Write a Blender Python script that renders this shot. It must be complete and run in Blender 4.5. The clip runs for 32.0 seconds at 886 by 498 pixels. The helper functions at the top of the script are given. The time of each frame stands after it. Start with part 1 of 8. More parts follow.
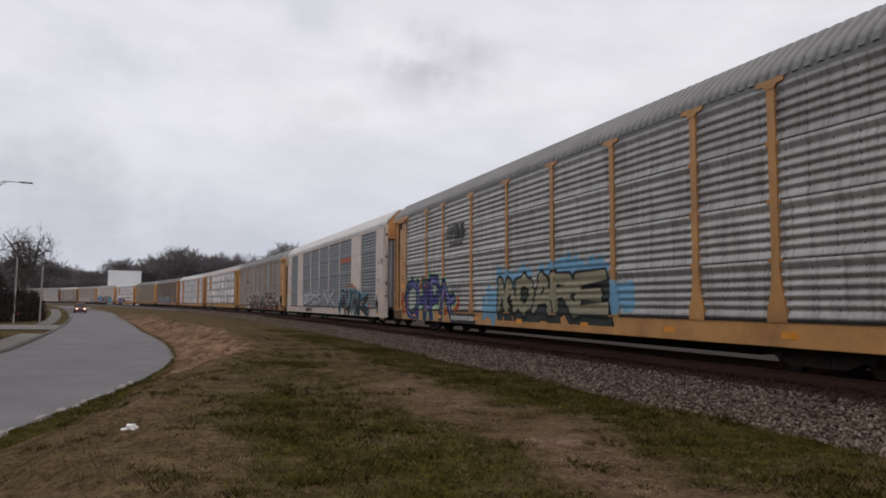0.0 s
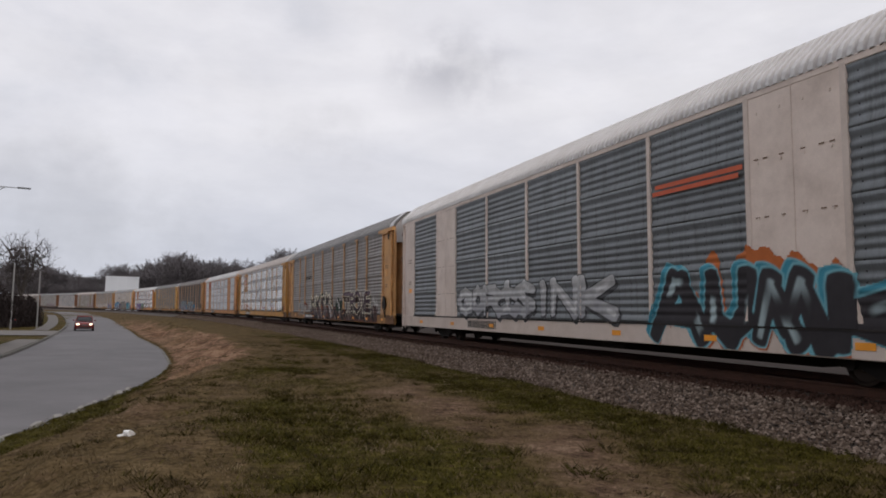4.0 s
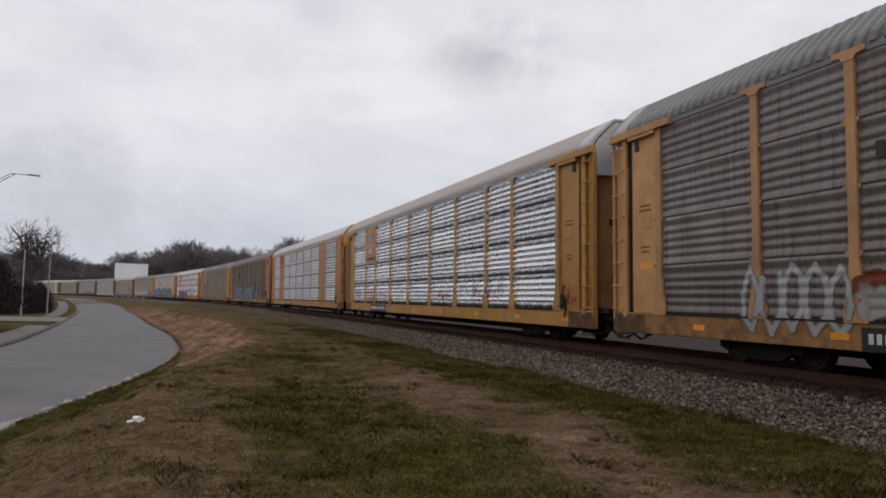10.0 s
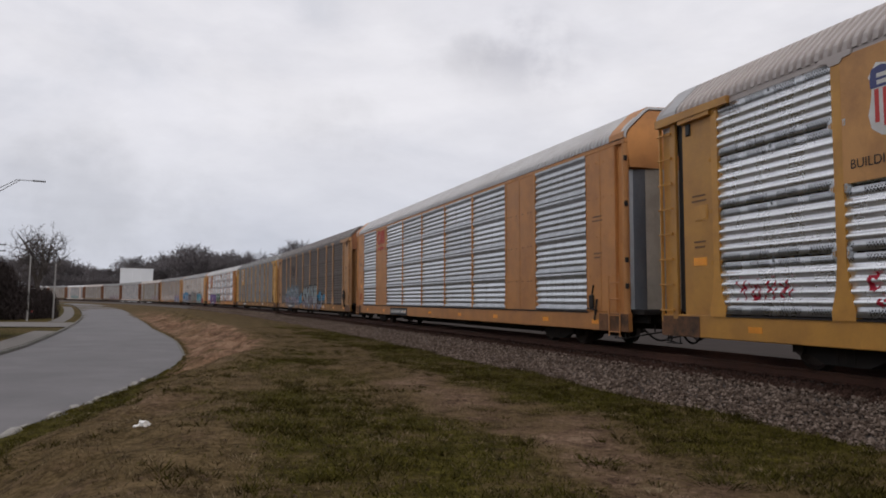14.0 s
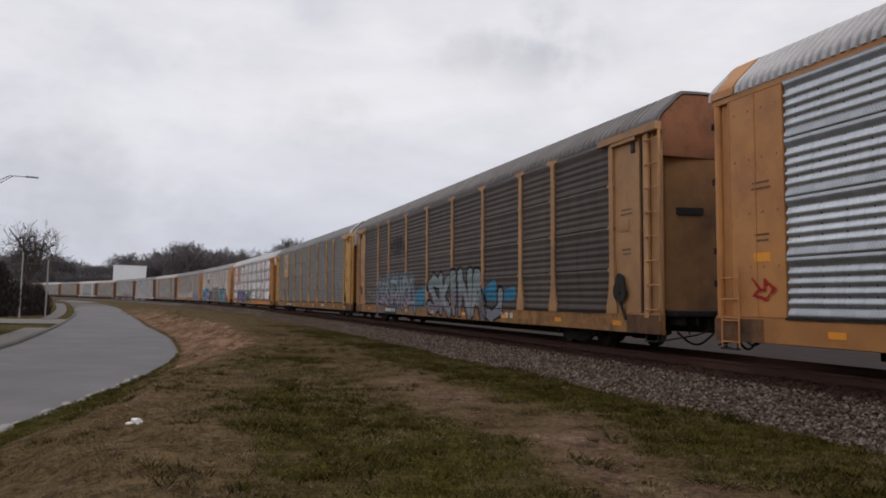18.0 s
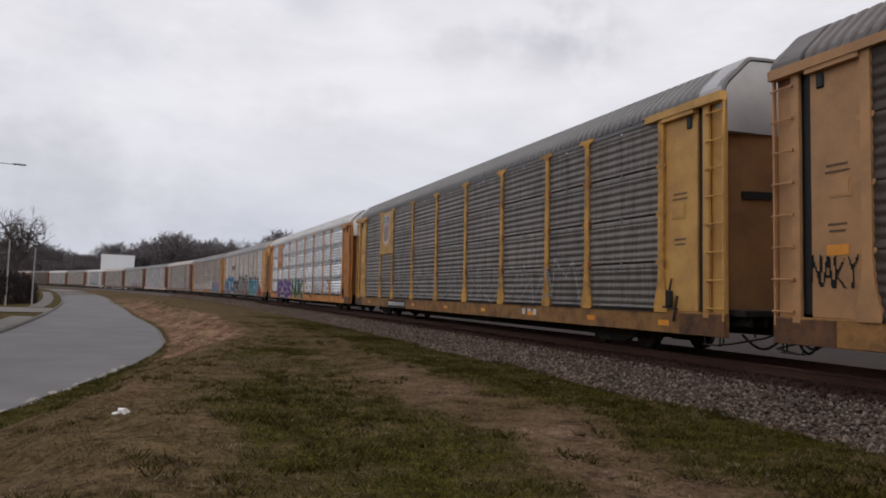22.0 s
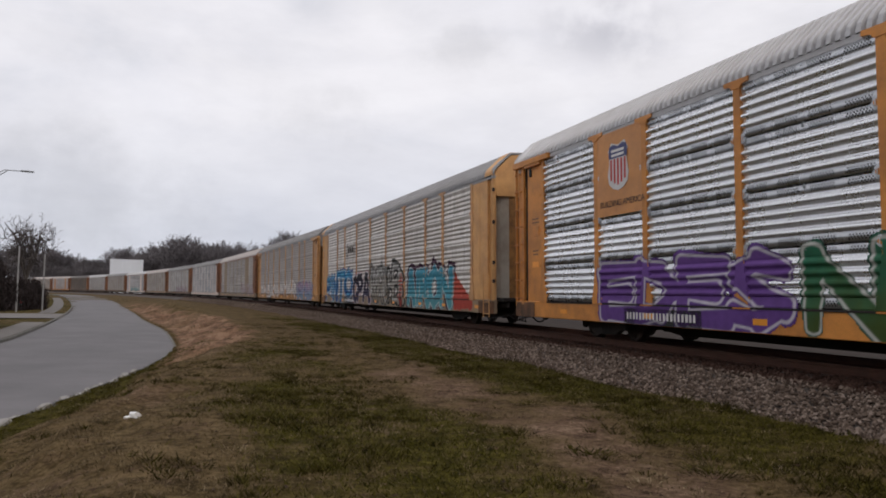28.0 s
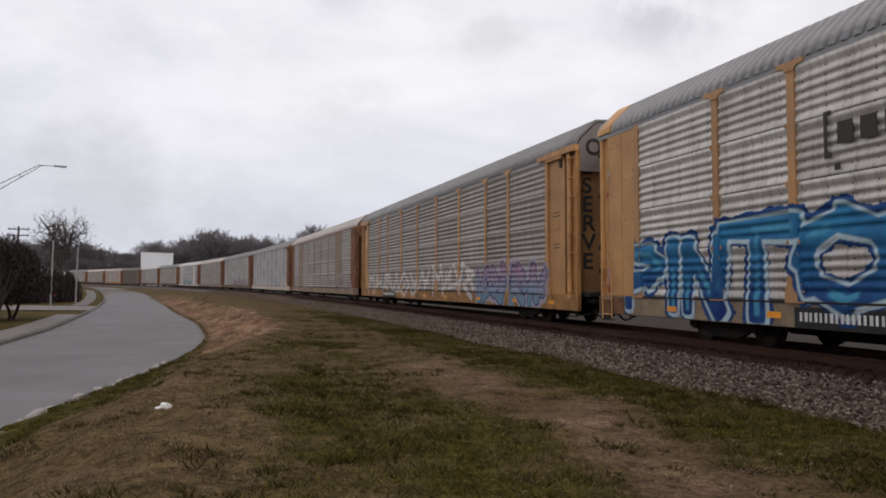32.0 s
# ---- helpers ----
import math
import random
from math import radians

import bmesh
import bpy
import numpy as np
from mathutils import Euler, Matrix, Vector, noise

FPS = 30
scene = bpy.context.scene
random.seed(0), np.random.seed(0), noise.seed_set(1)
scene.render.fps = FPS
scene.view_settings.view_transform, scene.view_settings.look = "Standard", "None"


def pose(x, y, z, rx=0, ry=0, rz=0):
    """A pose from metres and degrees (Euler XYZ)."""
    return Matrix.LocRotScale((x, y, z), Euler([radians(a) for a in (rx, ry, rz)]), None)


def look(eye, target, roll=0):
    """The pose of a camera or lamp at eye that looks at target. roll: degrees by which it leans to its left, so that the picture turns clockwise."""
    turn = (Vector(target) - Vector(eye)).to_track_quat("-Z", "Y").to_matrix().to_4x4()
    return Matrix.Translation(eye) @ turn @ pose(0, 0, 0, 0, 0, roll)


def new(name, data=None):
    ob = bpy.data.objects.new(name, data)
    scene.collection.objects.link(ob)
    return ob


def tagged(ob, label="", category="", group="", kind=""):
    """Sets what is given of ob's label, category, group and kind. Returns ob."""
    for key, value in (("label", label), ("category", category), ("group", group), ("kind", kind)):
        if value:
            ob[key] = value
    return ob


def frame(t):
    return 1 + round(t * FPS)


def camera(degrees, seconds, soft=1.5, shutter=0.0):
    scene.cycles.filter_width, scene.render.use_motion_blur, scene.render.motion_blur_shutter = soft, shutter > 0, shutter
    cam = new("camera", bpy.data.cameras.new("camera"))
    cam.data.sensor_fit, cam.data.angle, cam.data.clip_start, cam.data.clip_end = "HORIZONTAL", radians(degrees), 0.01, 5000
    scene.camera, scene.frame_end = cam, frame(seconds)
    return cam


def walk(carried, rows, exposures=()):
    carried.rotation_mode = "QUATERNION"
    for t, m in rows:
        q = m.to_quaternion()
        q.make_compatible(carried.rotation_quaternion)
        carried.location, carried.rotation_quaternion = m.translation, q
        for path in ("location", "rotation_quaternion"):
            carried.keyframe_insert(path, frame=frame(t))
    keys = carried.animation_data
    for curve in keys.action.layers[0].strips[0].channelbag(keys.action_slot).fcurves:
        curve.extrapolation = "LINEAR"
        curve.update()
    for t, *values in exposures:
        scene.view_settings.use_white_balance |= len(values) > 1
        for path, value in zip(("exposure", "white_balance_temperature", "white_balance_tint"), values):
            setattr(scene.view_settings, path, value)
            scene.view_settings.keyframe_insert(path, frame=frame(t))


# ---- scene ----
# Metres, z up; z = 0 is the top of the inner rail, the camera stands beside the line.
cam = camera(62.3, 32.0, 1.8)
PATH = [
    (0.0, pose(0, 0, 1, 94.54, -1.08, 0.00)),
    (0.5, pose(0, 0, 1, 94.65, -1.29, -0.15)),
    (1.0, pose(0, 0, 1, 94.38, -1.57, -0.39)),
    (1.5, pose(0, 0, 1, 94.33, -1.43, -0.34)),
    (2.0, pose(0, 0, 1, 94.21, -1.20, -0.59)),
    (2.5, pose(0, 0, 1, 94.49, -1.15, -0.24)),
    (3.0, pose(0, 0, 1, 94.55, -1.12, 0.05)),
    (3.5, pose(0, 0, 1, 94.88, -1.16, -0.09)),
    (5.5, pose(0, 0, 1, 95.14, -1.13, -0.22)),
    (6.0, pose(0, 0, 1, 95.24, -1.36, -0.28)),
    (6.5, pose(0, 0, 1, 95.32, -1.27, -0.33)),
    (7.0, pose(0, 0, 1, 94.93, -1.08, -0.18)),
    (7.5, pose(0, 0, 1, 95.22, -1.03, 0.09)),
    (8.0, pose(0, 0, 1, 95.26, -1.05, 0.23)),
    (8.5, pose(0, 0, 1, 95.30, -1.15, 0.50)),
    (9.0, pose(0, 0, 1, 94.91, -0.93, 0.36)),
    (9.5, pose(0, 0, 1, 94.53, -1.23, 0.14)),
    (10.0, pose(0, 0, 1, 94.15, -1.51, 0.42)),
    (10.5, pose(0, 0, 1, 94.13, -1.72, 0.36)),
    (11.0, pose(0, 0, 1, 94.13, -1.31, 0.41)),
    (11.5, pose(0, 0, 1, 94.23, -1.30, 0.22)),
    (12.0, pose(0, 0, 1, 94.49, -1.07, 0.61)),
    (12.5, pose(0, 0, 1, 94.61, -0.92, 0.69)),
    (13.0, pose(0, 0, 1, 94.24, -1.11, 0.46)),
    (13.5, pose(0, 0, 1, 94.29, -1.07, 0.88)),
    (14.0, pose(0, 0, 1, 94.31, -1.03, 0.79)),
    (14.5, pose(0, 0, 1, 94.27, -0.93, 0.84)),
    (16.5, pose(0, 0, 1, 94.32, -1.08, 0.38)),
    (17.0, pose(0, 0, 1, 94.25, -1.28, 0.45)),
    (17.5, pose(0, 0, 1, 94.29, -1.26, 0.42)),
    (18.0, pose(0, 0, 1, 94.23, -1.35, 0.32)),
    (18.5, pose(0, 0, 1, 93.95, -1.64, 0.33)),
    (19.0, pose(0, 0, 1, 93.89, -1.67, 0.13)),
    (19.5, pose(0, 0, 1, 93.76, -1.60, 0.12)),
    (20.0, pose(0, 0, 1, 93.71, -1.62, -0.08)),
    (20.5, pose(0, 0, 1, 93.56, -1.68, -0.10)),
    (21.0, pose(0, 0, 1, 93.67, -1.69, -0.49)),
    (21.5, pose(0, 0, 1, 93.80, -1.78, -0.59)),
    (22.0, pose(0, 0, 1, 93.75, -2.06, -0.51)),
    (22.5, pose(0, 0, 1, 93.67, -2.09, -0.35)),
    (23.0, pose(0, 0, 1, 93.65, -2.02, -0.84)),
    (23.5, pose(0, 0, 1, 93.57, -1.63, -0.34)),
    (24.0, pose(0, 0, 1, 93.95, -1.72, 0.03)),
    (24.5, pose(0, 0, 1, 94.24, -1.74, -0.04)),
    (25.0, pose(0, 0, 1, 94.37, -1.42, -0.10)),
    (25.5, pose(0, 0, 1, 94.12, -1.32, 0.17)),
    (27.5, pose(0, 0, 1, 93.79, -0.83, 0.33)),
    (28.0, pose(0, 0, 1, 93.63, -1.03, 0.12)),
    (28.5, pose(0, 0, 1, 93.79, -1.17, 0.93)),
    (29.0, pose(0, 0, 1, 93.93, -0.90, 1.53)),
    (29.5, pose(0, 0, 1, 93.36, -0.56, 1.89)),
    (30.0, pose(0, 0, 1, 93.16, -1.23, 1.50)),
    (30.5, pose(0, 0, 1, 92.81, -0.92, 2.85)),
    (31.0, pose(0, 0, 1, 92.96, -1.07, 2.51)),
    (31.5, pose(0, 0, 1, 92.93, -0.92, 2.20)),
    (32.0, pose(0, 0, 1, 93.04, -1.06, 2.15)),
]
walk(cam, PATH, [(0, 0.0, 6570, 11.5), (18, 0.0, 6570, 11.5), (25, 0.08, 6590, 11.5), (28, 0.10, 6610, 11.5), (30.5, 0.14, 6650, 11.5), (32, 0.16, 6650, 11.5)])

# ---------------------------------------------------------------- sky and light
world = bpy.data.worlds.new("overcast_sky")
scene.world = world
world.use_nodes = True
wt = world.node_tree
wt.nodes.clear()


def wnode(kind, **kw):
    n = wt.nodes.new(kind)
    for key, value in kw.items():
        n.inputs[key].default_value = value
    return n


SUN_EL, SUN_AZ = 38.0, 150.0
sky = wt.nodes.new("ShaderNodeTexSky")
sky.sky_type = "NISHITA"
sky.sun_disc = False
sky.sun_elevation, sky.sun_rotation = radians(SUN_EL), radians(SUN_AZ)
tc = wt.nodes.new("ShaderNodeTexCoord")
mp = wt.nodes.new("ShaderNodeMapping")
mp.inputs["Scale"].default_value = (1.0, 1.0, 2.6)
wt.links.new(tc.outputs["Generated"], mp.inputs["Vector"])
n1 = wnode("ShaderNodeTexNoise", Scale=2.3, Detail=7.0, Roughness=0.55, Distortion=0.5)
n2 = wnode("ShaderNodeTexNoise", Scale=7.0, Detail=5.0, Roughness=0.6)
wt.links.new(mp.outputs["Vector"], n1.inputs["Vector"])
wt.links.new(mp.outputs["Vector"], n2.inputs["Vector"])
r1 = wt.nodes.new("ShaderNodeValToRGB")
r1.color_ramp.elements[0].position, r1.color_ramp.elements[0].color = 0.30, (0.655, 0.675, 0.735, 1)
r1.color_ramp.elements[1].position, r1.color_ramp.elements[1].color = 0.60, (0.845, 0.845, 0.885, 1)
e = r1.color_ramp.elements.new(0.45)
e.color = (0.775, 0.78, 0.83, 1)
wt.links.new(n1.outputs["Fac"], r1.inputs["Fac"])
r2 = wt.nodes.new("ShaderNodeMapRange")
r2.inputs["From Min"].default_value, r2.inputs["From Max"].default_value = 0.3, 0.7
r2.inputs["To Min"].default_value, r2.inputs["To Max"].default_value = 0.94, 1.04
wt.links.new(n2.outputs["Fac"], r2.inputs["Value"])
mul = wt.nodes.new("ShaderNodeVectorMath")
mul.operation = "SCALE"
wt.links.new(r1.outputs["Color"], mul.inputs[0])
wt.links.new(r2.outputs["Result"], mul.inputs["Scale"])
sep = wt.nodes.new("ShaderNodeSeparateXYZ")
wt.links.new(tc.outputs["Generated"], sep.inputs[0])
low = wt.nodes.new("ShaderNodeMapRange")
low.interpolation_type = "SMOOTHSTEP"
low.inputs["From Min"].default_value, low.inputs["From Max"].default_value = 0.0, 0.27
wt.links.new(sep.outputs["Z"], low.inputs["Value"])
haze = wt.nodes.new("ShaderNodeMix")
haze.data_type = "RGBA"
haze.inputs["A"].default_value, haze.inputs["B"].default_value = (0.74, 0.775, 0.84, 1), (1, 1, 1, 1)
wt.links.new(low.outputs["Result"], haze.inputs["Factor"])
hmul = wt.nodes.new("ShaderNodeVectorMath")
hmul.operation = "MULTIPLY"
wt.links.new(mul.outputs["Vector"], hmul.inputs[0])
wt.links.new(haze.outputs["Result"], hmul.inputs[1])
# loose darker cloud scraps
scrap = hmul.outputs["Vector"]
for spot, size, depth in (((0.029, 0.946, 0.322), 0.060, 0.15), ((-0.176, 0.955, 0.236), 0.080, 0.13), ((-0.47, 0.88, 0.115), 0.17, 0.16)):
    torn = wnode("ShaderNodeTexNoise", Scale=14.0, Detail=6.0, Roughness=0.6)
    wt.links.new(tc.outputs["Generated"], torn.inputs["Vector"])
    off = wt.nodes.new("ShaderNodeVectorMath")
    off.operation = "SUBTRACT"
    off.inputs[1].default_value = spot
    wt.links.new(tc.outputs["Generated"], off.inputs[0])
    flat = wt.nodes.new("ShaderNodeVectorMath")
    flat.operation = "MULTIPLY"
    flat.inputs[1].default_value = (0.75, 1.0, 1.5)
    wt.links.new(off.outputs["Vector"], flat.inputs[0])
    gone = wt.nodes.new("ShaderNodeVectorMath")
    gone.operation = "LENGTH"
    wt.links.new(flat.outputs["Vector"], gone.inputs[0])
    ragged = wt.nodes.new("ShaderNodeMath")
    ragged.operation = "MULTIPLY_ADD"
    ragged.inputs[1].default_value = 1.6 * size
    wt.links.new(torn.outputs["Fac"], ragged.inputs[0])
    wt.links.new(gone.outputs["Value"], ragged.inputs[2])
    veil = wt.nodes.new("ShaderNodeMapRange")
    veil.interpolation_type = "SMOOTHSTEP"
    veil.inputs["From Min"].default_value, veil.inputs["From Max"].default_value = 0.75 * size, 1.8 * size
    veil.inputs["To Min"].default_value, veil.inputs["To Max"].default_value = 1 - depth, 1.0
    wt.links.new(ragged.outputs["Value"], veil.inputs["Value"])
    dim = wt.nodes.new("ShaderNodeVectorMath")
    dim.operation = "SCALE"
    wt.links.new(scrap, dim.inputs[0])
    wt.links.new(veil.outputs["Result"], dim.inputs["Scale"])
    scrap = dim.outputs["Vector"]
skys = wt.nodes.new("ShaderNodeVectorMath")
skys.operation = "SCALE"
skys.inputs["Scale"].default_value = 0.05
wt.links.new(sky.outputs["Color"], skys.inputs[0])
mixw = wt.nodes.new("ShaderNodeMix")
mixw.data_type = "RGBA"
mixw.inputs["Factor"].default_value = 0.9
wt.links.new(skys.outputs["Vector"], mixw.inputs["A"])
wt.links.new(scrap, mixw.inputs["B"])
bg = wt.nodes.new("ShaderNodeBackground")
bg.inputs["Strength"].default_value = 1.04
wt.links.new(mixw.outputs["Result"], bg.inputs["Color"])
wo = wt.nodes.new("ShaderNodeOutputWorld")
wt.links.new(bg.outputs["Background"], wo.inputs["Surface"])

sun = new("sun", bpy.data.lights.new("sun", "SUN"))
sun.data.energy, sun.data.angle, sun.data.color = 0.7, radians(25), (1.0, 0.92, 0.82)
sun_dir = Vector((math.sin(radians(SUN_AZ)) * math.cos(radians(SUN_EL)),
                  math.cos(radians(SUN_AZ)) * math.cos(radians(SUN_EL)), math.sin(radians(SUN_EL))))
sun.matrix_world = look(sun_dir * 100, (0, 0, 0))

# ---------------------------------------------------------------- materials


def material(name, base, rough=0.7, metal=0.0, vary=0.15, scale=3.0, grain=60.0, bump=0.15, dirt=None, dirt_amount=0.5,
             stretch=(1, 1, 1), random_shift=0.12, dirt_scale=1.2):
    """Two scales of variation, stains in the colour dirt, fine relief, and a shift from piece to piece."""
    m = bpy.data.materials.new(name)
    m.use_nodes = True
    nt = m.node_tree
    b = nt.nodes["Principled BSDF"]
    L = nt.links.new
    co = nt.nodes.new("ShaderNodeTexCoord")
    ma = nt.nodes.new("ShaderNodeMapping")
    ma.inputs["Scale"].default_value = stretch
    info = nt.nodes.new("ShaderNodeObjectInfo")
    sh = nt.nodes.new("ShaderNodeVectorMath")
    sh.operation = "SCALE"
    sh.inputs[0].default_value = (37.0, 53.0, 71.0)
    L(info.outputs["Random"], sh.inputs["Scale"])
    L(sh.outputs["Vector"], ma.inputs["Location"])
    L(co.outputs["Object"], ma.inputs["Vector"])

    def noise_at(s, d, r):
        n = nt.nodes.new("ShaderNodeTexNoise")
        n.inputs["Scale"].default_value, n.inputs["Detail"].default_value, n.inputs["Roughness"].default_value = s, d, r
        L(ma.outputs["Vector"], n.inputs["Vector"])
        return n
    big, fine = noise_at(scale, 5, 0.6), noise_at(grain, 3, 0.6)
    add = nt.nodes.new("ShaderNodeMath")
    add.operation = "ADD"
    L(big.outputs["Fac"], add.inputs[0])
    L(fine.outputs["Fac"], add.inputs[1])
    rng = nt.nodes.new("ShaderNodeMapRange")
    rng.inputs["From Min"].default_value, rng.inputs["From Max"].default_value = 0.7, 1.3
    rng.inputs["To Min"].default_value, rng.inputs["To Max"].default_value = 1 - vary, 1 + vary
    L(add.outputs["Value"], rng.inputs["Value"])
    rr = nt.nodes.new("ShaderNodeMapRange")
    rr.inputs["To Min"].default_value, rr.inputs["To Max"].default_value = 1 - random_shift, 1 + random_shift
    L(info.outputs["Random"], rr.inputs["Value"])
    m2 = nt.nodes.new("ShaderNodeMath")
    m2.operation = "MULTIPLY"
    L(rng.outputs["Result"], m2.inputs[0])
    L(rr.outputs["Result"], m2.inputs[1])
    sc = nt.nodes.new("ShaderNodeVectorMath")
    sc.operation = "SCALE"
    sc.inputs[0].default_value = base
    L(m2.outputs["Value"], sc.inputs["Scale"])
    col = sc.outputs["Vector"]
    if dirt:
        dn = noise_at(dirt_scale, 6, 0.65)
        dr = nt.nodes.new("ShaderNodeMapRange")
        dr.inputs["From Min"].default_value, dr.inputs["From Max"].default_value = 0.42, 0.72
        dr.inputs["To Max"].default_value = dirt_amount
        L(dn.outputs["Fac"], dr.inputs["Value"])
        mx = nt.nodes.new("ShaderNodeMix")
        mx.data_type = "RGBA"
        mx.inputs["B"].default_value = (*dirt, 1)
        L(dr.outputs["Result"], mx.inputs["Factor"])
        L(col, mx.inputs["A"])
        col = mx.outputs["Result"]
    L(col, b.inputs["Base Color"])
    ro = nt.nodes.new("ShaderNodeMapRange")
    ro.inputs["To Min"].default_value, ro.inputs["To Max"].default_value = max(0.05, rough - 0.12), min(1, rough + 0.12)
    L(big.outputs["Fac"], ro.inputs["Value"])
    L(ro.outputs["Result"], b.inputs["Roughness"])
    b.inputs["Metallic"].default_value = metal
    if bump:
        bp = nt.nodes.new("ShaderNodeBump")
        bp.inputs["Strength"].default_value, bp.inputs["Distance"].default_value = bump, 0.01
        L(fine.outputs["Fac"], bp.inputs["Height"])
        L(bp.outputs["Normal"], b.inputs["Normal"])
    return m


def glossy(m, weight):
    b = m.node_tree.nodes["Principled BSDF"]
    b.inputs["Coat Weight"].default_value, b.inputs["Coat Roughness"].default_value = weight, 0.3


def glow(name, colour, strength):
    m = bpy.data.materials.new(name)
    m.use_nodes = True
    b = m.node_tree.nodes["Principled BSDF"]
    b.inputs["Base Color"].default_value = (*colour, 1)
    b.inputs["Emission Color"].default_value = (*colour, 1)
    b.inputs["Emission Strength"].default_value = strength
    return m


def attribute_paint(name, attribute, rough=0.6, vary=0.12):
    """Spray paint whose colour is stored on the mesh."""
    m = bpy.data.materials.new(name)
    m.use_nodes = True
    nt = m.node_tree
    b = nt.nodes["Principled BSDF"]
    at = nt.nodes.new("ShaderNodeAttribute")
    at.attribute_name = attribute
    co = nt.nodes.new("ShaderNodeTexCoord")
    n = nt.nodes.new("ShaderNodeTexNoise")
    n.inputs["Scale"].default_value, n.inputs["Detail"].default_value = 5.0, 6
    nt.links.new(co.outputs["Object"], n.inputs["Vector"])
    r = nt.nodes.new("ShaderNodeMapRange")
    r.inputs["From Min"].default_value, r.inputs["From Max"].default_value = 0.3, 0.7
    r.inputs["To Min"].default_value, r.inputs["To Max"].default_value = 1 - vary, 1 + vary
    nt.links.new(n.outputs["Fac"], r.inputs["Value"])
    s = nt.nodes.new("ShaderNodeVectorMath")
    s.operation = "SCALE"
    nt.links.new(at.outputs["Color"], s.inputs[0])
    nt.links.new(r.outputs["Result"], s.inputs["Scale"])
    nt.links.new(s.outputs["Vector"], b.inputs["Base Color"])
    b.inputs["Roughness"].default_value = 0.8
    b.inputs["Specular IOR Level"].default_value = 0.25
    return m


def panel_metal(name, base, dirt, dirt_amount, metal, rough, holes=0.0, streaks=0.0):
    """Corrugated side sheet: streaked by rain, with rows of round vent holes in the flat bands."""
    m = material(name, base, rough=rough, metal=metal, vary=0.16, scale=2.2, grain=38, bump=0.04, dirt=dirt,
                 dirt_amount=dirt_amount, stretch=(1, 1.0, 0.35), random_shift=0.17, dirt_scale=2.2)
    pb = m.node_tree.nodes["Principled BSDF"]
    pb.inputs["Coat Weight"].default_value, pb.inputs["Coat Roughness"].default_value, pb.inputs["Coat IOR"].default_value = 0.2, 0.4, 1.5
    if streaks:      # rust that has run down from the fastenings
        nt = m.node_tree
        L = nt.links.new
        co = nt.nodes.new("ShaderNodeTexCoord")
        ma = nt.nodes.new("ShaderNodeMapping")
        ma.inputs["Scale"].default_value = (1, 9.0, 0.45)
        L(co.outputs["Object"], ma.inputs["Vector"])
        info = nt.nodes.new("ShaderNodeObjectInfo")
        sh = nt.nodes.new("ShaderNodeVectorMath")
        sh.operation = "SCALE"
        sh.inputs[0].default_value = (3.0, 91.0, 17.0)
        L(info.outputs["Random"], sh.inputs["Scale"])
        L(sh.outputs["Vector"], ma.inputs["Location"])
        n = nt.nodes.new("ShaderNodeTexNoise")
        n.inputs["Scale"].default_value, n.inputs["Detail"].default_value, n.inputs["Roughness"].default_value = 1.3, 4, 0.6
        L(ma.outputs["Vector"], n.inputs["Vector"])
        r = nt.nodes.new("ShaderNodeMapRange")
        r.inputs["From Min"].default_value, r.inputs["From Max"].default_value = 0.50, 0.68
        r.inputs["To Max"].default_value = streaks
        L(n.outputs["Fac"], r.inputs["Value"])
        b = nt.nodes["Principled BSDF"]
        old = b.inputs["Base Color"].links[0].from_socket
        mx = nt.nodes.new("ShaderNodeMix")
        mx.data_type = "RGBA"
        mx.inputs["B"].default_value = (dirt[0] * 0.5, dirt[1] * 0.46, dirt[2] * 0.42, 1)
        L(r.outputs["Result"], mx.inputs["Factor"])
        L(old, mx.inputs["A"])
        sp = nt.nodes.new("ShaderNodeSeparateXYZ")
        L(co.outputs["Object"], sp.inputs[0])

        def calc(op, u, w=0.0):
            k = nt.nodes.new("ShaderNodeMath")
            k.operation = op
            for i, q in enumerate((u, w)):
                if isinstance(q, (int, float)):
                    k.inputs[i].default_value = q
                else:
                    L(q, k.inputs[i])
            return k.outputs[0]
        # rivet heads along the seams
        ry = calc("MULTIPLY", calc("SUBTRACT", calc("FRACT", calc("DIVIDE", sp.outputs["Y"], 0.475)), 0.5), 0.475)
        rz = calc("MULTIPLY", calc("SUBTRACT", calc("FRACT", calc("ADD", calc("DIVIDE", sp.outputs["Z"], 0.165), 0.5)), 0.5), 0.165)
        head = calc("LESS_THAN", calc("SQRT", calc("ADD", calc("MULTIPLY", ry, ry), calc("MULTIPLY", rz, rz))), 0.015)
        dot = nt.nodes.new("ShaderNodeMix")
        dot.data_type = "RGBA"
        dot.inputs["B"].default_value = (0.02, 0.017, 0.015, 1)
        L(head, dot.inputs["Factor"])
        L(mx.outputs["Result"], dot.inputs["A"])
        L(dot.outputs["Result"], b.inputs["Base Color"])
    if holes:
        nt = m.node_tree
        L = nt.links.new
        co = nt.nodes.new("ShaderNodeTexCoord")
        sp = nt.nodes.new("ShaderNodeSeparateXYZ")
        L(co.outputs["Object"], sp.inputs[0])

        def mth(op, a, b_=0.0):
            n = nt.nodes.new("ShaderNodeMath")
            n.operation = op
            for i, v in enumerate((a, b_)):
                if isinstance(v, (int, float)):
                    n.inputs[i].default_value = v
                else:
                    L(v, n.inputs[i])
            return n.outputs[0]
        pit = 0.056
        rowz = mth("DIVIDE", sp.outputs["Z"], pit * 0.62)
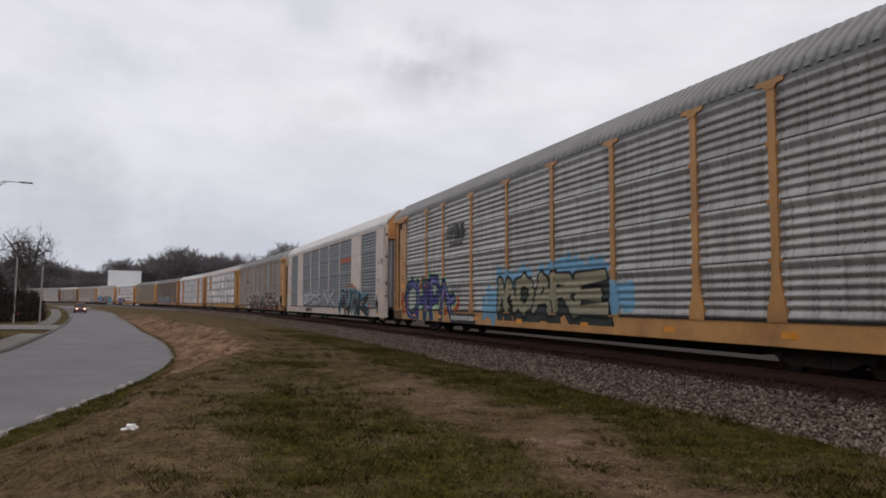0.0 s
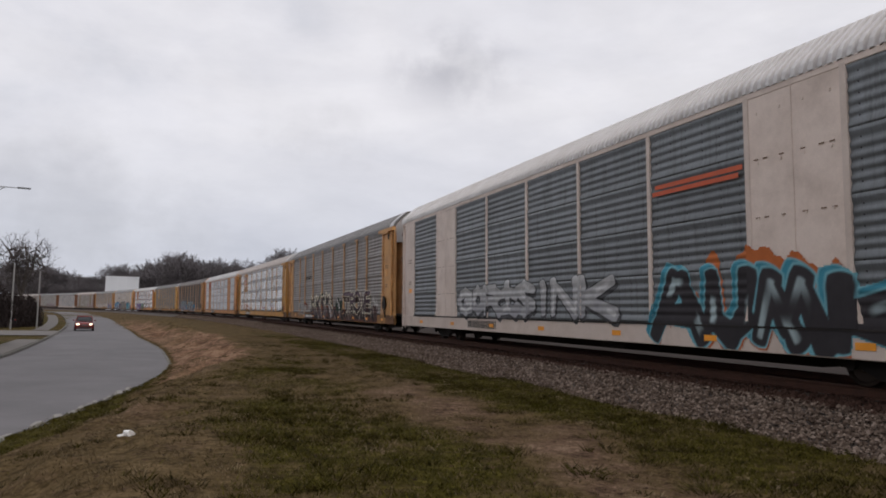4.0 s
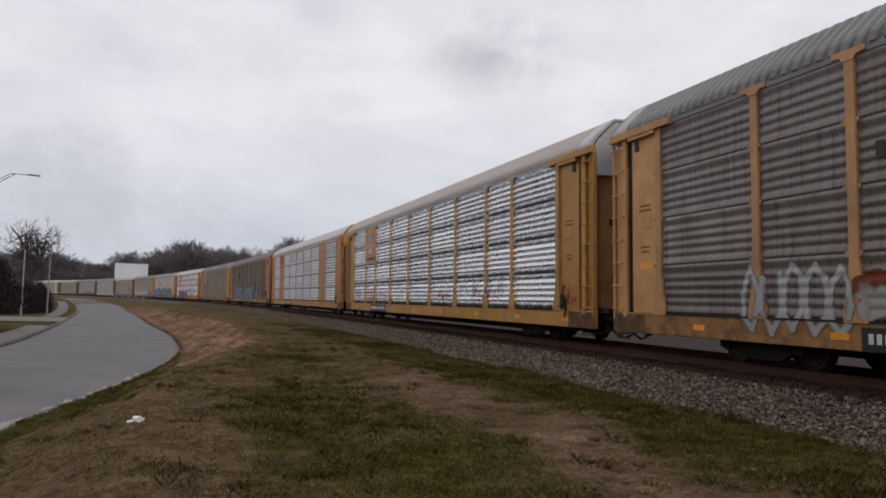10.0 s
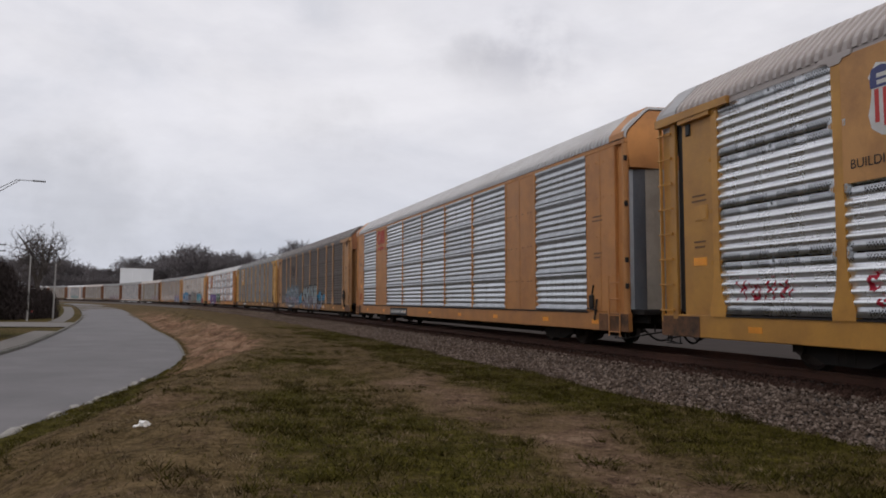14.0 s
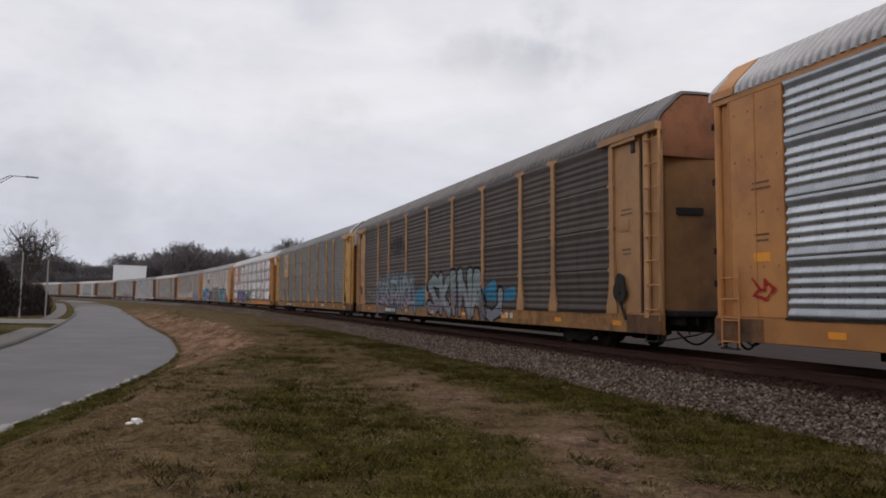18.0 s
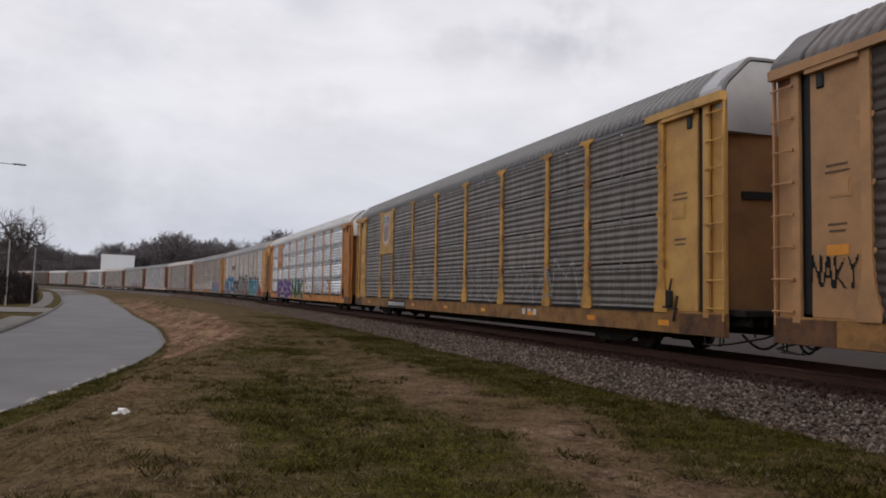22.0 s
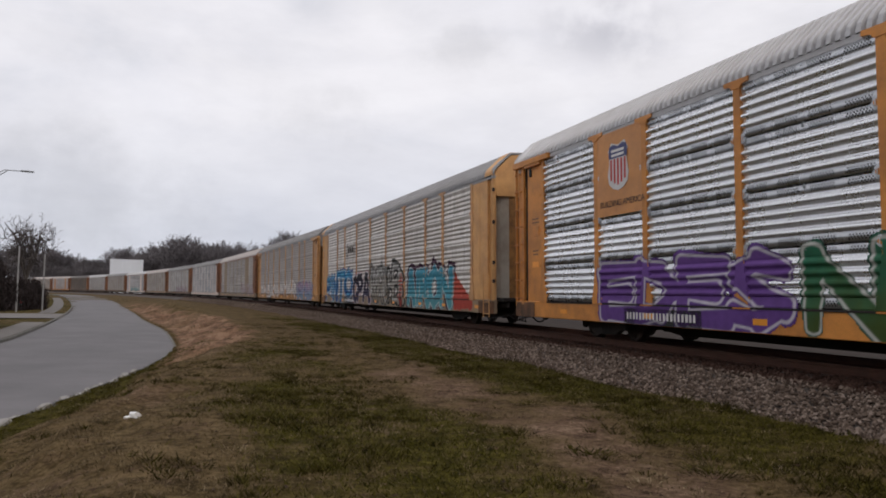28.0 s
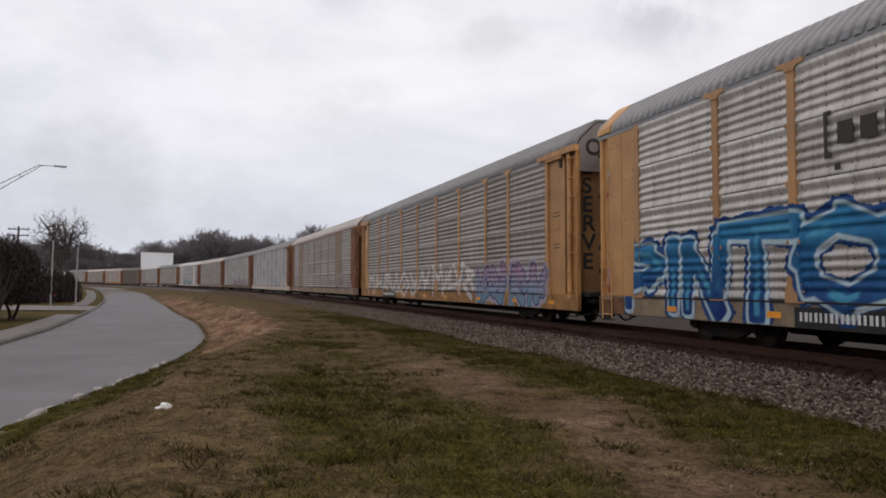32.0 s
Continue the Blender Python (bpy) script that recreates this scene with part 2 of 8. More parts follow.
        odd = mth("MULTIPLY", mth("MODULO", mth("FLOOR", rowz), 2.0), 0.5)
        fy = mth("SUBTRACT", mth("FRACT", mth("ADD", mth("DIVIDE", mth("ADD", sp.outputs["Y"], 10.0), pit), odd)), 0.5)
        fz = mth("MULTIPLY", mth("SUBTRACT", mth("FRACT", rowz), 0.5), 0.62)
        rad = mth("SQRT", mth("ADD", mth("MULTIPLY", fy, fy), mth("MULTIPLY", fz, fz)))
        hole = mth("LESS_THAN", rad, 0.29)
        zc = mth("ABSOLUTE", mth("SUBTRACT", sp.outputs["Z"], 0.495))
        flat = mth("MULTIPLY", mth("GREATER_THAN", zc, 0.352), mth("LESS_THAN", zc, 0.452))
        grp = mth("LESS_THAN", mth("ABSOLUTE", mth("SUBTRACT", mth("FRACT", mth("DIVIDE", mth("ADD", sp.outputs["Y"], 6.9), 0.69)), 0.5)), 0.34)
        mask = mth("MULTIPLY", mth("MULTIPLY", hole, flat), mth("MULTIPLY", grp, holes))
        # perforated edge strips: dim reflection off the flat faces put into the colour
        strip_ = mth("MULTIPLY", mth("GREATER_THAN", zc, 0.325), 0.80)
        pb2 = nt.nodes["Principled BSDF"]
        dimmed = nt.nodes.new("ShaderNodeMix")
        dimmed.data_type = "RGBA"
        dimmed.inputs["B"].default_value = (0.37, 0.385, 0.405, 1)
        L(strip_, dimmed.inputs["Factor"])
        L(pb2.inputs["Base Color"].links[0].from_socket, dimmed.inputs["A"])
        L(dimmed.outputs["Result"], pb2.inputs["Base Color"])
        b = nt.nodes["Principled BSDF"]
        old = b.inputs["Base Color"].links[0].from_socket
        mx = nt.nodes.new("ShaderNodeMix")
        mx.data_type = "RGBA"
        mx.inputs["B"].default_value = (0.012, 0.012, 0.014, 1)
        L(mask, mx.inputs["Factor"])
        L(old, mx.inputs["A"])
        L(mx.outputs["Result"], b.inputs["Base Color"])
    return m


M_BALLAST = material("ballast_bed", (0.085, 0.07, 0.062), 0.95, vary=0.45, scale=18, grain=120, bump=0.6, dirt=(0.07, 0.055, 0.045))
M_RAIL = material("rusty_rail", (0.095, 0.042, 0.027), 0.8, 0.2, vary=0.3, scale=4)
M_TIE = material("creosote_wood", (0.045, 0.033, 0.027), 0.9, vary=0.35, scale=6, stretch=(0.3, 3, 3), bump=0.5)
M_ROAD = material("worn_asphalt", (0.162, 0.154, 0.159), 0.9, vary=0.24, scale=0.45, grain=140, bump=0.3, dirt=(0.100, 0.096, 0.100),
                  dirt_amount=0.85, dirt_scale=0.3)
M_KERB = material("kerb_concrete", (0.145, 0.138, 0.125), 0.9, vary=0.3, scale=3, dirt=(0.05, 0.05, 0.03), dirt_amount=0.9, dirt_scale=2.5)
M_PALEKERB = material("pale_broken_concrete", (0.30, 0.285, 0.265), 0.9, vary=0.3, scale=4, dirt=(0.12, 0.105, 0.08), dirt_amount=0.8, dirt_scale=4)
M_WALK = material("sidewalk_concrete", (0.135, 0.122, 0.113), 0.9, vary=0.2, scale=1.5, dirt=(0.11, 0.10, 0.085))
M_LOT = material("gravel_lot", (0.058, 0.050, 0.047), 1.0, vary=0.15, scale=1.0, grain=60, bump=0.4)
M_LOT.node_tree.nodes["Principled BSDF"].inputs["Specular IOR Level"].default_value = 0.0
M_SOOT = material("sooty_rusted_paint", (0.17, 0.078, 0.034), 0.85, vary=0.35, dirt=(0.028, 0.019, 0.014), dirt_amount=1.0, dirt_scale=2.6)
M_UNDER = material("black_underframe", (0.014, 0.012, 0.011), 0.85, vary=0.4, dirt=(0.05, 0.03, 0.02), dirt_amount=0.5)
M_WHEEL = material("wheel_steel", (0.05, 0.035, 0.028), 0.6, 0.5, vary=0.3)
M_BLACK = material("black_paint", (0.012, 0.012, 0.013), 0.6, vary=0.2)
M_WHITE = material("white_paint", (0.72, 0.71, 0.69), 0.6, vary=0.1, dirt=(0.4, 0.36, 0.32))
M_REFLECT = material("orange_reflector", (0.85, 0.33, 0.03), 0.4, vary=0.15)
M_YELLOW = material("yellow_paint", (0.53, 0.265, 0.085), 0.6, vary=0.16, scale=1.5, dirt=(0.22, 0.09, 0.03), dirt_amount=0.6, bump=0.05)
M_ORANGE = material("orange_paint", (0.54, 0.235, 0.068), 0.6, vary=0.12, scale=1.5, dirt=(0.24, 0.09, 0.03), dirt_amount=0.5, bump=0.05)
M_AMBER = material("deep_orange_paint", (0.60, 0.235, 0.042), 0.55, vary=0.14, scale=1.5, dirt=(0.16, 0.06, 0.02), dirt_amount=0.6, bump=0.05)
M_TANPOST = material("faded_yellow_paint", (0.52, 0.275, 0.115), 0.7, vary=0.15, scale=1.5, dirt=(0.24, 0.13, 0.07), dirt_amount=0.6)
M_GOLD = material("golden_yellow_paint", (0.52, 0.255, 0.045), 0.55, vary=0.13, scale=1.5, dirt=(0.24, 0.10, 0.03), dirt_amount=0.55, bump=0.05)
M_RUSTEND = material("dark_rusted_paint", (0.25, 0.10, 0.045), 0.8, vary=0.2, scale=2, dirt=(0.07, 0.03, 0.02), dirt_amount=0.8)
M_RUSTY = material("rusted_yellow_paint", (0.38, 0.185, 0.055), 0.75, vary=0.2, scale=2, dirt=(0.10, 0.048, 0.025), dirt_amount=0.9, dirt_scale=3.0)
# grimy paint, mixed darker to hold the shade on the recessed doors
M_ENDDOOR = material("shaded_grimy_door_paint", (0.30, 0.155, 0.06), 0.75, vary=0.18, scale=1.5, dirt=(0.10, 0.05, 0.03), dirt_amount=0.85, dirt_scale=0.8)
M_APRICOT = material("apricot_paint", (0.62, 0.33, 0.12), 0.6, vary=0.14, scale=1.5, dirt=(0.30, 0.13, 0.05), dirt_amount=0.55, bump=0.05)
M_GREYSILL = material("grey_tan_sill_paint", (0.30, 0.215, 0.135), 0.7, vary=0.2, scale=2, dirt=(0.10, 0.075, 0.055), dirt_amount=0.85)
# orange toned down for the shade between cars, with heavy dirt
M_DOORTAN = material("orange_end_door_paint", (0.34, 0.165, 0.06), 0.7, vary=0.16, scale=1.5, dirt=(0.17, 0.08, 0.04), dirt_amount=0.75, dirt_scale=0.9)
M_BEIGE = material("beige_panel_paint", (0.46, 0.42, 0.35), 0.65, vary=0.12, scale=1.5, dirt=(0.2, 0.16, 0.12), dirt_amount=0.6)
M_CREAMGOLD = material("pale_golden_paint", (0.65, 0.365, 0.10), 0.6, vary=0.13, scale=1.5, dirt=(0.28, 0.12, 0.04), dirt_amount=0.55, bump=0.05)
M_ZINC = material("bright_zinc_strip", (0.55, 0.58, 0.61), 0.4, 0.6, vary=0.12, scale=2, dirt=(0.3, 0.31, 0.33))
M_LEAD = material("dark_zinc_strip", (0.13, 0.145, 0.165), 0.45, 0.4, vary=0.2, scale=2, dirt=(0.3, 0.31, 0.33), stretch=(1, 1, 0.3))
M_RUSTPOST = material("rust_edged_yellow_paint", (0.66, 0.345, 0.07), 0.65, vary=0.14, scale=2, dirt=(0.13, 0.05, 0.02), dirt_amount=0.9, dirt_scale=1.6)
M_OFFWHITE = material("dirty_white_paint", (0.70, 0.585, 0.51), 0.6, vary=0.1, scale=1.2, dirt=(0.33, 0.25, 0.2), dirt_amount=0.55)
M_ROOF = material("galvanised_roof", (0.225, 0.22, 0.22), 0.6, 0.2, vary=0.12, scale=0.8, dirt=(0.14, 0.135, 0.13), stretch=(1, 0.6, 1))
M_ROOF_TAN = material("tan_roof", (0.45, 0.405, 0.385), 0.6, 0.1, vary=0.1, scale=0.8, dirt=(0.42, 0.36, 0.33))
M_ROOF_WHITE = material("white_roof", (0.66, 0.64, 0.63), 0.55, 0.1, vary=0.08, scale=0.8, dirt=(0.45, 0.41, 0.38))
M_ROOF_DARK = material("dark_roof", (0.20, 0.185, 0.18), 0.7, 0.15, vary=0.15, scale=0.8, dirt=(0.12, 0.1, 0.09))
M_ROOF_MID = material("grey_roof", (0.31, 0.305, 0.31), 0.6, 0.2, vary=0.12, scale=0.8, dirt=(0.2, 0.195, 0.19), stretch=(1, 0.6, 1))
M_ROOF_LIGHT = material("pale_roof", (0.46, 0.455, 0.46), 0.5, 0.25, vary=0.1, scale=0.8, dirt=(0.35, 0.33, 0.32))
for paint_ in (M_YELLOW, M_ORANGE, M_GOLD, M_TANPOST, M_OFFWHITE):
    glossy(paint_, 0.15)
# far cars' tan and rusty paints, greyed to carry the haze of distance
M_FARPOST = material("dull_tan_paint", (0.30, 0.225, 0.155), 0.8, vary=0.15, scale=1.5, dirt=(0.16, 0.11, 0.075), dirt_amount=0.6)
M_FARSILL = material("dull_rusty_sill_paint", (0.17, 0.115, 0.075), 0.8, vary=0.2, scale=2, dirt=(0.07, 0.045, 0.03), dirt_amount=0.8)
P_GREY = panel_metal("grey_sheet", (0.425, 0.41, 0.395), (0.155, 0.14, 0.127), 0.7, 0.5, 0.43, 0.0, 0.5)
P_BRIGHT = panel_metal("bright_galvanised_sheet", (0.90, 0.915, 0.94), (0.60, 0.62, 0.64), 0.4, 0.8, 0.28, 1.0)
P_BROWN = panel_metal("grimy_brown_sheet", (0.078, 0.055, 0.042), (0.044, 0.030, 0.022), 0.7, 0.0, 0.7, 0.0, 0.35)
P_SLATE = panel_metal("slate_sheet", (0.165, 0.18, 0.19), (0.085, 0.09, 0.095), 0.6, 0.4, 0.5, 0.0, 0.4)
P_WARM = panel_metal("weathered_warm_sheet", (0.215, 0.192, 0.173), (0.125, 0.098, 0.082), 0.8, 0.4, 0.45, 0.0, 0.6)
P_SILVER = panel_metal("silver_grey_sheet", (0.59, 0.555, 0.515), (0.32, 0.28, 0.25), 0.7, 0.35, 0.48, 0.0, 0.45)
P_WEATHER = panel_metal("weathered_brown_sheet", (0.19, 0.165, 0.145), (0.072, 0.057, 0.047), 0.85, 0.35, 0.5, 0.0, 0.6)
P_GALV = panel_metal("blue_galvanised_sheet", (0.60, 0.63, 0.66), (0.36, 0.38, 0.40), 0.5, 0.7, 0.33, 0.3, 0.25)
P_TAN = panel_metal("tan_grey_sheet", (0.33, 0.295, 0.265), (0.20, 0.17, 0.145), 0.7, 0.2, 0.55, 0.0, 0.5)
P_PALE = panel_metal("pale_sheet", (0.37, 0.365, 0.37), (0.25, 0.24, 0.235), 0.6, 0.3, 0.55)
P_BROWN.node_tree.nodes["Principled BSDF"].inputs["Coat Weight"].default_value = 0.1
M_FADED = material("faded_black_paint", (0.045, 0.036, 0.030), 0.8, vary=0.3)
M_CHALK = material("worn_white_lettering", (0.44, 0.43, 0.41), 0.7, vary=0.25, dirt=(0.2, 0.17, 0.14))
M_STENCIL = material("faded_stencil_paint", (0.16, 0.085, 0.04), 0.7, vary=0.2)
M_SPRAY = attribute_paint("spray_paint", "paint")

# ---------------------------------------------------------------- the line: a circle of 855 m radius
CURV, TH0 = 1.169e-3, radians(20.412)
LX, LY = -0.189, 32.586
CX, CY = LX - math.cos(TH0) / CURV, LY - math.sin(TH0) / CURV
LEAN = 1.04


def line_xy(l, s):
    """World x, y at l metres to the right of the line and s metres along it (numbers or arrays)."""
    th = TH0 + CURV * np.asarray(s, float)
    r = 1 / CURV + np.asarray(l, float)
    return CX + r * np.cos(th), CY + r * np.sin(th)


def line_ls(x, y):
    return np.hypot(x - CX, y - CY) - 1 / CURV, (np.arctan2(y - CY, x - CX) - TH0) / CURV


def heading(s):
    return math.degrees(TH0 + CURV * s)


def value_noise(x, y, seed=0):
    """Smooth noise from -1 to 1 on arrays."""
    xi, yi = np.floor(x).astype(np.int64), np.floor(y).astype(np.int64)
    fx, fy = x - xi, y - yi
    fx, fy = fx * fx * (3 - 2 * fx), fy * fy * (3 - 2 * fy)

    def h(a, b):
        v = (a * 374761393 + b * 668265263 + seed * 974711) & 0x7FFFFFFF
        v = ((v ^ (v >> 13)) * 1274126177) & 0x7FFFFFFF
        return ((v ^ (v >> 16)) & 0xFFFF) / 32767.5 - 1
    a, b, c, d = h(xi, yi), h(xi + 1, yi), h(xi, yi + 1), h(xi + 1, yi + 1)
    return (a * (1 - fx) + b * fx) * (1 - fy) + (c * (1 - fx) + d * fx) * fy


KERB_S = [-200, -60, -17, -11.7, -6.5, -2, 4, 16, 35, 60, 100, 160, 220, 300, 420]
KERB_R = [-16, -15.2, -14.1, -13.0, -12.0, -11.4, -11.0, -11.3, -12.7, -13.4, -13.9, -15.2, -18, -24, -36]
KERB_LS = [-200, 0, 10, 27, 55, 100, 137, 200, 300, 420]
KERB_L = [-22, -18.2, -18.1, -18.6, -19.3, -20.2, -21.0, -23.5, -30, -42]


def smooth(a, b, x):
    t = np.clip((x - a) / (b - a), 0, 1)
    return t * t * (3 - 2 * t)


def road_z(s):
    return -1.45 + 0.95 * smooth(60, 150, s)


def ground_z(x, y):
    l, s = line_ls(x, y)
    s = np.clip(s, -400, 900)
    kr, kl = np.interp(s, KERB_S, KERB_R), np.interp(s, KERB_LS, KERB_L)
    rz = road_z(s)
    top = -0.62 + 0.05 * value_noise(x * 0.35, y * 0.35, 3) + 0.02 * value_noise(x * 1.3, y * 1.3, 5)
    crest = np.where(s > -8, np.maximum(kr + 3.2, -8.4), kr + 3.4)
    z = top + (rz + 0.09 - top) * smooth(crest, kr + 0.25, l)
    bank = smooth(kr + 0.3, kr + 1.2, l) * smooth(crest + 0.6, crest - 0.8, l)
    z = z + bank * (0.24 * value_noise(s * 0.6, l * 1.0, 41) + 0.10 * value_noise(s * 1.5, l * 2.0, 42))
    left = rz + 0.10 + 0.02 * value_noise(x * 0.6, y * 0.6, 9) + 0.6 * smooth(kl - 25, kl - 120, l)
    z = np.where(l < kr + 0.10, rz - 0.25, z)
    z = np.where(l < kl - 0.10, left, z)
    z = np.where(l > -2.9, np.minimum(z, -0.68), z)
    return np.where(l > 4, -0.68 + 0.03 * value_noise(x * 0.3, y * 0.3, 7) - 0.3 * smooth(40, 200, l), z)


def mesh_object(name, verts, faces, mat, kind="structure", label="", category="", smooth_shade=False):
    me = bpy.data.meshes.new(name)
    me.from_pydata([tuple(v) for v in verts], [], [tuple(f) for f in faces])
    if smooth_shade:
        me.polygons.foreach_set("use_smooth", [True] * len(me.polygons))
    me.materials.append(mat)
    ob = new(name, me)
    return tagged(ob, label, category, "", kind)


def grid_faces(nu, nv):
    i, j = np.meshgrid(np.arange(nu - 1), np.arange(nv - 1), indexing="ij")
    a = (i * nv + j).ravel()
    return np.stack([a, a + nv, a + nv + 1, a + 1], 1)


def spread(near, step, far):
    out, d, v = [0.0], step, 0.0
    while v < far:
        if v > near:
            d *= 1.16
        v += d
        out.append(v)
    return out


# ground sheet, fine near the camera and coarse to the horizon
gx = np.array(sorted({-v for v in spread(34, 0.3, 3500)} | set(spread(16, 0.3, 3500))))
gy = np.array(sorted({-v for v in spread(6, 0.5, 3500)} | set(spread(75, 0.3, 3500))))
GX, GY = np.meshgrid(gx, gy, indexing="ij")
GZ = ground_z(GX, GY)
ground = mesh_object("ground", np.stack([GX, GY, GZ], -1).reshape(-1, 3), grid_faces(len(gx), len(gy)), M_LOT, "structure",
                     "patchy winter grass with bare brown earth", "ground", True)


def sward(x, y):
    """How green and how bare the ground is at a place, from 0 to 1."""
    l, s = line_ls(x, y)
    kr, kl = np.interp(s, KERB_S, KERB_R), np.interp(s, KERB_LS, KERB_L)
    n = 0.5 * value_noise(x * 0.55, y * 0.55, 11) + 0.3 * value_noise(x * 1.7, y * 1.7, 12) + 0.25 * value_noise(x * 5, y * 5, 13)
    n2 = 0.6 * value_noise(x * 0.8, y * 0.8, 21) + 0.4 * value_noise(x * 2.6, y * 2.6, 22)
    edge_a = 0.55 * value_noise(s * 0.6, l * 0.6, 14) + 0.25 * value_noise(s * 1.9, l * 1.9, 16)
    edge_b = 0.8 * value_noise(s * 0.4, l * 0.4, 15) + 0.3 * value_noise(s * 1.5, l * 1.5, 17)
    strip = smooth(-5.9, -5.1, l + edge_a) * smooth(40, -6, s)
    mid = smooth(-10.3, -9.4, l + edge_b) * smooth(-6.9, -7.7, l + edge_a) * smooth(-5, -11, s + 2 * edge_b)
    verge = smooth(1.3, 0.9, l - kr + edge_a) * smooth(3, -3, s)
    slope = smooth(0.9, 1.4, l - kr) * smooth(-9.0, -10.4, l + edge_b)
    green = np.clip(0.80 * strip + 0.62 * mid + 1.1 * verge + 0.14 * slope + 0.75 * n - 0.02, 0, 1)
    patch = smooth(-7.7, -7.0, l + edge_a) * smooth(-5.1, -6.0, l + edge_a) * smooth(-13, -17, s + 2 * edge_b)
    clay = smooth(0.0, 0.5, l - kr) * smooth(4.4, 2.3, l - kr + edge_b) * smooth(-10, -3, s) * (0.72 + 0.28 * smooth(24, 6, s)) * smooth(150, 60, s)
    bare = np.clip(0.8 * patch + 0.38 * slope + 0.6 * n2 - 0.16 - 0.9 * verge - 0.5 * strip - 0.4 * mid, 0, 1)
    far_left = l < kl
    green = np.where(far_left, np.clip(0.55 + 0.5 * n, 0, 1), np.where(l > 3.5, 0.1, green))
    bare = np.where(l > 3.5, np.clip(0.9 + 0.3 * n2, 0, 1), bare)
    return green, np.where(far_left, 0.15, bare), np.clip(clay * (1 + 0.5 * n2), 0, 1)


def store(me, name, values):
    me.attributes.new(name, "FLOAT", "POINT").data.foreach_set("value", np.asarray(values, np.float32).ravel())


for key, value in zip(("green", "bare", "clay"), sward(GX, GY)):
    store(ground.data, key, value)


def ground_material():
    m = bpy.data.materials.new("winter_grass_and_earth")
    m.use_nodes = True
    nt = m.node_tree
    b = nt.nodes["Principled BSDF"]
    L = nt.links.new
    co = nt.nodes.new("ShaderNodeTexCoord")

    def nz(s, d=5):
        n = nt.nodes.new("ShaderNodeTexNoise")
        n.inputs["Scale"].default_value, n.inputs["Detail"].default_value, n.inputs["Roughness"].default_value = s, d, 0.7
        L(co.outputs["Object"], n.inputs["Vector"])
        return n.outputs["Fac"]

    def ramp(src, *stops):
        r = nt.nodes.new("ShaderNodeValToRGB")
        r.color_ramp.elements[0].position, r.color_ramp.elements[0].color = stops[0][0], (*stops[0][1], 1)
        r.color_ramp.elements[1].position, r.color_ramp.elements[1].color = stops[-1][0], (*stops[-1][1], 1)
        for p, c in stops[1:-1]:
            r.color_ramp.elements.new(p).color = (*c, 1)
        L(src, r.inputs["Fac"])
        return r.outputs["Color"]

    def mixed(fac, a, c):
        x = nt.nodes.new("ShaderNodeMix")
        x.data_type = "RGBA"
        L(fac, x.inputs["Factor"])
        L(a, x.inputs["A"])
        L(c, x.inputs["B"])
        return x.outputs["Result"]

    def attr(name):
        a = nt.nodes.new("ShaderNodeAttribute")
        a.attribute_name = name
        return a.outputs["Fac"]

    def sharpened(name, amount):
        j = nt.nodes.new("ShaderNodeMath")
        j.operation = "MULTIPLY_ADD"
        L(nz(9, 6), j.inputs[0])
        j.inputs[1].default_value = amount
        L(attr(name), j.inputs[2])
        r = nt.nodes.new("ShaderNodeMapRange")
        r.inputs["From Min"].default_value, r.inputs["From Max"].default_value = 0.3 + amount / 2, 0.75 + amount / 2
        L(j.outputs[0], r.inputs["Value"])
        return r.outputs["Result"]
    def two(coarse, fine):
        j = nt.nodes.new("ShaderNodeMix")
        j.data_type = "FLOAT"
        j.inputs["Factor"].default_value = 0.5
        L(nz(coarse, 4), j.inputs["A"])
        L(nz(fine, 8), j.inputs["B"])
        return j.outputs["Result"]
    straw = ramp(two(2.6, 13), (0.40, (0.030, 0.0200, 0.0085)), (0.5, (0.0860, 0.0590, 0.0270)), (0.61, (0.1600, 0.1120, 0.0580)))
    grass = ramp(two(3.2, 15), (0.40, (0.0130, 0.0108, 0.0019)), (0.5, (0.0470, 0.0395, 0.0066)), (0.61, (0.1030, 0.0840, 0.0185)))
    earth = ramp(two(2.4, 14), (0.40, (0.044, 0.0275, 0.0175)), (0.5, (0.128, 0.081, 0.053)), (0.61, (0.235, 0.160, 0.110)))
    clay = ramp(two(1.3, 9), (0.40, (0.065, 0.037, 0.023)), (0.5, (0.180, 0.106, 0.066)), (0.60, (0.285, 0.182, 0.120)))
    c = mixed(sharpened("green", 1.0), straw, grass)
    c = mixed(sharpened("bare", 1.1), c, earth)
    c = mixed(sharpened("clay", 0.5), c, clay)
    L(c, b.inputs["Base Color"])
    b.inputs["Roughness"].default_value = 0.95
    b.inputs["Specular IOR Level"].default_value = 0.04
    bp = nt.nodes.new("ShaderNodeBump")
    bp.inputs["Strength"].default_value, bp.inputs["Distance"].default_value = 0.55, 0.05
    L(nz(16, 7), bp.inputs["Height"])
    L(bp.outputs["Normal"], b.inputs["Normal"])
    return m


M_GROUND = ground_material()
ground.data.materials[0] = M_GROUND


def strip(name, s_values, profile, mat, label="", category="", lean=False, kind="structure"):
    """A band along the line; profile(s) gives its (l, z) points."""
    verts, n = [], 0
    for s in s_values:
        pts = profile(s)
        n = len(pts)
        for l, z in pts:
            x, y = line_xy(l, s)
            verts.append((float(x), float(y), z))
    return mesh_object(name, verts, grid_faces(len(s_values), n), mat, kind, label, category)


def stations(a, b, step):
    return list(np.arange(a, b + step / 2, step))


S_ROAD = stations(-200, 60, 2) + stations(64, 420, 6)


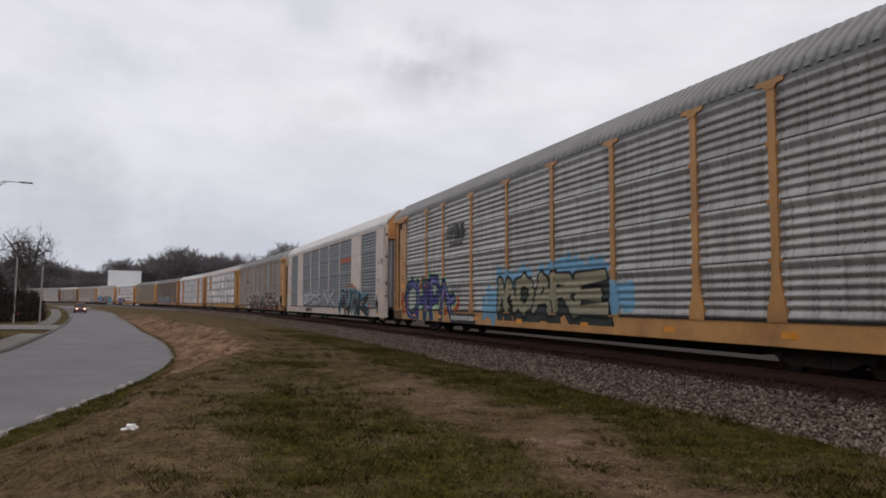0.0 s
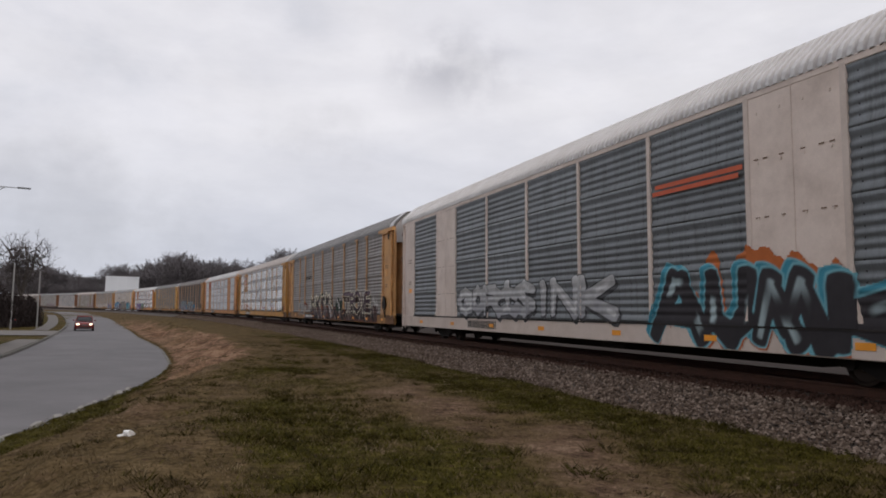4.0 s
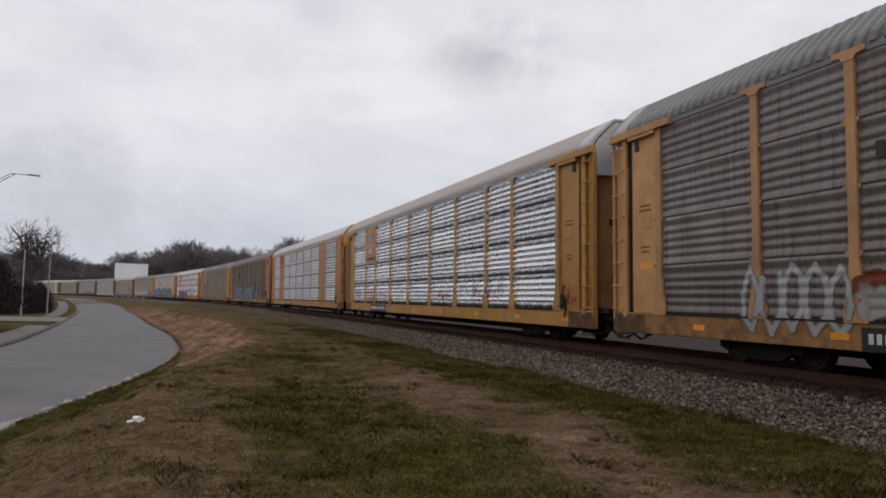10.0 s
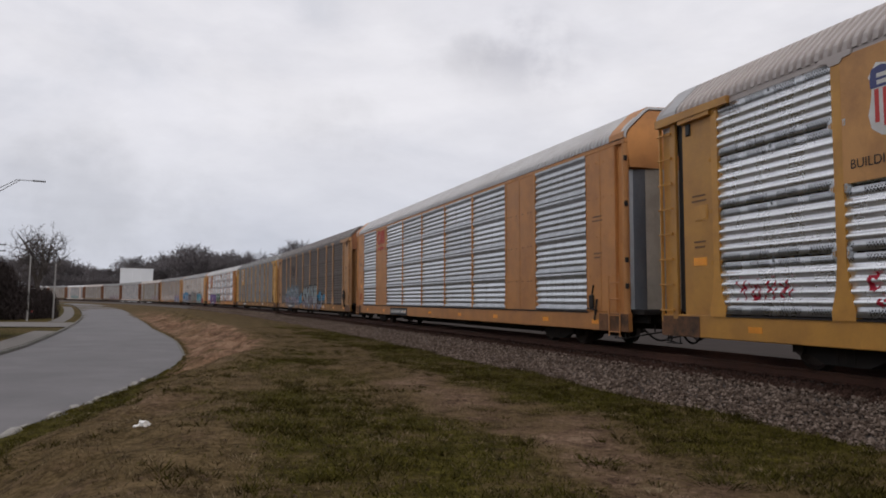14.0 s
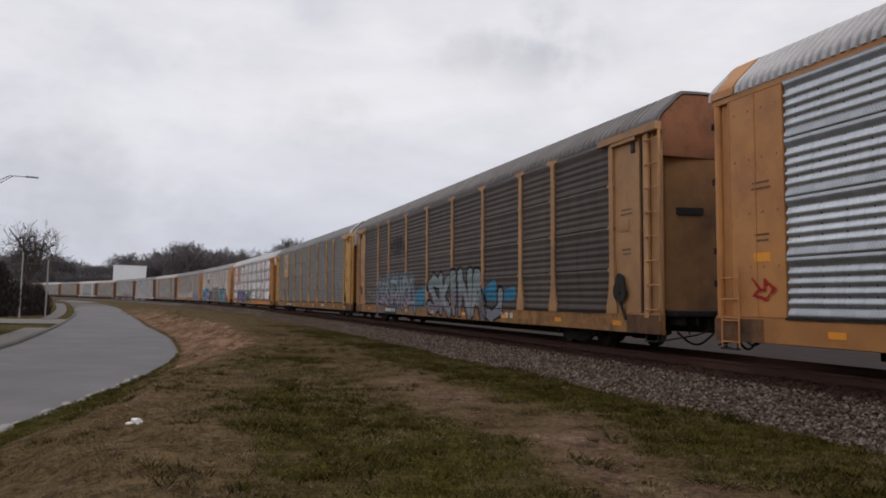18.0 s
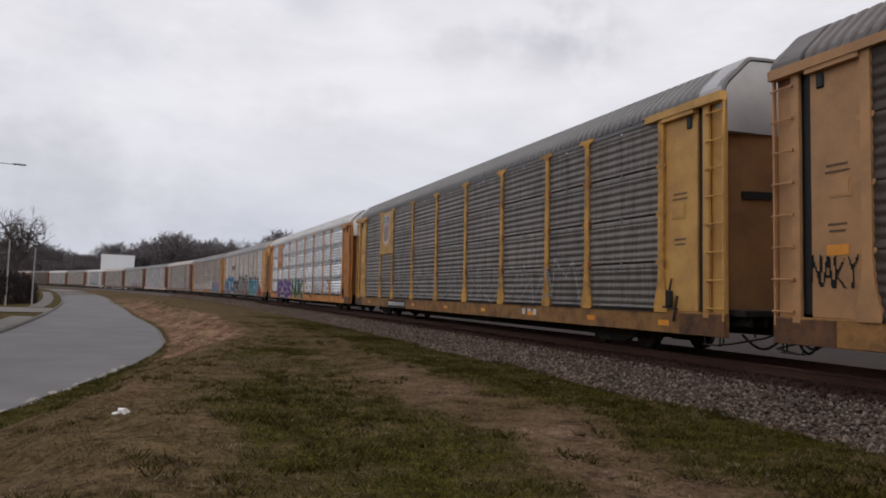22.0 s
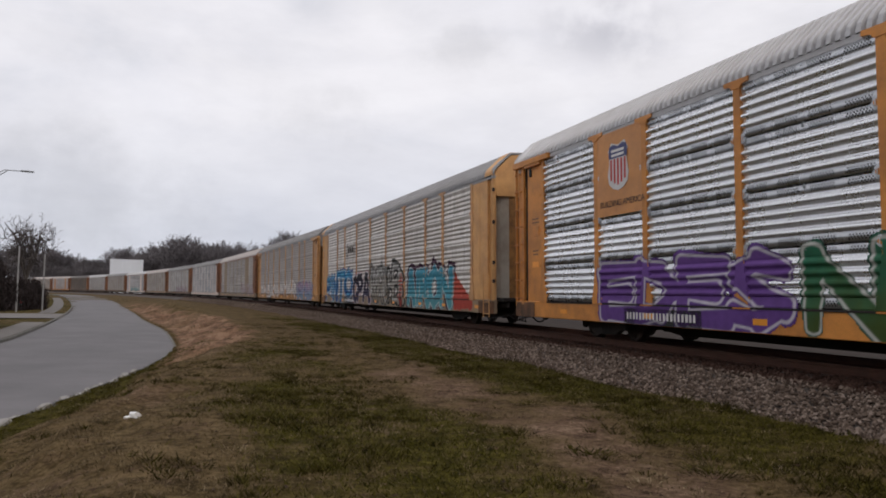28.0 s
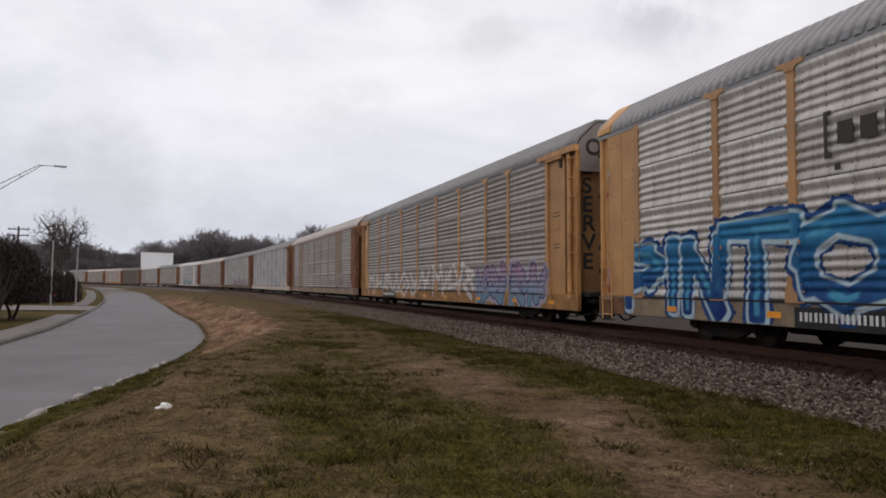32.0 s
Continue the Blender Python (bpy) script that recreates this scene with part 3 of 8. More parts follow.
def road_profile(s):
    r, l, z = float(np.interp(s, KERB_S, KERB_R)), float(np.interp(s, KERB_LS, KERB_L)), float(road_z(s))
    return [(l + (r - l) * k, z + 0.05 * (1 - (2 * k - 1) ** 2)) for k in (0, 0.25, 0.5, 0.75, 1)]


strip("road", S_ROAD, road_profile, M_ROAD, "worn pale grey asphalt road curving beside the railway", "road")


def kerb_piece(name, table_s, table_l, side, high):
    def prof(s):
        l, z = float(np.interp(s, table_s, table_l)), float(road_z(s))
        a = [(0, -0.1), (0, high - 0.02), (0.02, high), (0.13, high), (0.13, -0.1)]
        return [(l + side * u, z + v) for u, v in a]
    return strip(name, S_ROAD, prof, M_KERB, "low concrete kerb stained by soil along the road", "kerb")


kerb_piece("kerb_right", KERB_S, KERB_R, 1, 0.025)
kerb_piece("kerb_left", KERB_LS, KERB_L, -1, 0.15)
strip("sidewalk", stations(-60, 26, 2), lambda s: [(float(np.interp(s, KERB_LS, KERB_L)) - u, float(road_z(s)) + v)
                                                  for u, v in ((0.17, 0.15), (0.17, 0.16), (1.5, 0.17), (1.5, 0.0))],
      M_WALK, "pale concrete sidewalk along the far kerb", "sidewalk")
strip("far_sidewalk", stations(48, 118, 5), lambda s: [(float(np.interp(s, KERB_LS, KERB_L)) - u, float(road_z(s)) + v)
                                                     for u, v in ((1.1, 0.0), (1.1, 0.14), (2.4, 0.15), (2.4, 0.0))],
      M_WALK, "pale concrete sidewalk beside the road", "sidewalk")
strip("gravel_yard", stations(-300, 420, 10), lambda s: [(4.2, -0.85), (4.5, -0.60), (140, -0.70), (140.2, -1.2)], M_LOT,
      "pale gravel yard behind the railway", "yard")

# ballast, ties and rails
S_LINE = stations(-300, -40, 5) + stations(-38, 60, 1) + stations(64, 420, 4)
strip("ballast_bed", S_LINE, lambda s: [(-3.3, -0.80), (-2.95, -0.62), (-1.95, -0.23), (-1.35, -0.20), (1.35, -0.17), (2.0, -0.19), (3.6, -0.62), (4.0, -0.8)],
      M_BALLAST, "grey-brown crushed stone ballast under the track", "ballast")


def rail_profile(c):
    half = [(0.07, -0.172), (0.07, -0.160), (0.012, -0.14), (0.010, -0.045), (0.036, -0.035), (0.036, -0.004), (0.03, 0.0)]
    pts = half + [(-u, v) for u, v in reversed(half)]
    return [(c + u, v + (c + 0.75) * math.sin(radians(LEAN))) for u, v in pts]


railway_track = tagged(new("railway_track"), "rusty steel rails on dark wooden ties", "railway track", "", "structure")


def under(ob, parent):
    ob.parent = parent
    for key in ("category", "kind"):
        if key in ob:
            del ob[key]
    return ob


for c in (-0.755, 0.755):
    under(strip("rail", S_LINE, lambda s: rail_profile(c), M_RAIL), railway_track)

# ---------------------------------------------------------------- building bits


def finish(bm, name):
    me = bpy.data.meshes.new(name)
    bm.to_mesh(me)
    bm.free()
    me.materials.append(None)
    return me


def part(name, me, mat, parent, at=None, label=""):
    """One mesh object under a thing or a part; me is a bmesh or a shared mesh."""
    if isinstance(me, bmesh.types.BMesh):
        me = finish(me, name)
    ob = new(name, me)
    ob.material_slots[0].link = "OBJECT"
    ob.material_slots[0].material = mat
    ob.parent = parent
    if at is not None:
        ob.matrix_basis = at
    return tagged(ob, label)


def add_box(bm, x0, x1, y0, y1, z0, z1, bevel=0.0):
    vs = [bm.verts.new((x, y, z)) for x in (x0, x1) for y in (y0, y1) for z in (z0, z1)]
    fs = [(0, 1, 3, 2), (4, 6, 7, 5), (0, 4, 5, 1), (2, 3, 7, 6), (0, 2, 6, 4), (1, 5, 7, 3)]
    made = [bm.faces.new([vs[i] for i in f]) for f in fs]
    if bevel:
        edges = list({e for f in made for e in f.edges})
        bmesh.ops.bevel(bm, geom=edges, offset=bevel, segments=1, affect="EDGES")
    return bm


def box(*dims, bevel=0.0):
    return add_box(bmesh.new(), *dims, bevel=bevel)


def add_tube(bm, a, b, r, sides=8, r2=None, cap=True):
    a, b = Vector(a), Vector(b)
    d = (b - a).normalized()
    u = d.orthogonal().normalized()
    v = d.cross(u)
    rings = []
    for p, rad in ((a, r), (b, r if r2 is None else r2)):
        rings.append([bm.verts.new(p + (u * math.cos(k * 2 * math.pi / sides) + v * math.sin(k * 2 * math.pi / sides)) * rad) for k in range(sides)])
    for k in range(sides):
        bm.faces.new((rings[0][k], rings[0][(k + 1) % sides], rings[1][(k + 1) % sides], rings[1][k]))
    if cap:
        bm.faces.new(list(reversed(rings[0])))
        bm.faces.new(rings[1])
    return bm


def add_prism(bm, outline, axis, a, b):
    """Extrude a 2D outline along an axis (0, 1 or 2) from a to b."""
    def p(u, v, w):
        return {0: (w, u, v), 1: (u, w, v), 2: (u, v, w)}[axis]
    ra = [bm.verts.new(p(u, v, a)) for u, v in outline]
    rb = [bm.verts.new(p(u, v, b)) for u, v in outline]
    n = len(outline)
    for k in range(n):
        bm.faces.new((ra[k], ra[(k + 1) % n], rb[(k + 1) % n], rb[k]))
    bm.faces.new(list(reversed(ra)))
    bm.faces.new(rb)
    bmesh.ops.recalc_face_normals(bm, faces=bm.faces)
    return bm


SHARED = {}


def shared(key, make):
    """Meshes that alike pieces have in common."""
    if key not in SHARED:
        SHARED[key] = finish(make(), key.split("|")[0])
    return SHARED[key]


# ---------------------------------------------------------------- autorack cars
HALF, SIDE = 13.85, 1.50
POSTS = (-12.05, -9.2, -7.2, -4.35, -1.45, 1.45, 4.35, 7.2, 9.2, 12.05)
Z_SILL, Z_DECK, Z_TOP = 0.46, 0.90, 4.84
PANEL_H = (Z_TOP - Z_DECK - 0.02) / 4
CORR = 0.05


def panel_steps(flat=0.165, ribs=4, CORR=CORR):
    """Outward depth by height of one side sheet: flat bands above and below its ribs."""
    pts = [(0.012, 0.0), (flat - 0.015, 0.0), (flat, 0.0)]
    w = (PANEL_H - 2 * flat) / ribs
    for k in range(ribs):
        a = flat + k * w
        pts += [(a + 0.12 * w, 0.3 * CORR), (a + 0.26 * w, 0.85 * CORR), (a + 0.42 * w, CORR), (a + 0.58 * w, 0.85 * CORR), (a + 0.72 * w, 0.3 * CORR), (a + 0.84 * w, 0.0),
                (a + w, 0.0)]
    pts += [(PANEL_H - flat + 0.01, 0.001), (PANEL_H - 0.012, 0.018 if flat > 0.1 else 0.006)]
    return pts


STEPS = panel_steps()
# sheets whose seams bulge outwards in a smooth band
BULGE = [(0.0, 0.046), (0.05, 0.045), (0.10, 0.031), (0.135, 0.010), (0.15, 0.0)] + [(z, d * 0.72) for z, d in STEPS[3:-2]]
BULGE += [(PANEL_H - 0.16, 0.0), (PANEL_H - 0.12, 0.015), (PANEL_H - 0.07, 0.037), (PANEL_H, 0.046)]
# low ribs worn into a quiet relief
SOFT = [(z, d * (0.55 if 0.15 < z < PANEL_H - 0.16 else 0.7)) for z, d in BULGE]
# sheets whose perforated edges stand out towards a dark seam
PERF = [(0.014, 0.050), (0.16, 0.016), (0.175, 0.0)] + [(z, d * 1.1) for z, d in STEPS[3:-2]] + [(PANEL_H - 0.165, 0.0), (PANEL_H - 0.15, 0.012), (PANEL_H - 0.016, 0.042)]
FINE = [(0.016, 0.034), (0.06, 0.028), (0.075, 0.004)] + [(z, d * 0.62) for z, d in panel_steps(0.085, 5, 0.036)[3:-2]] + [(PANEL_H - 0.15, 0.004), (PANEL_H - 0.12, 0.018), (PANEL_H - 0.016, 0.030)]
FORMS = {"flat": STEPS, "bulge": BULGE, "fine": FINE, "soft": SOFT, "perf": PERF}


def panel_bm(width, form="flat", rows=1):
    bm = bmesh.new()
    STEPS = FORMS[form]
    for r in range(rows):
        z0 = r * PANEL_H
        cols = [[bm.verts.new((-d, y, z0 + z)) for z, d in STEPS] for y in (-width / 2, width / 2)]
        for k in range(len(STEPS) - 1):
            bm.faces.new((cols[0][k], cols[0][k + 1], cols[1][k + 1], cols[1][k])).smooth = True
        back = [bm.verts.new((0.03, y, z0 + z)) for y in (-width / 2, width / 2) for z in (0.012, PANEL_H - 0.012)]
        bm.faces.new((back[0], back[2], back[3], back[1]))
        bm.faces.new((cols[0][0], cols[1][0], back[2], back[0]))
        bm.faces.new((cols[0][-1], back[1], back[3], cols[1][-1]))
    bmesh.ops.recalc_face_normals(bm, faces=bm.faces)
    return bm


def post_bm(wide):
    """Side post with a foot that flares towards the deck."""
    w = wide / 2
    out = [(-w, 4.86), (w, 4.86), (w, 1.75), (w + 0.04, 1.35), (w + 0.13, Z_DECK + 0.12), (w + 0.13, Z_DECK - 0.03),
           (-w - 0.13, Z_DECK - 0.03), (-w - 0.13, Z_DECK + 0.12), (-w - 0.04, 1.35), (-w, 1.75)]
    bm = add_prism(bmesh.new(), out, 0, -SIDE - 0.058, -SIDE + 0.06)
    for r in (1, 2, 3):
        for sy in (-1, 1):
            add_tube(bm, (-SIDE - 0.05, sy * (w + 0.02), Z_DECK + r * PANEL_H), (-SIDE - 0.03, sy * (w + 0.03), Z_DECK + r * PANEL_H), 0.048, 8)
    return bm


def thin_post_bm():
    return box(-SIDE - 0.05, -SIDE + 0.05, -0.06, 0.06, Z_DECK, Z_TOP + 0.02, bevel=0.008)


def cap_bm():
    out = [(-0.31, 4.925), (0.31, 4.925), (0.31, 4.845), (0.15, 4.825), (0.10, 4.76), (-0.10, 4.76), (-0.15, 4.825), (-0.31, 4.845)]
    return add_prism(bmesh.new(), out, 0, -SIDE - 0.072, -SIDE + 0.02)


ROOF_ARC = [(-1.515, 4.90), (-1.50, 5.04), (-1.42, 5.16), (-0.96, 5.585), (-0.88, 5.63), (-0.45, 5.655), (0.0, 5.66)]
ROOF_ARC += [(-x, z) for x, z in reversed(ROOF_ARC[:-1])]


def roof_bm(pitch=0.243):
    """Canted roof of transverse corrugated sheets."""
    bm = bmesh.new()
    ys, lift = [], []
    y = -HALF + 0.05
    while y < HALF - 0.06:
        for dy, h in ((0.0, 0.0), (0.07, 0.0), (0.095, 0.085), (0.205, 0.085)):
            ys.append(y + dy * pitch / 0.243)
            lift.append(h)
        y += pitch
    cols = []
    for yy, h in zip(ys, lift):
        cols.append([bm.verts.new((x * (1 + h / 2.2), yy, z + h * (0.6 if abs(x) > 1.4 else 1.0) - 0.03)) for x, z in ROOF_ARC])
    for a, b in zip(cols, cols[1:]):
        for k in range(len(ROOF_ARC) - 1):
            bm.faces.new((a[k], b[k], b[k + 1], a[k + 1]))
    bmesh.ops.recalc_face_normals(bm, faces=bm.faces)
    return bm


def end_wall_bm():
    """End doors, bowed outwards, up to the roof's arch."""
    bm = bmesh.new()
    n = 14
    low, high = [], []
    for k in range(n + 1):
        x = -1.38 + 2.76 * k / n
        y = 13.38 + 0.42 * (1 - (x / 1.38) ** 2) ** 0.5 if abs(x) < 1.38 else 13.38
        low.append(bm.verts.new((x, y, 0.85)))
        high.append(bm.verts.new((x, y, 4.25)))
    for k in range(n):
        bm.faces.new((low[k], low[k + 1], high[k + 1], high[k]))
    bmesh.ops.recalc_face_normals(bm, faces=bm.faces)
    return bm


def end_top_bm():
    bm = bmesh.new()
    arc = [(x * 0.97, z - 0.02) for x, z in ROOF_ARC]
    outline = [(-1.40, 4.253)] + [(x, z) for x, z in arc] + [(1.40, 4.253)]
    add_prism(bm, outline, 1, 13.55, 13.82)
    return bm


def end_ring_bm():
    """Collar at the roof's end."""
    bm = bmesh.new()
    rows = []
    for y, g in ((HALF - 0.14, 0.0), (HALF - 0.14, 0.05), (HALF, 0.05), (HALF, 0.0)):
        rows.append([bm.verts.new((x * (1 + g / 1.5), y, z + g)) for x, z in ROOF_ARC])
    for a, b in zip(rows, rows[1:]):
        for k in range(len(ROOF_ARC) - 1):
            bm.faces.new((a[k], a[k + 1], b[k + 1], b[k]))
    bmesh.ops.recalc_face_normals(bm, faces=bm.faces)
    return bm


def sill_bm():
    return box(-SIDE - 0.03, -SIDE + 0.09, -HALF, HALF, Z_SILL, Z_DECK, bevel=0.015)


def center_sill_bm():
    """Backbone of the flat car, deep between the trucks."""
    out = [(-13.7, 0.80), (13.7, 0.80), (13.7, 0.50), (9.0, 0.46), (7.6, 0.21), (-7.6, 0.21), (-9.0, 0.46), (-13.7, 0.50)]
    return add_prism(bmesh.new(), out, 0, -0.45, 0.45)


def ladder_bm():
    bm = bmesh.new()
    add_box(bm, -SIDE - 0.045, -SIDE + 0.01, 13.81, 13.85, 0.75, 4.86)
    for k in range(8):
        z = 0.98 + 0.52 * k
        add_tube(bm, (-SIDE - 0.07, 13.40, z), (-SIDE - 0.07, 13.86, z), 0.015, 6)
        add_box(bm, -SIDE - 0.09, -SIDE - 0.03, 13.39, 13.44, z - 0.025, z + 0.025)
    return bm


def header_bm():
    out = [(11.60, 4.80), (13.86, 4.80), (13.86, 4.97), (11.60, 4.94)]
    bm = add_prism(bmesh.new(), out, 0, -SIDE - 0.13, -SIDE + 0.03)
    add_box(bm, -SIDE - 0.11, -SIDE + 0.0, 12.12, 13.10, 4.72, 4.802)
    return bm


def hood_bm():
    """Smooth hood over the roof's last stretch."""
    bm = bmesh.new()
    rows = []
    for y, g in ((HALF - 0.62, 0.0), (HALF - 0.62, 0.06), (HALF - 0.02, 0.06), (HALF - 0.02, 0.0)):
        rows.append([bm.verts.new((x * (1 + g / 1.5), y, z + g * (1.0 if abs(x) < 1.4 else 0.4))) for x, z in ROOF_ARC])
    for a, b in zip(rows, rows[1:]):
        for k in range(len(ROOF_ARC) - 1):
            bm.faces.new((a[k], a[k + 1], b[k + 1], b[k]))
    bmesh.ops.recalc_face_normals(bm, faces=bm.faces)
    return bm


def buckle_bm():
    """Round plates that hold the sheets' corners on both sides of a post."""
    bm = bmesh.new()
    for sy in (-1, 1):
        add_tube(bm, (-SIDE - 0.045, sy * 0.115, 0), (-SIDE - 0.02, sy * 0.115, 0), 0.085, 14, 0.10)
        add_box(bm, -SIDE - 0.062, -SIDE - 0.04, sy * 0.135 - 0.02, sy * 0.135 + 0.02, -0.05, 0.05)
    return bm


def tube_post_bm():
    return add_tube(bmesh.new(), (-SIDE + 0.03, 13.74, 0.85), (-SIDE + 0.03, 13.74, 4.82), 0.075, 12)


def catch_bm():
    bm = bmesh.new()
    for z in (1.5, 2.1, 3.4, 4.45):
        add_box(bm, -SIDE - 0.06, -SIDE + 0.02, 13.79, 13.85, z - 0.06, z + 0.06, bevel=0.012)
    return bm


def wheelset_bm():
    bm = bmesh.new()
    add_tube(bm, (-0.9, 0, 0), (0.9, 0, 0), 0.075, 10)
    for sx in (-1, 1):
        rings = [(0.69, 0.355), (0.82, 0.345), (0.83, 0.30), (0.80, 0.27), (0.79, 0.13), (0.83, 0.10)]
        prev = None
        for x, r in [(0.66, 0.385), (0.685, 0.385)] + rings:
            ring = [bm.verts.new((sx * x, r * math.cos(k * math.pi / 12), r * math.sin(k * math.pi / 12))) for k in range(24)]
            if prev:
                for k in range(24):
                    bm.faces.new((prev[k], prev[(k + 1) % 24], ring[(k + 1) % 24], ring[k]))
            else:
                bm.faces.new(ring)
            prev = ring
        bm.faces.new(prev)
        for k in range(3):       # cast marks on the wheel plate
            a = k * 2.1
            add_box(bm, sx * 0.795 - 0.012, sx * 0.795 + 0.012, 0.2 * math.cos(a) - 0.03, 0.2 * math.cos(a) + 0.03,
                    0.2 * math.sin(a) - 0.03, 0.2 * math.sin(a) + 0.03)
    bmesh.ops.recalc_face_normals(bm, faces=bm.faces)
    return bm


def side_frame_bm():
    out = [(-1.12, 0.30), (-1.12, 0.48), (-0.62, 0.50), (-0.35, 0.60), (0.35, 0.60), (0.62, 0.50), (1.12, 0.48), (1.12, 0.30),
           (0.72, 0.28), (0.42, 0.14), (-0.42, 0.14), (-0.72, 0.28)]
    bm = add_prism(bmesh.new(), out, 0, -1.06, -0.93)
    for y in (-0.9, 0.9):
        add_tube(bm, (-1.12, y, 0.36), (-1.06, y, 0.36), 0.10, 10)
    for y in (-0.16, 0.0, 0.16):
        add_tube(bm, (-1.0, y, 0.18), (-1.0, y, 0.42), 0.07, 8)
    return bm


def coupler_bm():
    bm = box(-0.11, 0.11, 13.6, 14.4, 0.62, 0.84, bevel=0.02)
    add_box(bm, -0.17, 0.15, 14.25, 14.55, 0.58, 0.88, bevel=0.04)
    for x0, sag in ((-0.45, 0.3), (-0.6, 0.22)):
        prev = None
        for k in range(8):
            u = k / 7
            p = Vector((x0, 13.7 + 0.85 * u, 0.62 - sag * math.sin(math.pi * u)))
            if prev is not None:
                add_tube(bm, prev, p, 0.022, 6)
            prev = p
    return bm


def platform_bm():
    """Dark crossing platform and draft gear between the end doors and the coupler."""
    bm = box(-1.3, 1.3, 13.5, 14.12, 0.84, 0.97, bevel=0.02)
    add_box(bm, -0.45, 0.45, 13.4, 14.0, 0.50, 0.84, bevel=0.03)
    for x in (-1.1, -0.75, 0.75, 1.1):
        add_box(bm, x - 0.04, x + 0.04, 13.5, 14.05, 0.66, 0.84, bevel=0.01)
    return bm


def sill_end_bm():
    return box(-SIDE - 0.043, -SIDE - 0.03, 12.62, HALF + 0.012, Z_SILL + 0.005, Z_DECK - 0.035, bevel=0.004)


def brake_rig_bm():
    """Hand brake lever housing and grab irons at the car's corner."""
    bm = box(-SIDE - 0.09, -SIDE - 0.02, 12.22, 12.42, 0.98, 1.32, bevel=0.03)
    add_tube(bm, (-SIDE - 0.05, 12.32, 1.3), (-SIDE - 0.05, 12.40, 1.55), 0.02, 7)
    add_tube(bm, (-SIDE - 0.07, 12.15, 0.98), (-SIDE - 0.07, 12.6, 0.94), 0.018, 7)
    add_tube(bm, (-SIDE - 0.09, 12.5, 0.7), (-SIDE - 0.09, 12.62, 1.2), 0.025, 7)
    return bm


def lever_bm():
    """Bent rod from the coupler to the car's corner, with its hangers."""
    bm = bmesh.new()
    pts = [(-1.42, 13.45, 0.30), (-1.42, 13.92, 0.36), (-0.75, 14.0, 0.46), (-0.2, 14.02, 0.62)]
    for a, b in zip(pts, pts[1:]):
        add_tube(bm, a, b, 0.018, 6)
    for x, y, z in ((-1.42, 13.7, 0.33), (-0.8, 13.82, 0.46)):
        add_tube(bm, (x, y, z), (x, y, 0.62), 0.016, 6)
    prev = None
    for k in range(9):
        u = k / 8
        p = Vector((-1.1 + 0.75 * u, 13.82 + 0.25 * u, 0.52 - 0.26 * math.sin(math.pi * u)))
        if prev is not None:
            add_tube(bm, prev, p, 0.024, 6)
        prev = p
    return bm


def steps_bm():
    bm = bmesh.new()
    for y in (13.3, 13.7):
        add_tube(bm, (-SIDE, y, 0.32), (-SIDE, y, 0.55), 0.014, 6)
    add_box(bm, -SIDE - 0.04, -SIDE + 0.04, 13.28, 13.72, 0.30, 0.325)
    return bm


def plain_panel_bm(width, z0, z1):
    bm = box(-SIDE - 0.035, -SIDE + 0.05, -width / 2, width / 2, z0, z1, bevel=0.008)
    for z in (z0 + (z1 - z0) * k for k in (0.22, 0.46, 0.70, 0.92)):
        for y in (-width * 0.38, -width * 0.12, width * 0.12, width * 0.38):
            add_box(bm, -SIDE - 0.05, -SIDE - 0.03, y - 0.02, y + 0.02, z - 0.02, z + 0.02)
    if width > 1.8:
        for sy in (-1, 1):
            add_prism(bm, [(sy * width / 2, z0), (sy * (width / 2 + 0.20), z0), (sy * (width / 2 + 0.16), z0 + 0.12), (sy * width / 2, z0 + 0.75)], 0, -SIDE - 0.033, -SIDE + 0.02)
    for y in (-width / 2 + 0.02, width / 2 - 0.02, 0.0):
        add_box(bm, -SIDE - 0.045, -SIDE - 0.03, y - 0.012, y + 0.012, z0 + 0.02, z1 - 0.02)
    return bm


FLIP = pose(0, 0, 0, 0, 0, 180)
CARS = []


def truck(parent, y):
    t = part("truck", shared("bolster", lambda: box(-0.95, 0.95, -0.22, 0.22, 0.22, 0.52, bevel=0.03)), M_UNDER, parent, pose(0, y, 0))
    for turn in (Matrix(), FLIP):
        part("side_frame", shared("side_frame", side_frame_bm), M_UNDER, t, turn)
    sets = [part("wheelset", shared("wheelset", wheelset_bm), M_WHEEL, t, pose(0, d, 0.355)) for d in (-0.9, 0.9)]
    return sets


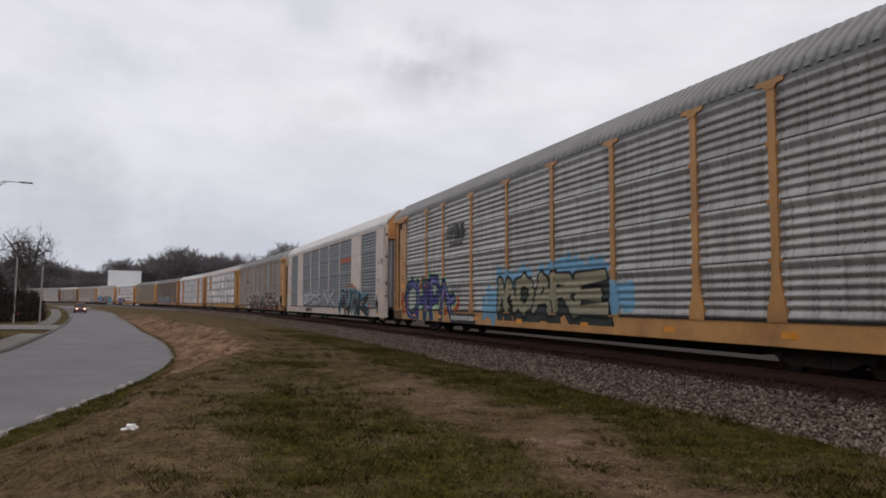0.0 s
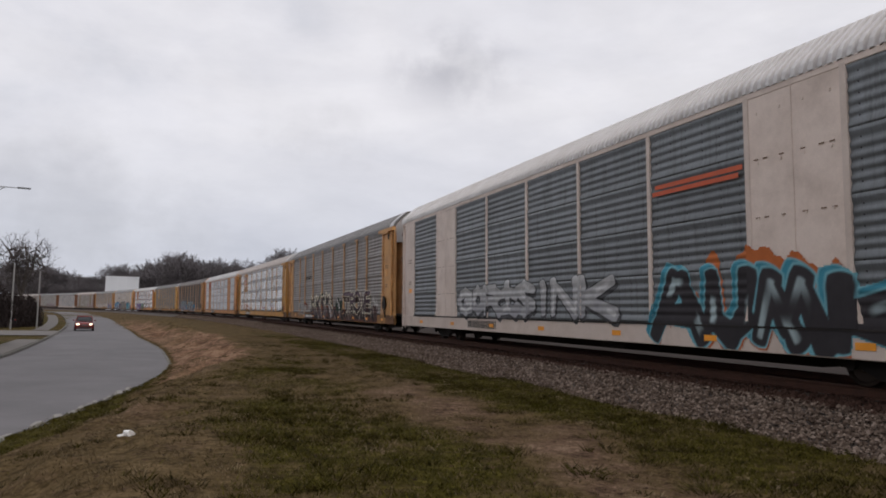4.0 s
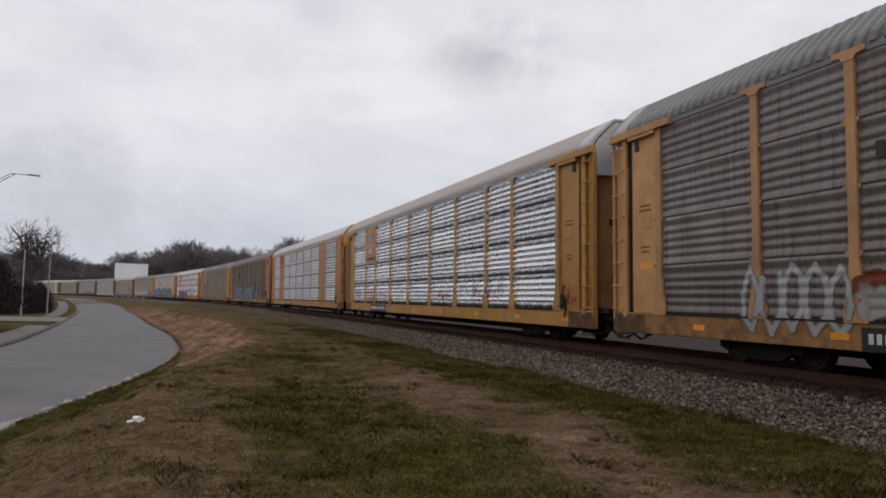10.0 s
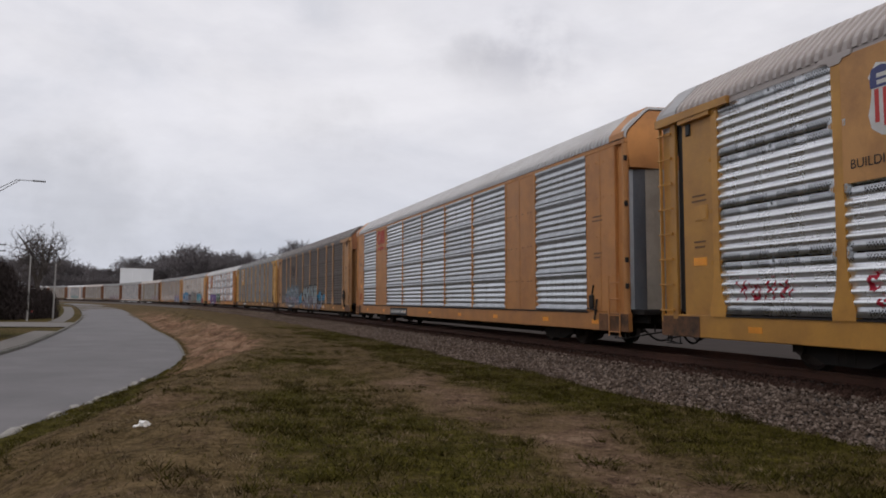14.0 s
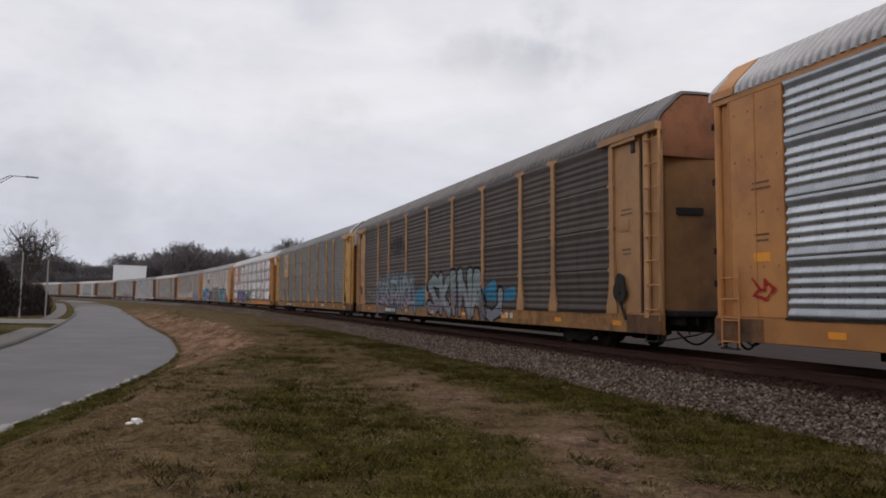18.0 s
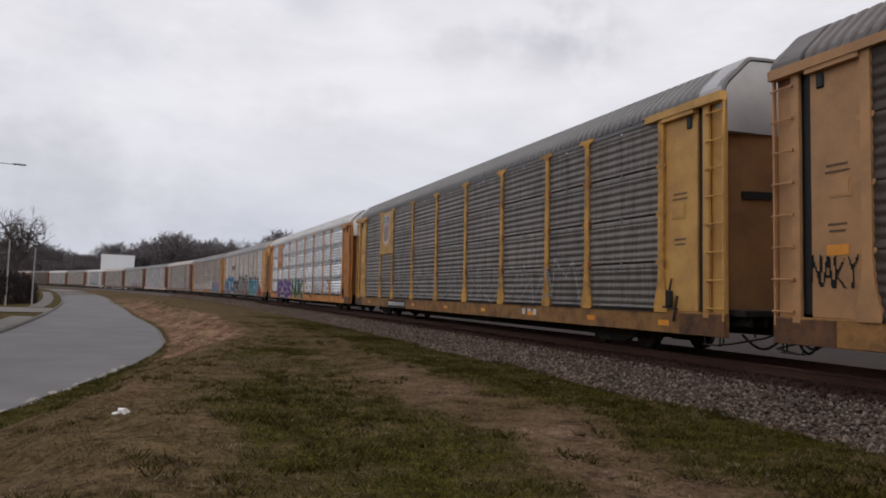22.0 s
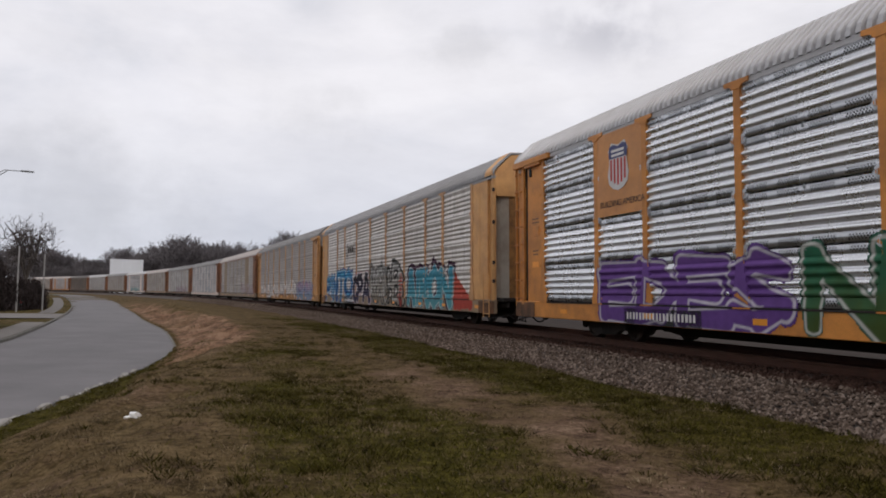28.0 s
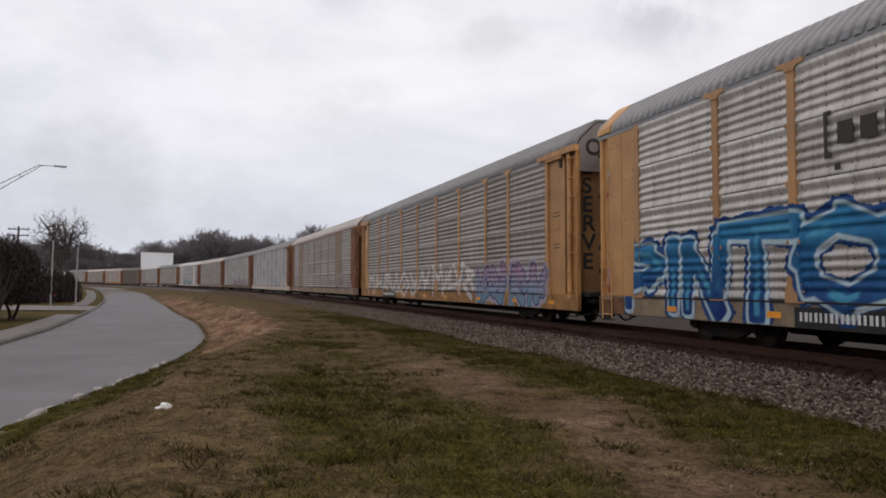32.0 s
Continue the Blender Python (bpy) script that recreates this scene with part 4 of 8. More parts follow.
def autorack(n, style, panel, post, sill, roof, end, top, label, caps=None, ends=None, form="flat"):
    """A covered car carrier. style: posts (posts with caps) or plates (smooth columns between the sheets)."""
    car = tagged(new("autorack_car"), label, "railway car", "cars of the train")
    caps, ends = caps or post, ends or style
    part("deck", shared("deck", lambda: box(-1.42, 1.42, -13.6, 13.6, 0.80, 0.88)), M_UNDER, car)
    part("center_sill", shared("center_sill", center_sill_bm), M_UNDER, car)
    for y in (-4.6, -1.5, 1.5, 4.6):
        part("crossbearer", shared("crossbearer", lambda: box(-1.4, 1.4, -0.12, 0.12, 0.50, 0.80)), M_UNDER, car, pose(0, y, 0))
    part("brake_gear", shared("brake_gear", lambda: box(-1.15, -0.5, -0.55, 0.55, 0.30, 0.62, bevel=0.06)), M_UNDER, car, pose(0, -2.2, 0))
    part("roof", shared("roof", roof_bm) if n not in (1, 3, 4, 7) else shared("roof|fine", lambda: roof_bm(0.18)), roof, car)
    for near, turn in ((True, Matrix()), (False, FLIP)):
        part("side_sill", shared("side_sill", sill_bm), sill, car, turn)
        part("deck_edge", shared("deck_edge", lambda: box(-SIDE - 0.05, -SIDE - 0.01, -12.1, 12.1, Z_DECK - 0.03, Z_DECK + 0.005)), M_UNDER, car, turn)
        part("roof_rail", shared("roof_rail", lambda: box(-SIDE - 0.045, -SIDE + 0.06, -HALF + 0.02, HALF - 0.02, Z_TOP - 0.03, 4.925, bevel=0.01)),
             roof if style == "posts" else end, car, turn)
        for a, b in zip(POSTS, POSTS[1:]):
            w, mid = b - a, (a + b) / 2
            if style == "plates" and 7.0 < abs(mid) < 9.4:
                part("plate", shared("plate|2", lambda: plain_panel_bm(2.0, Z_DECK, Z_TOP)), post, car, turn @ pose(0, mid, 0))
                continue
            for r in range(4):
                part("side_panel", shared("side_panel|%.2f%s" % (w, form), lambda: panel_bm(w - 0.02, form)), panel, car, turn @ pose(-SIDE, mid, Z_DECK + 0.01 + r * PANEL_H))
        for y in POSTS:
            if style == "plates":
                if abs(y) < 12:
                    part("post", shared("thin_post", thin_post_bm), post, car, turn @ pose(0, y, 0))
            else:
                p = part("post", shared("post", lambda: post_bm(0.17)), post, car, turn @ pose(0, y, 0))
                if abs(y) < 12:
                    part("cap", shared("cap", cap_bm), caps, p)
        for e in (1, -1):
            flip = turn if e == 1 else turn @ Matrix.Diagonal((1, -1, 1, 1))
            if ends == "posts":
                part("end_panel", shared("end_panel", lambda: add_box(box(-SIDE + 0.0, -SIDE + 0.09, 12.13, 13.10, Z_DECK, 4.82, bevel=0.01), -SIDE + 0.05, -SIDE + 0.09, 13.44, 13.82, Z_DECK - 0.05, 4.9)), end, car, flip)
                part("ladder", shared("ladder", ladder_bm), end, car, flip)
                part("corner_post", shared("corner_post", lambda: box(-SIDE - 0.045, -SIDE + 0.03, 13.29, 13.46, 0.80, 4.82, bevel=0.01)), end, car, flip)
                part("header", shared("header", header_bm), end, car, flip)
            else:
                part("end_plate", shared("end_plate", lambda: plain_panel_bm(1.33, Z_DECK, Z_TOP)), end, car, flip @ pose(0, 12.735, 0))
                part("end_recess", shared("end_recess", lambda: box(-SIDE + 0.04, -SIDE + 0.09, 13.38, 13.75, Z_DECK, 4.9)), end, car, flip)
                part("corner_tube", shared("corner_tube", tube_post_bm), end, car, flip)
                if near:
                    part("hinges", shared("hinges", catch_bm), M_UNDER, car, flip)
                part("ladder", shared("short_ladder", short_ladder_bm), end, car, flip)
            if ends == "posts":
                # black strip stands for the shade inside the open recess
                part("door_gap", shared("door_gap", lambda: box(-SIDE + 0.05, -SIDE + 0.09, 13.10, 13.30, 0.95, 4.82)), M_BLACK, car, flip)
                if near:
                    part("latch", shared("latch", lambda: box(-SIDE - 0.04, -SIDE + 0.02, 12.82, 12.96, 4.46, 4.70, bevel=0.02)), M_BLACK, car, flip)
                    part("card_holder", shared("card_holder", lambda: add_box(box(-SIDE - 0.012, -SIDE + 0.01, 12.34, 12.74, 2.72, 3.02, bevel=0.005), -SIDE - 0.02, -SIDE - 0.008, 12.38, 12.70, 2.76, 2.98)), end, car, flip)
            if near:
                part("uncoupling_lever", shared("uncoupling_lever", lever_bm), M_UNDER, car, flip)
                if n in (1, 3, 4, 6, 7) and e == -1:
                    part("hand_brake", shared("hand_brake", brake_rig_bm), M_UNDER, car, flip)
                part("step", shared("step", steps_bm), M_UNDER, car, flip)
    for e in (1, -1):
        turn = Matrix() if e == 1 else FLIP
        part("roof_hood", shared("roof_hood", hood_bm), roof if top in (M_RUSTEND, M_ORANGE) and n != 4 else top, car, turn)
        part("end_door", shared("end_door", end_wall_bm), M_ENDDOOR if n in (5, 9, 10) else M_BEIGE if n == 8 else M_DOORTAN, car, turn)
        part("end_top", shared("end_top", end_top_bm), top, car, turn)
        part("roof_collar", shared("roof_collar", end_ring_bm), roof, car, turn)
        part("coupler", shared("coupler", coupler_bm), M_UNDER, car, turn)
        part("end_platform", shared("end_platform", platform_bm), M_UNDER, car, turn)
        if n < 9 and n != 1:
            for e2 in (1, -1):
                part("sill_end", shared("sill_end", sill_end_bm), M_SOOT, car, turn @ Matrix.Diagonal((e2, 1, 1, 1)), "sooty steel sill end")
    sets = truck(car, 9.65) + truck(car, -9.65)
    CARS.append((n, car, sets))
    return car


def short_ladder_bm():
    bm = bmesh.new()
    for y in (13.15, 13.6):
        add_tube(bm, (-SIDE - 0.09, y, 0.35), (-SIDE - 0.09, y, 1.75), 0.016, 6)
    for k in range(4):
        add_tube(bm, (-SIDE - 0.09, 13.15, 0.45 + 0.38 * k), (-SIDE - 0.09, 13.6, 0.45 + 0.38 * k), 0.014, 6)
    return bm


BULGED = (0, 1, 2, 4, 5, 8, 9, 10, 11, 12, 13, 15, 16, 17, 19, 20)
SPECS = [
    ("posts", P_GREY, M_YELLOW, M_YELLOW, M_ROOF, M_YELLOW, M_ROOF, "grey corrugated autorack with yellow posts and painted graffiti"),
    ("plates", P_SLATE, M_OFFWHITE, M_OFFWHITE, M_ROOF_WHITE, M_OFFWHITE, M_ORANGE, "dirty white autorack with slate corrugated sheets"),
    ("posts", P_WARM, M_TANPOST, M_RUSTY, M_ROOF, M_APRICOT, M_ROOF_LIGHT, "weathered grey autorack with faded posts and brown graffiti"),
    ("posts", P_BRIGHT, M_GOLD, M_GOLD, M_ROOF_TAN, M_GOLD, M_ROOF_LIGHT, "bright galvanised autorack with yellow posts and shield panel"),
    ("plates", P_GALV, M_ORANGE, M_ORANGE, M_ROOF_LIGHT, M_ORANGE, M_ORANGE, "orange autorack with bright galvanised sheets"),
    ("posts", P_BROWN, M_TANPOST, M_RUSTY, M_ROOF_DARK, M_TANPOST, M_RUSTEND, "grimy dark brown autorack with yellow posts and grey graffiti"),
    ("posts", P_WEATHER, M_RUSTPOST, M_RUSTY, M_ROOF, M_CREAMGOLD, M_ROOF_LIGHT, "weathered grey autorack with rusty yellow posts and faded shield"),
    ("posts", P_BRIGHT, M_AMBER, M_AMBER, M_ROOF_LIGHT, M_AMBER, M_ROOF_WHITE, "bright galvanised autorack with purple and green graffiti"),
    ("posts", P_SILVER, M_TANPOST, M_GREYSILL, M_ROOF_MID, M_APRICOT, M_APRICOT, "grey corrugated autorack covered in blue graffiti"),
    ("posts", P_TAN, M_TANPOST, M_RUSTY, M_ROOF, M_YELLOW, M_ROOF_DARK, "weathered tan-grey autorack with pale scribbled graffiti"),
    ("plates", P_TAN, M_FARPOST, M_FARPOST, M_ROOF_TAN, M_RUSTEND, M_RUSTEND, "tan and grey autorack with faded graffiti"),
    ("posts", P_PALE, M_OFFWHITE, M_OFFWHITE, M_ROOF, M_RUSTEND, M_RUSTEND, "pale grey autorack with whitish posts"),
    ("posts", P_GREY, M_FARPOST, M_FARSILL, M_ROOF, M_RUSTEND, M_RUSTEND, "grey autorack with faded posts and graffiti"),
    ("posts", P_TAN, M_FARPOST, M_FARPOST, M_ROOF_TAN, M_RUSTEND, M_RUSTEND, "weathered tan autorack with rusty end panels"),
    ("plates", P_PALE, M_OFFWHITE, M_OFFWHITE, M_ROOF_LIGHT, M_RUSTEND, M_RUSTEND, "pale autorack with a bright roof"),
    ("posts", P_TAN, M_FARPOST, M_FARSILL, M_ROOF, M_RUSTEND, M_RUSTEND, "weathered brown-grey autorack with faded posts"),
    ("posts", P_GREY, M_FARPOST, M_FARSILL, M_ROOF_LIGHT, M_RUSTEND, M_RUSTEND, "grey autorack with a pale roof"),
    ("posts", P_BROWN, M_FARPOST, M_FARSILL, M_ROOF_DARK, M_RUSTEND, M_RUSTEND, "grimy brown autorack with a dark roof"),
    ("plates", P_PALE, M_ORANGE, M_ORANGE, M_ROOF_TAN, M_RUSTEND, M_RUSTEND, "orange and pale grey autorack with smooth columns"),
    ("posts", P_TAN, M_FARPOST, M_FARSILL, M_ROOF_TAN, M_RUSTEND, M_RUSTEND, "weathered tan autorack with faded posts"),
    ("posts", P_GREY, M_FARPOST, M_FARSILL, M_ROOF, M_RUSTEND, M_RUSTEND, "grey autorack with faded posts"),
]


def form_of(n):
    return {1: "soft", 2: "soft", 3: "perf", 5: "soft", 6: "fine", 7: "perf"}.get(n, "bulge" if n in BULGED else "flat")


for n, spec in enumerate(SPECS):
    autorack(n, *spec, ends="plates" if n == 8 else None, caps=M_ROOF_TAN if n == 3 else None, form=form_of(n))

# ---------------------------------------------------------------- paint and marks on the cars
CAR = {n: car for n, car, sets in CARS}
STYLE = {n: s[0] for n, s in enumerate(SPECS)}
FONT = {
    "A": [[(0, 0), (.42, 1), (.58, 1), (1, 0)], [(.2, .35), (.8, .35)]],
    "C": [[(1, .82), (.62, 1), (.2, .85), (0, .5), (.2, .15), (.62, 0), (1, .2)]],
    "D": [[(0, 0), (0, 1), (.6, .95), (1, .5), (.6, .05), (0, 0)]],
    "E": [[(1, 1), (0, 1), (0, 0), (1, 0)], [(0, .5), (.75, .5)]],
    "G": [[(1, .82), (.6, 1), (.2, .85), (0, .5), (.2, .15), (.62, 0), (1, .2), (1, .45), (.6, .45)]],
    "H": [[(0, 0), (.05, 1)], [(1, 0), (.95, 1)], [(0, .5), (1, .5)]],
    "I": [[(.5, 0), (.5, 1)]],
    "i": [[(.5, .05), (.5, 1)], [(.0, .62), (.5, .78), (1, .62)], [(0, 0), (.5, .12), (1, 0)]],
    "K": [[(0, 0), (0, 1)], [(.95, 1), (.05, .45), (1, 0)]],
    "N": [[(0, 0), (.05, 1), (.95, 0), (1, 1)]],
    "O": [[(.5, 1), (.1, .8), (0, .5), (.1, .2), (.5, 0), (.9, .2), (1, .5), (.9, .8), (.5, 1)]],
    "P": [[(0, 0), (0, 1), (.7, .97), (.98, .75), (.7, .5), (0, .45)]],
    "R": [[(0, 0), (0, 1), (.7, .97), (.95, .75), (.7, .52), (0, .48)], [(.45, .48), (1, 0)]],
    "S": [[(1, .85), (.5, 1), (.05, .78), (.5, .5), (.95, .25), (.5, 0), (0, .15)]],
    "T": [[(0, 1), (1, 1)], [(.5, 1), (.5, 0)]],
    "U": [[(0, 1), (.05, .3), (.5, 0), (.95, .3), (1, 1)]],
    "W": [[(0, 1), (.25, 0), (.5, .75), (.75, 0), (1, 1)]],
    "Y": [[(0, 1), (.5, .5), (1, 1)], [(.5, .5), (.4, 0)]],
    "F": [[(1, 1), (0, 1), (0, 0)], [(0, .5), (.75, .5)]],
    "V": [[(0, 1), (.5, 0), (1, 1)]],
    "B": [[(0, 0), (0, 1), (.75, .9), (.7, .6), (0, .5), (.9, .4), (.85, .08), (0, 0)]],
    "!": [[(.5, 1), (.5, .4)], [(.5, .05), (.5, .1)]],
    # shapes that are no letters
    "1": [[(0, .1), (.3, 1), (.6, .2), (1, .9)], [(.1, .5), (.9, .4)]],
    "2": [[(0, .9), (.2, .1), (.5, .8), (.55, .1), (1, .3), (.8, 1)]],
    "3": [[(.1, 0), (.2, 1), (.9, .75), (.3, .45), (1, 0)], [(.6, 1), (.95, .35)]],
    "4": [[(0, .3), (.5, 1), (1, .3), (.5, 0), (0, .3)], [(.5, .2), (.55, .7)]],
    "5": [[(0, 0), (.15, 1), (.5, .5), (.85, 1), (1, 0)]],
    "7": [[(0, 0), (.32, 1), (.58, .62)], [(.5, .52), (1, .6)], [(.55, .52), (1, 0)]],
    "8": [[(0, .55), (.3, .75)], [(.6, .2), (.95, .5)], [(.2, .1), (.5, .35)]],
    "9": [[(0, 1), (0, 0), (.3, .5), (.3, 0), (.65, .25), (1, 0), (0, 0)], [(0, .9), (1, 0)]],
    "*": [[(.5, 0), (.5, 1)], [(.1, .5), (.9, .5)]],
    "M": [[(0, 0), (.18, 1), (.48, .25), (.72, 1), (1, 0)], [(.48, .25), (.6, 0)]],
    "6": [[(0, 1), (.4, .6), (.1, .2), (.6, 0), (1, .5), (.7, 1), (.6, .4)]],
}


def side_depth(n, y, z):
    """How far out the car's side lies at a place along it and a height (arrays)."""
    zz = np.clip((z - Z_DECK - 0.01) % PANEL_H, 0, PANEL_H)
    form = FORMS[form_of(n)]
    out = SIDE + np.interp(zz, [a for a, b in form], [b for a, b in form])
    if STYLE[n] == "posts":
        for p in POSTS:
            w = 0.09 + 0.14 * np.clip((1.75 - z) / 0.8, 0, 1)
            out = np.where(np.abs(y - p) < w, SIDE + 0.061, out)
        out = np.where(np.abs(y) > 12.2, np.where(np.abs(y) > 13.3, SIDE + 0.048, SIDE + 0.002), out)
    else:
        out = np.where((np.abs(y) > 7.2) & (np.abs(y) < 9.2), SIDE + 0.052, out)
        out = np.where(np.abs(y) > 12.0, SIDE + 0.052, out)
        for p in POSTS:
            out = np.where(np.abs(y - p) < 0.07, SIDE + 0.053, out)
    return np.where(z < Z_DECK + 0.005, SIDE + 0.034, out)


def shifted(field, du, dz):
    """A field moved by whole steps, with nothing entering from outside."""
    out = np.full(field.shape, 9.0)
    a, b = field.shape
    out[max(du, 0):a + min(du, 0), max(dz, 0):b + min(dz, 0)] = field[max(-du, 0):a + min(-du, 0), max(-dz, 0):b + min(-dz, 0)]
    return out


def lay_paint(n, y0, U, Z, keep, col, lift, label):
    """Lays a field of paint on a car's side, following its ribs."""
    Y = y0 - U
    X = -(side_depth(n, Y, Z) + 0.006 + lift)
    nu, nv = U.shape
    quads = grid_faces(nu, nv)
    quads = quads[keep.ravel()[quads].all(1)]
    # strokes that stand apart become parts of their own, specks stay joined
    mark = np.arange(nu * nv)
    while True:
        low = mark[quads].min(1)
        fresh = mark.copy()
        for c in range(4):
            np.minimum.at(fresh, quads[:, c], low)
        fresh = fresh[fresh]
        if (fresh == mark).all():
            break
        mark = fresh
    roots, sizes = np.unique(mark[quads[:, 0]], return_counts=True)
    large = roots[sizes >= max(60, 0.04 * len(quads))][:12]
    place = np.stack([X, Y, Z], -1).reshape(-1, 3)
    of_quad = np.where(np.isin(mark[quads[:, 0]], large), mark[quads[:, 0]], -1)
    for root in [-1] + list(large):
        mine = quads[of_quad == root]
        if not len(mine):
            continue
        used, inv = np.unique(mine, return_inverse=True)
        me = bpy.data.meshes.new("graffiti")
        me.from_pydata(place[used].tolist(), [], inv.reshape(-1, 4).tolist())
        me.color_attributes.new("paint", "FLOAT_COLOR", "POINT").data.foreach_set("color", col.reshape(-1, 4)[used].ravel())
        me.materials.append(M_SPRAY)
        ob = new("graffiti", me)
        ob.parent = CAR[n]
        tagged(ob, label, kind="stuff" if root < 0 else "")


def spray(n, word, y0, y1, z0, z1, fill, fill2, line, halo=None, fat=0.11, edge=0.05, spread_=0.16, seed=1, slant=0.0, wild=0.08,
          shine=None, gap=0.1, label="", fade=1.0, split=None, lift=0.0, square=0.0, block=None, flames=None):
    """A painted piece on a car's side: fat strokes with an outline and a cloud of colour round them, laid on the ribs of the sheets.
    word: characters of even width, or cells (character, y left, y right, z low, z high). square: how angular the strokes end.
    block: a solid body under the letters (colour, u, z). flames: streaks rising behind them (colour, height)."""
    rnd = random.Random(seed * 97 + n)
    span, high = y0 - y1, z1 - z0
    step = 0.026
    pad = 0.55
    U, Z = np.meshgrid(np.arange(-pad, span + pad, step), np.arange(z0 - 0.2, z1 + pad, 0.0225), indexing="ij")
    U = U + 0 * Z
    wide = span / len(word)
    dist = np.full(U.shape, 9.0)
    for k, cell in enumerate(word):
        if isinstance(cell, str):
            ch, low, tallness = cell, z0, high
            a, b = k * wide + gap * wide / 2 + fat * 0.6, (k + 1) * wide - gap * wide / 2 - fat * 0.6
            hop, tall = rnd.uniform(-0.06, 0.08) * high, rnd.uniform(0.92, 1.06)
        else:
            ch, a, b, low, tallness = cell[0], y0 - cell[1] + fat * 0.9, y0 - cell[2] - fat * 0.9, cell[3], cell[4] - cell[3]
            hop, tall = 0.0, 1.0
        for stroke in FONT[ch]:
            pts = []
            for u, v in stroke:
                v2 = fat + v * (tallness - 2 * fat) * tall + hop
                pts.append((a + (b - a) * u + slant * v2 + rnd.uniform(-wild, wild) * wide, low + v2 + rnd.uniform(-wild, wild) * tallness))
            for (ua, za), (ub, zb) in zip(pts, pts[1:]):
                du, dz = ub - ua, zb - za
                t = np.clip(((U - ua) * du + (Z - za) * dz) / (du * du + dz * dz + 1e-9), 0, 1)
                taper = 0.82 + 0.36 * t
                near_ = np.hypot(U - ua - t * du, Z - za - t * dz)
                if square:
                    far = math.hypot(du, dz) + 1e-9
                    along = ((U - ua) * du + (Z - za) * dz) / far
                    across = np.abs((U - ua) * dz - (Z - za) * du) / far
                    boxy = np.maximum(across, np.maximum(-along, along - far) + 0.15 * fat)
                    near_ = near_ * (1 - square) + boxy * square
                dist = np.minimum(dist, near_ / taper)
    rough = value_noise(U * 3.0 + seed * 11, Z * 3.0, seed) * 0.5 + value_noise(U * 9.0, Z * 9.0, seed + 3) * 0.3
    outline = dist < fat + edge
    cloud = (dist < fat + edge + spread_ * (1 + 1.1 * rough)) if halo else outline
    if flames is not None:
        rise = np.clip(value_noise(U * 2.6 + seed, Z * 0.2, seed + 20) * 0.7 + value_noise(U * 6.0, Z * 0.3, seed + 21) * 0.5 + 0.35, 0, 1) * flames[1]
        blaze = np.zeros(U.shape, bool)
        for k in range(0, 24):
            drop = k * 0.0225 * 1.0
            blaze |= (shifted(dist, 0, k) < fat + edge + 0.05) & (drop < rise)
        cloud = cloud | blaze
    if block is not None:
        solid = np.full(U.shape, 9.0)
        for k in range(1, 9):
            solid = np.minimum(solid, shifted(dist, int(round(block[1] * k / 8 / step)), int(round(block[2] * k / 8 / 0.0225))))
        cloud = cloud | (solid < fat + edge * 0.8)
    keep = cloud & (Z > Z_SILL + 0.01)
    col = np.zeros(U.shape + (4,), np.float32)
    col[..., 3] = 1

    def over(colour, weight):
        col[..., :3] = col[..., :3] * (1 - weight[..., None]) + np.asarray(colour) * weight[..., None]
    h = np.clip((Z - z0) / high + 0.35 * rough, 0, 1)[..., None]
    if split is not None:
        h = smooth(split - 0.10, split + 0.10, h)
    body = np.asarray(fill) * h + np.asarray(fill2) * (1 - h)
    col[..., :3] = np.asarray(halo if halo else line)
    if flames is not None:
        over(np.asarray(flames[0]), 1.0 * blaze)
    if block is not None:
        over(line, smooth(fat + edge * 0.8 + 0.01, fat + edge * 0.8 - 0.01, solid))
        shade = np.asarray(block[0]) * (0.75 + 0.5 * np.clip(rough + 0.4, 0, 1))[..., None]
        w = smooth(fat + 0.01, fat - 0.01, solid)[..., None]
        col[..., :3] = col[..., :3] * (1 - w) + shade * w
    over(line, smooth(fat + edge + 0.015, fat + edge - 0.015, dist))
    over(body, smooth(fat + 0.015, fat - 0.015, dist))
    if shine is not None:
        over(shine, smooth(fat * 0.45, fat * 0.2, dist) * smooth(-0.1, 0.3, value_noise(U * 1.7, Z * 1.7, seed + 8)))
    col[..., :3] *= 0.78
    if fade < 1:
        keep &= (value_noise(U * 14, Z * 14, seed + 5) * 0.5 + 0.5 < fade)
    lay_paint(n, y0, U, Z, keep, col, lift, label)


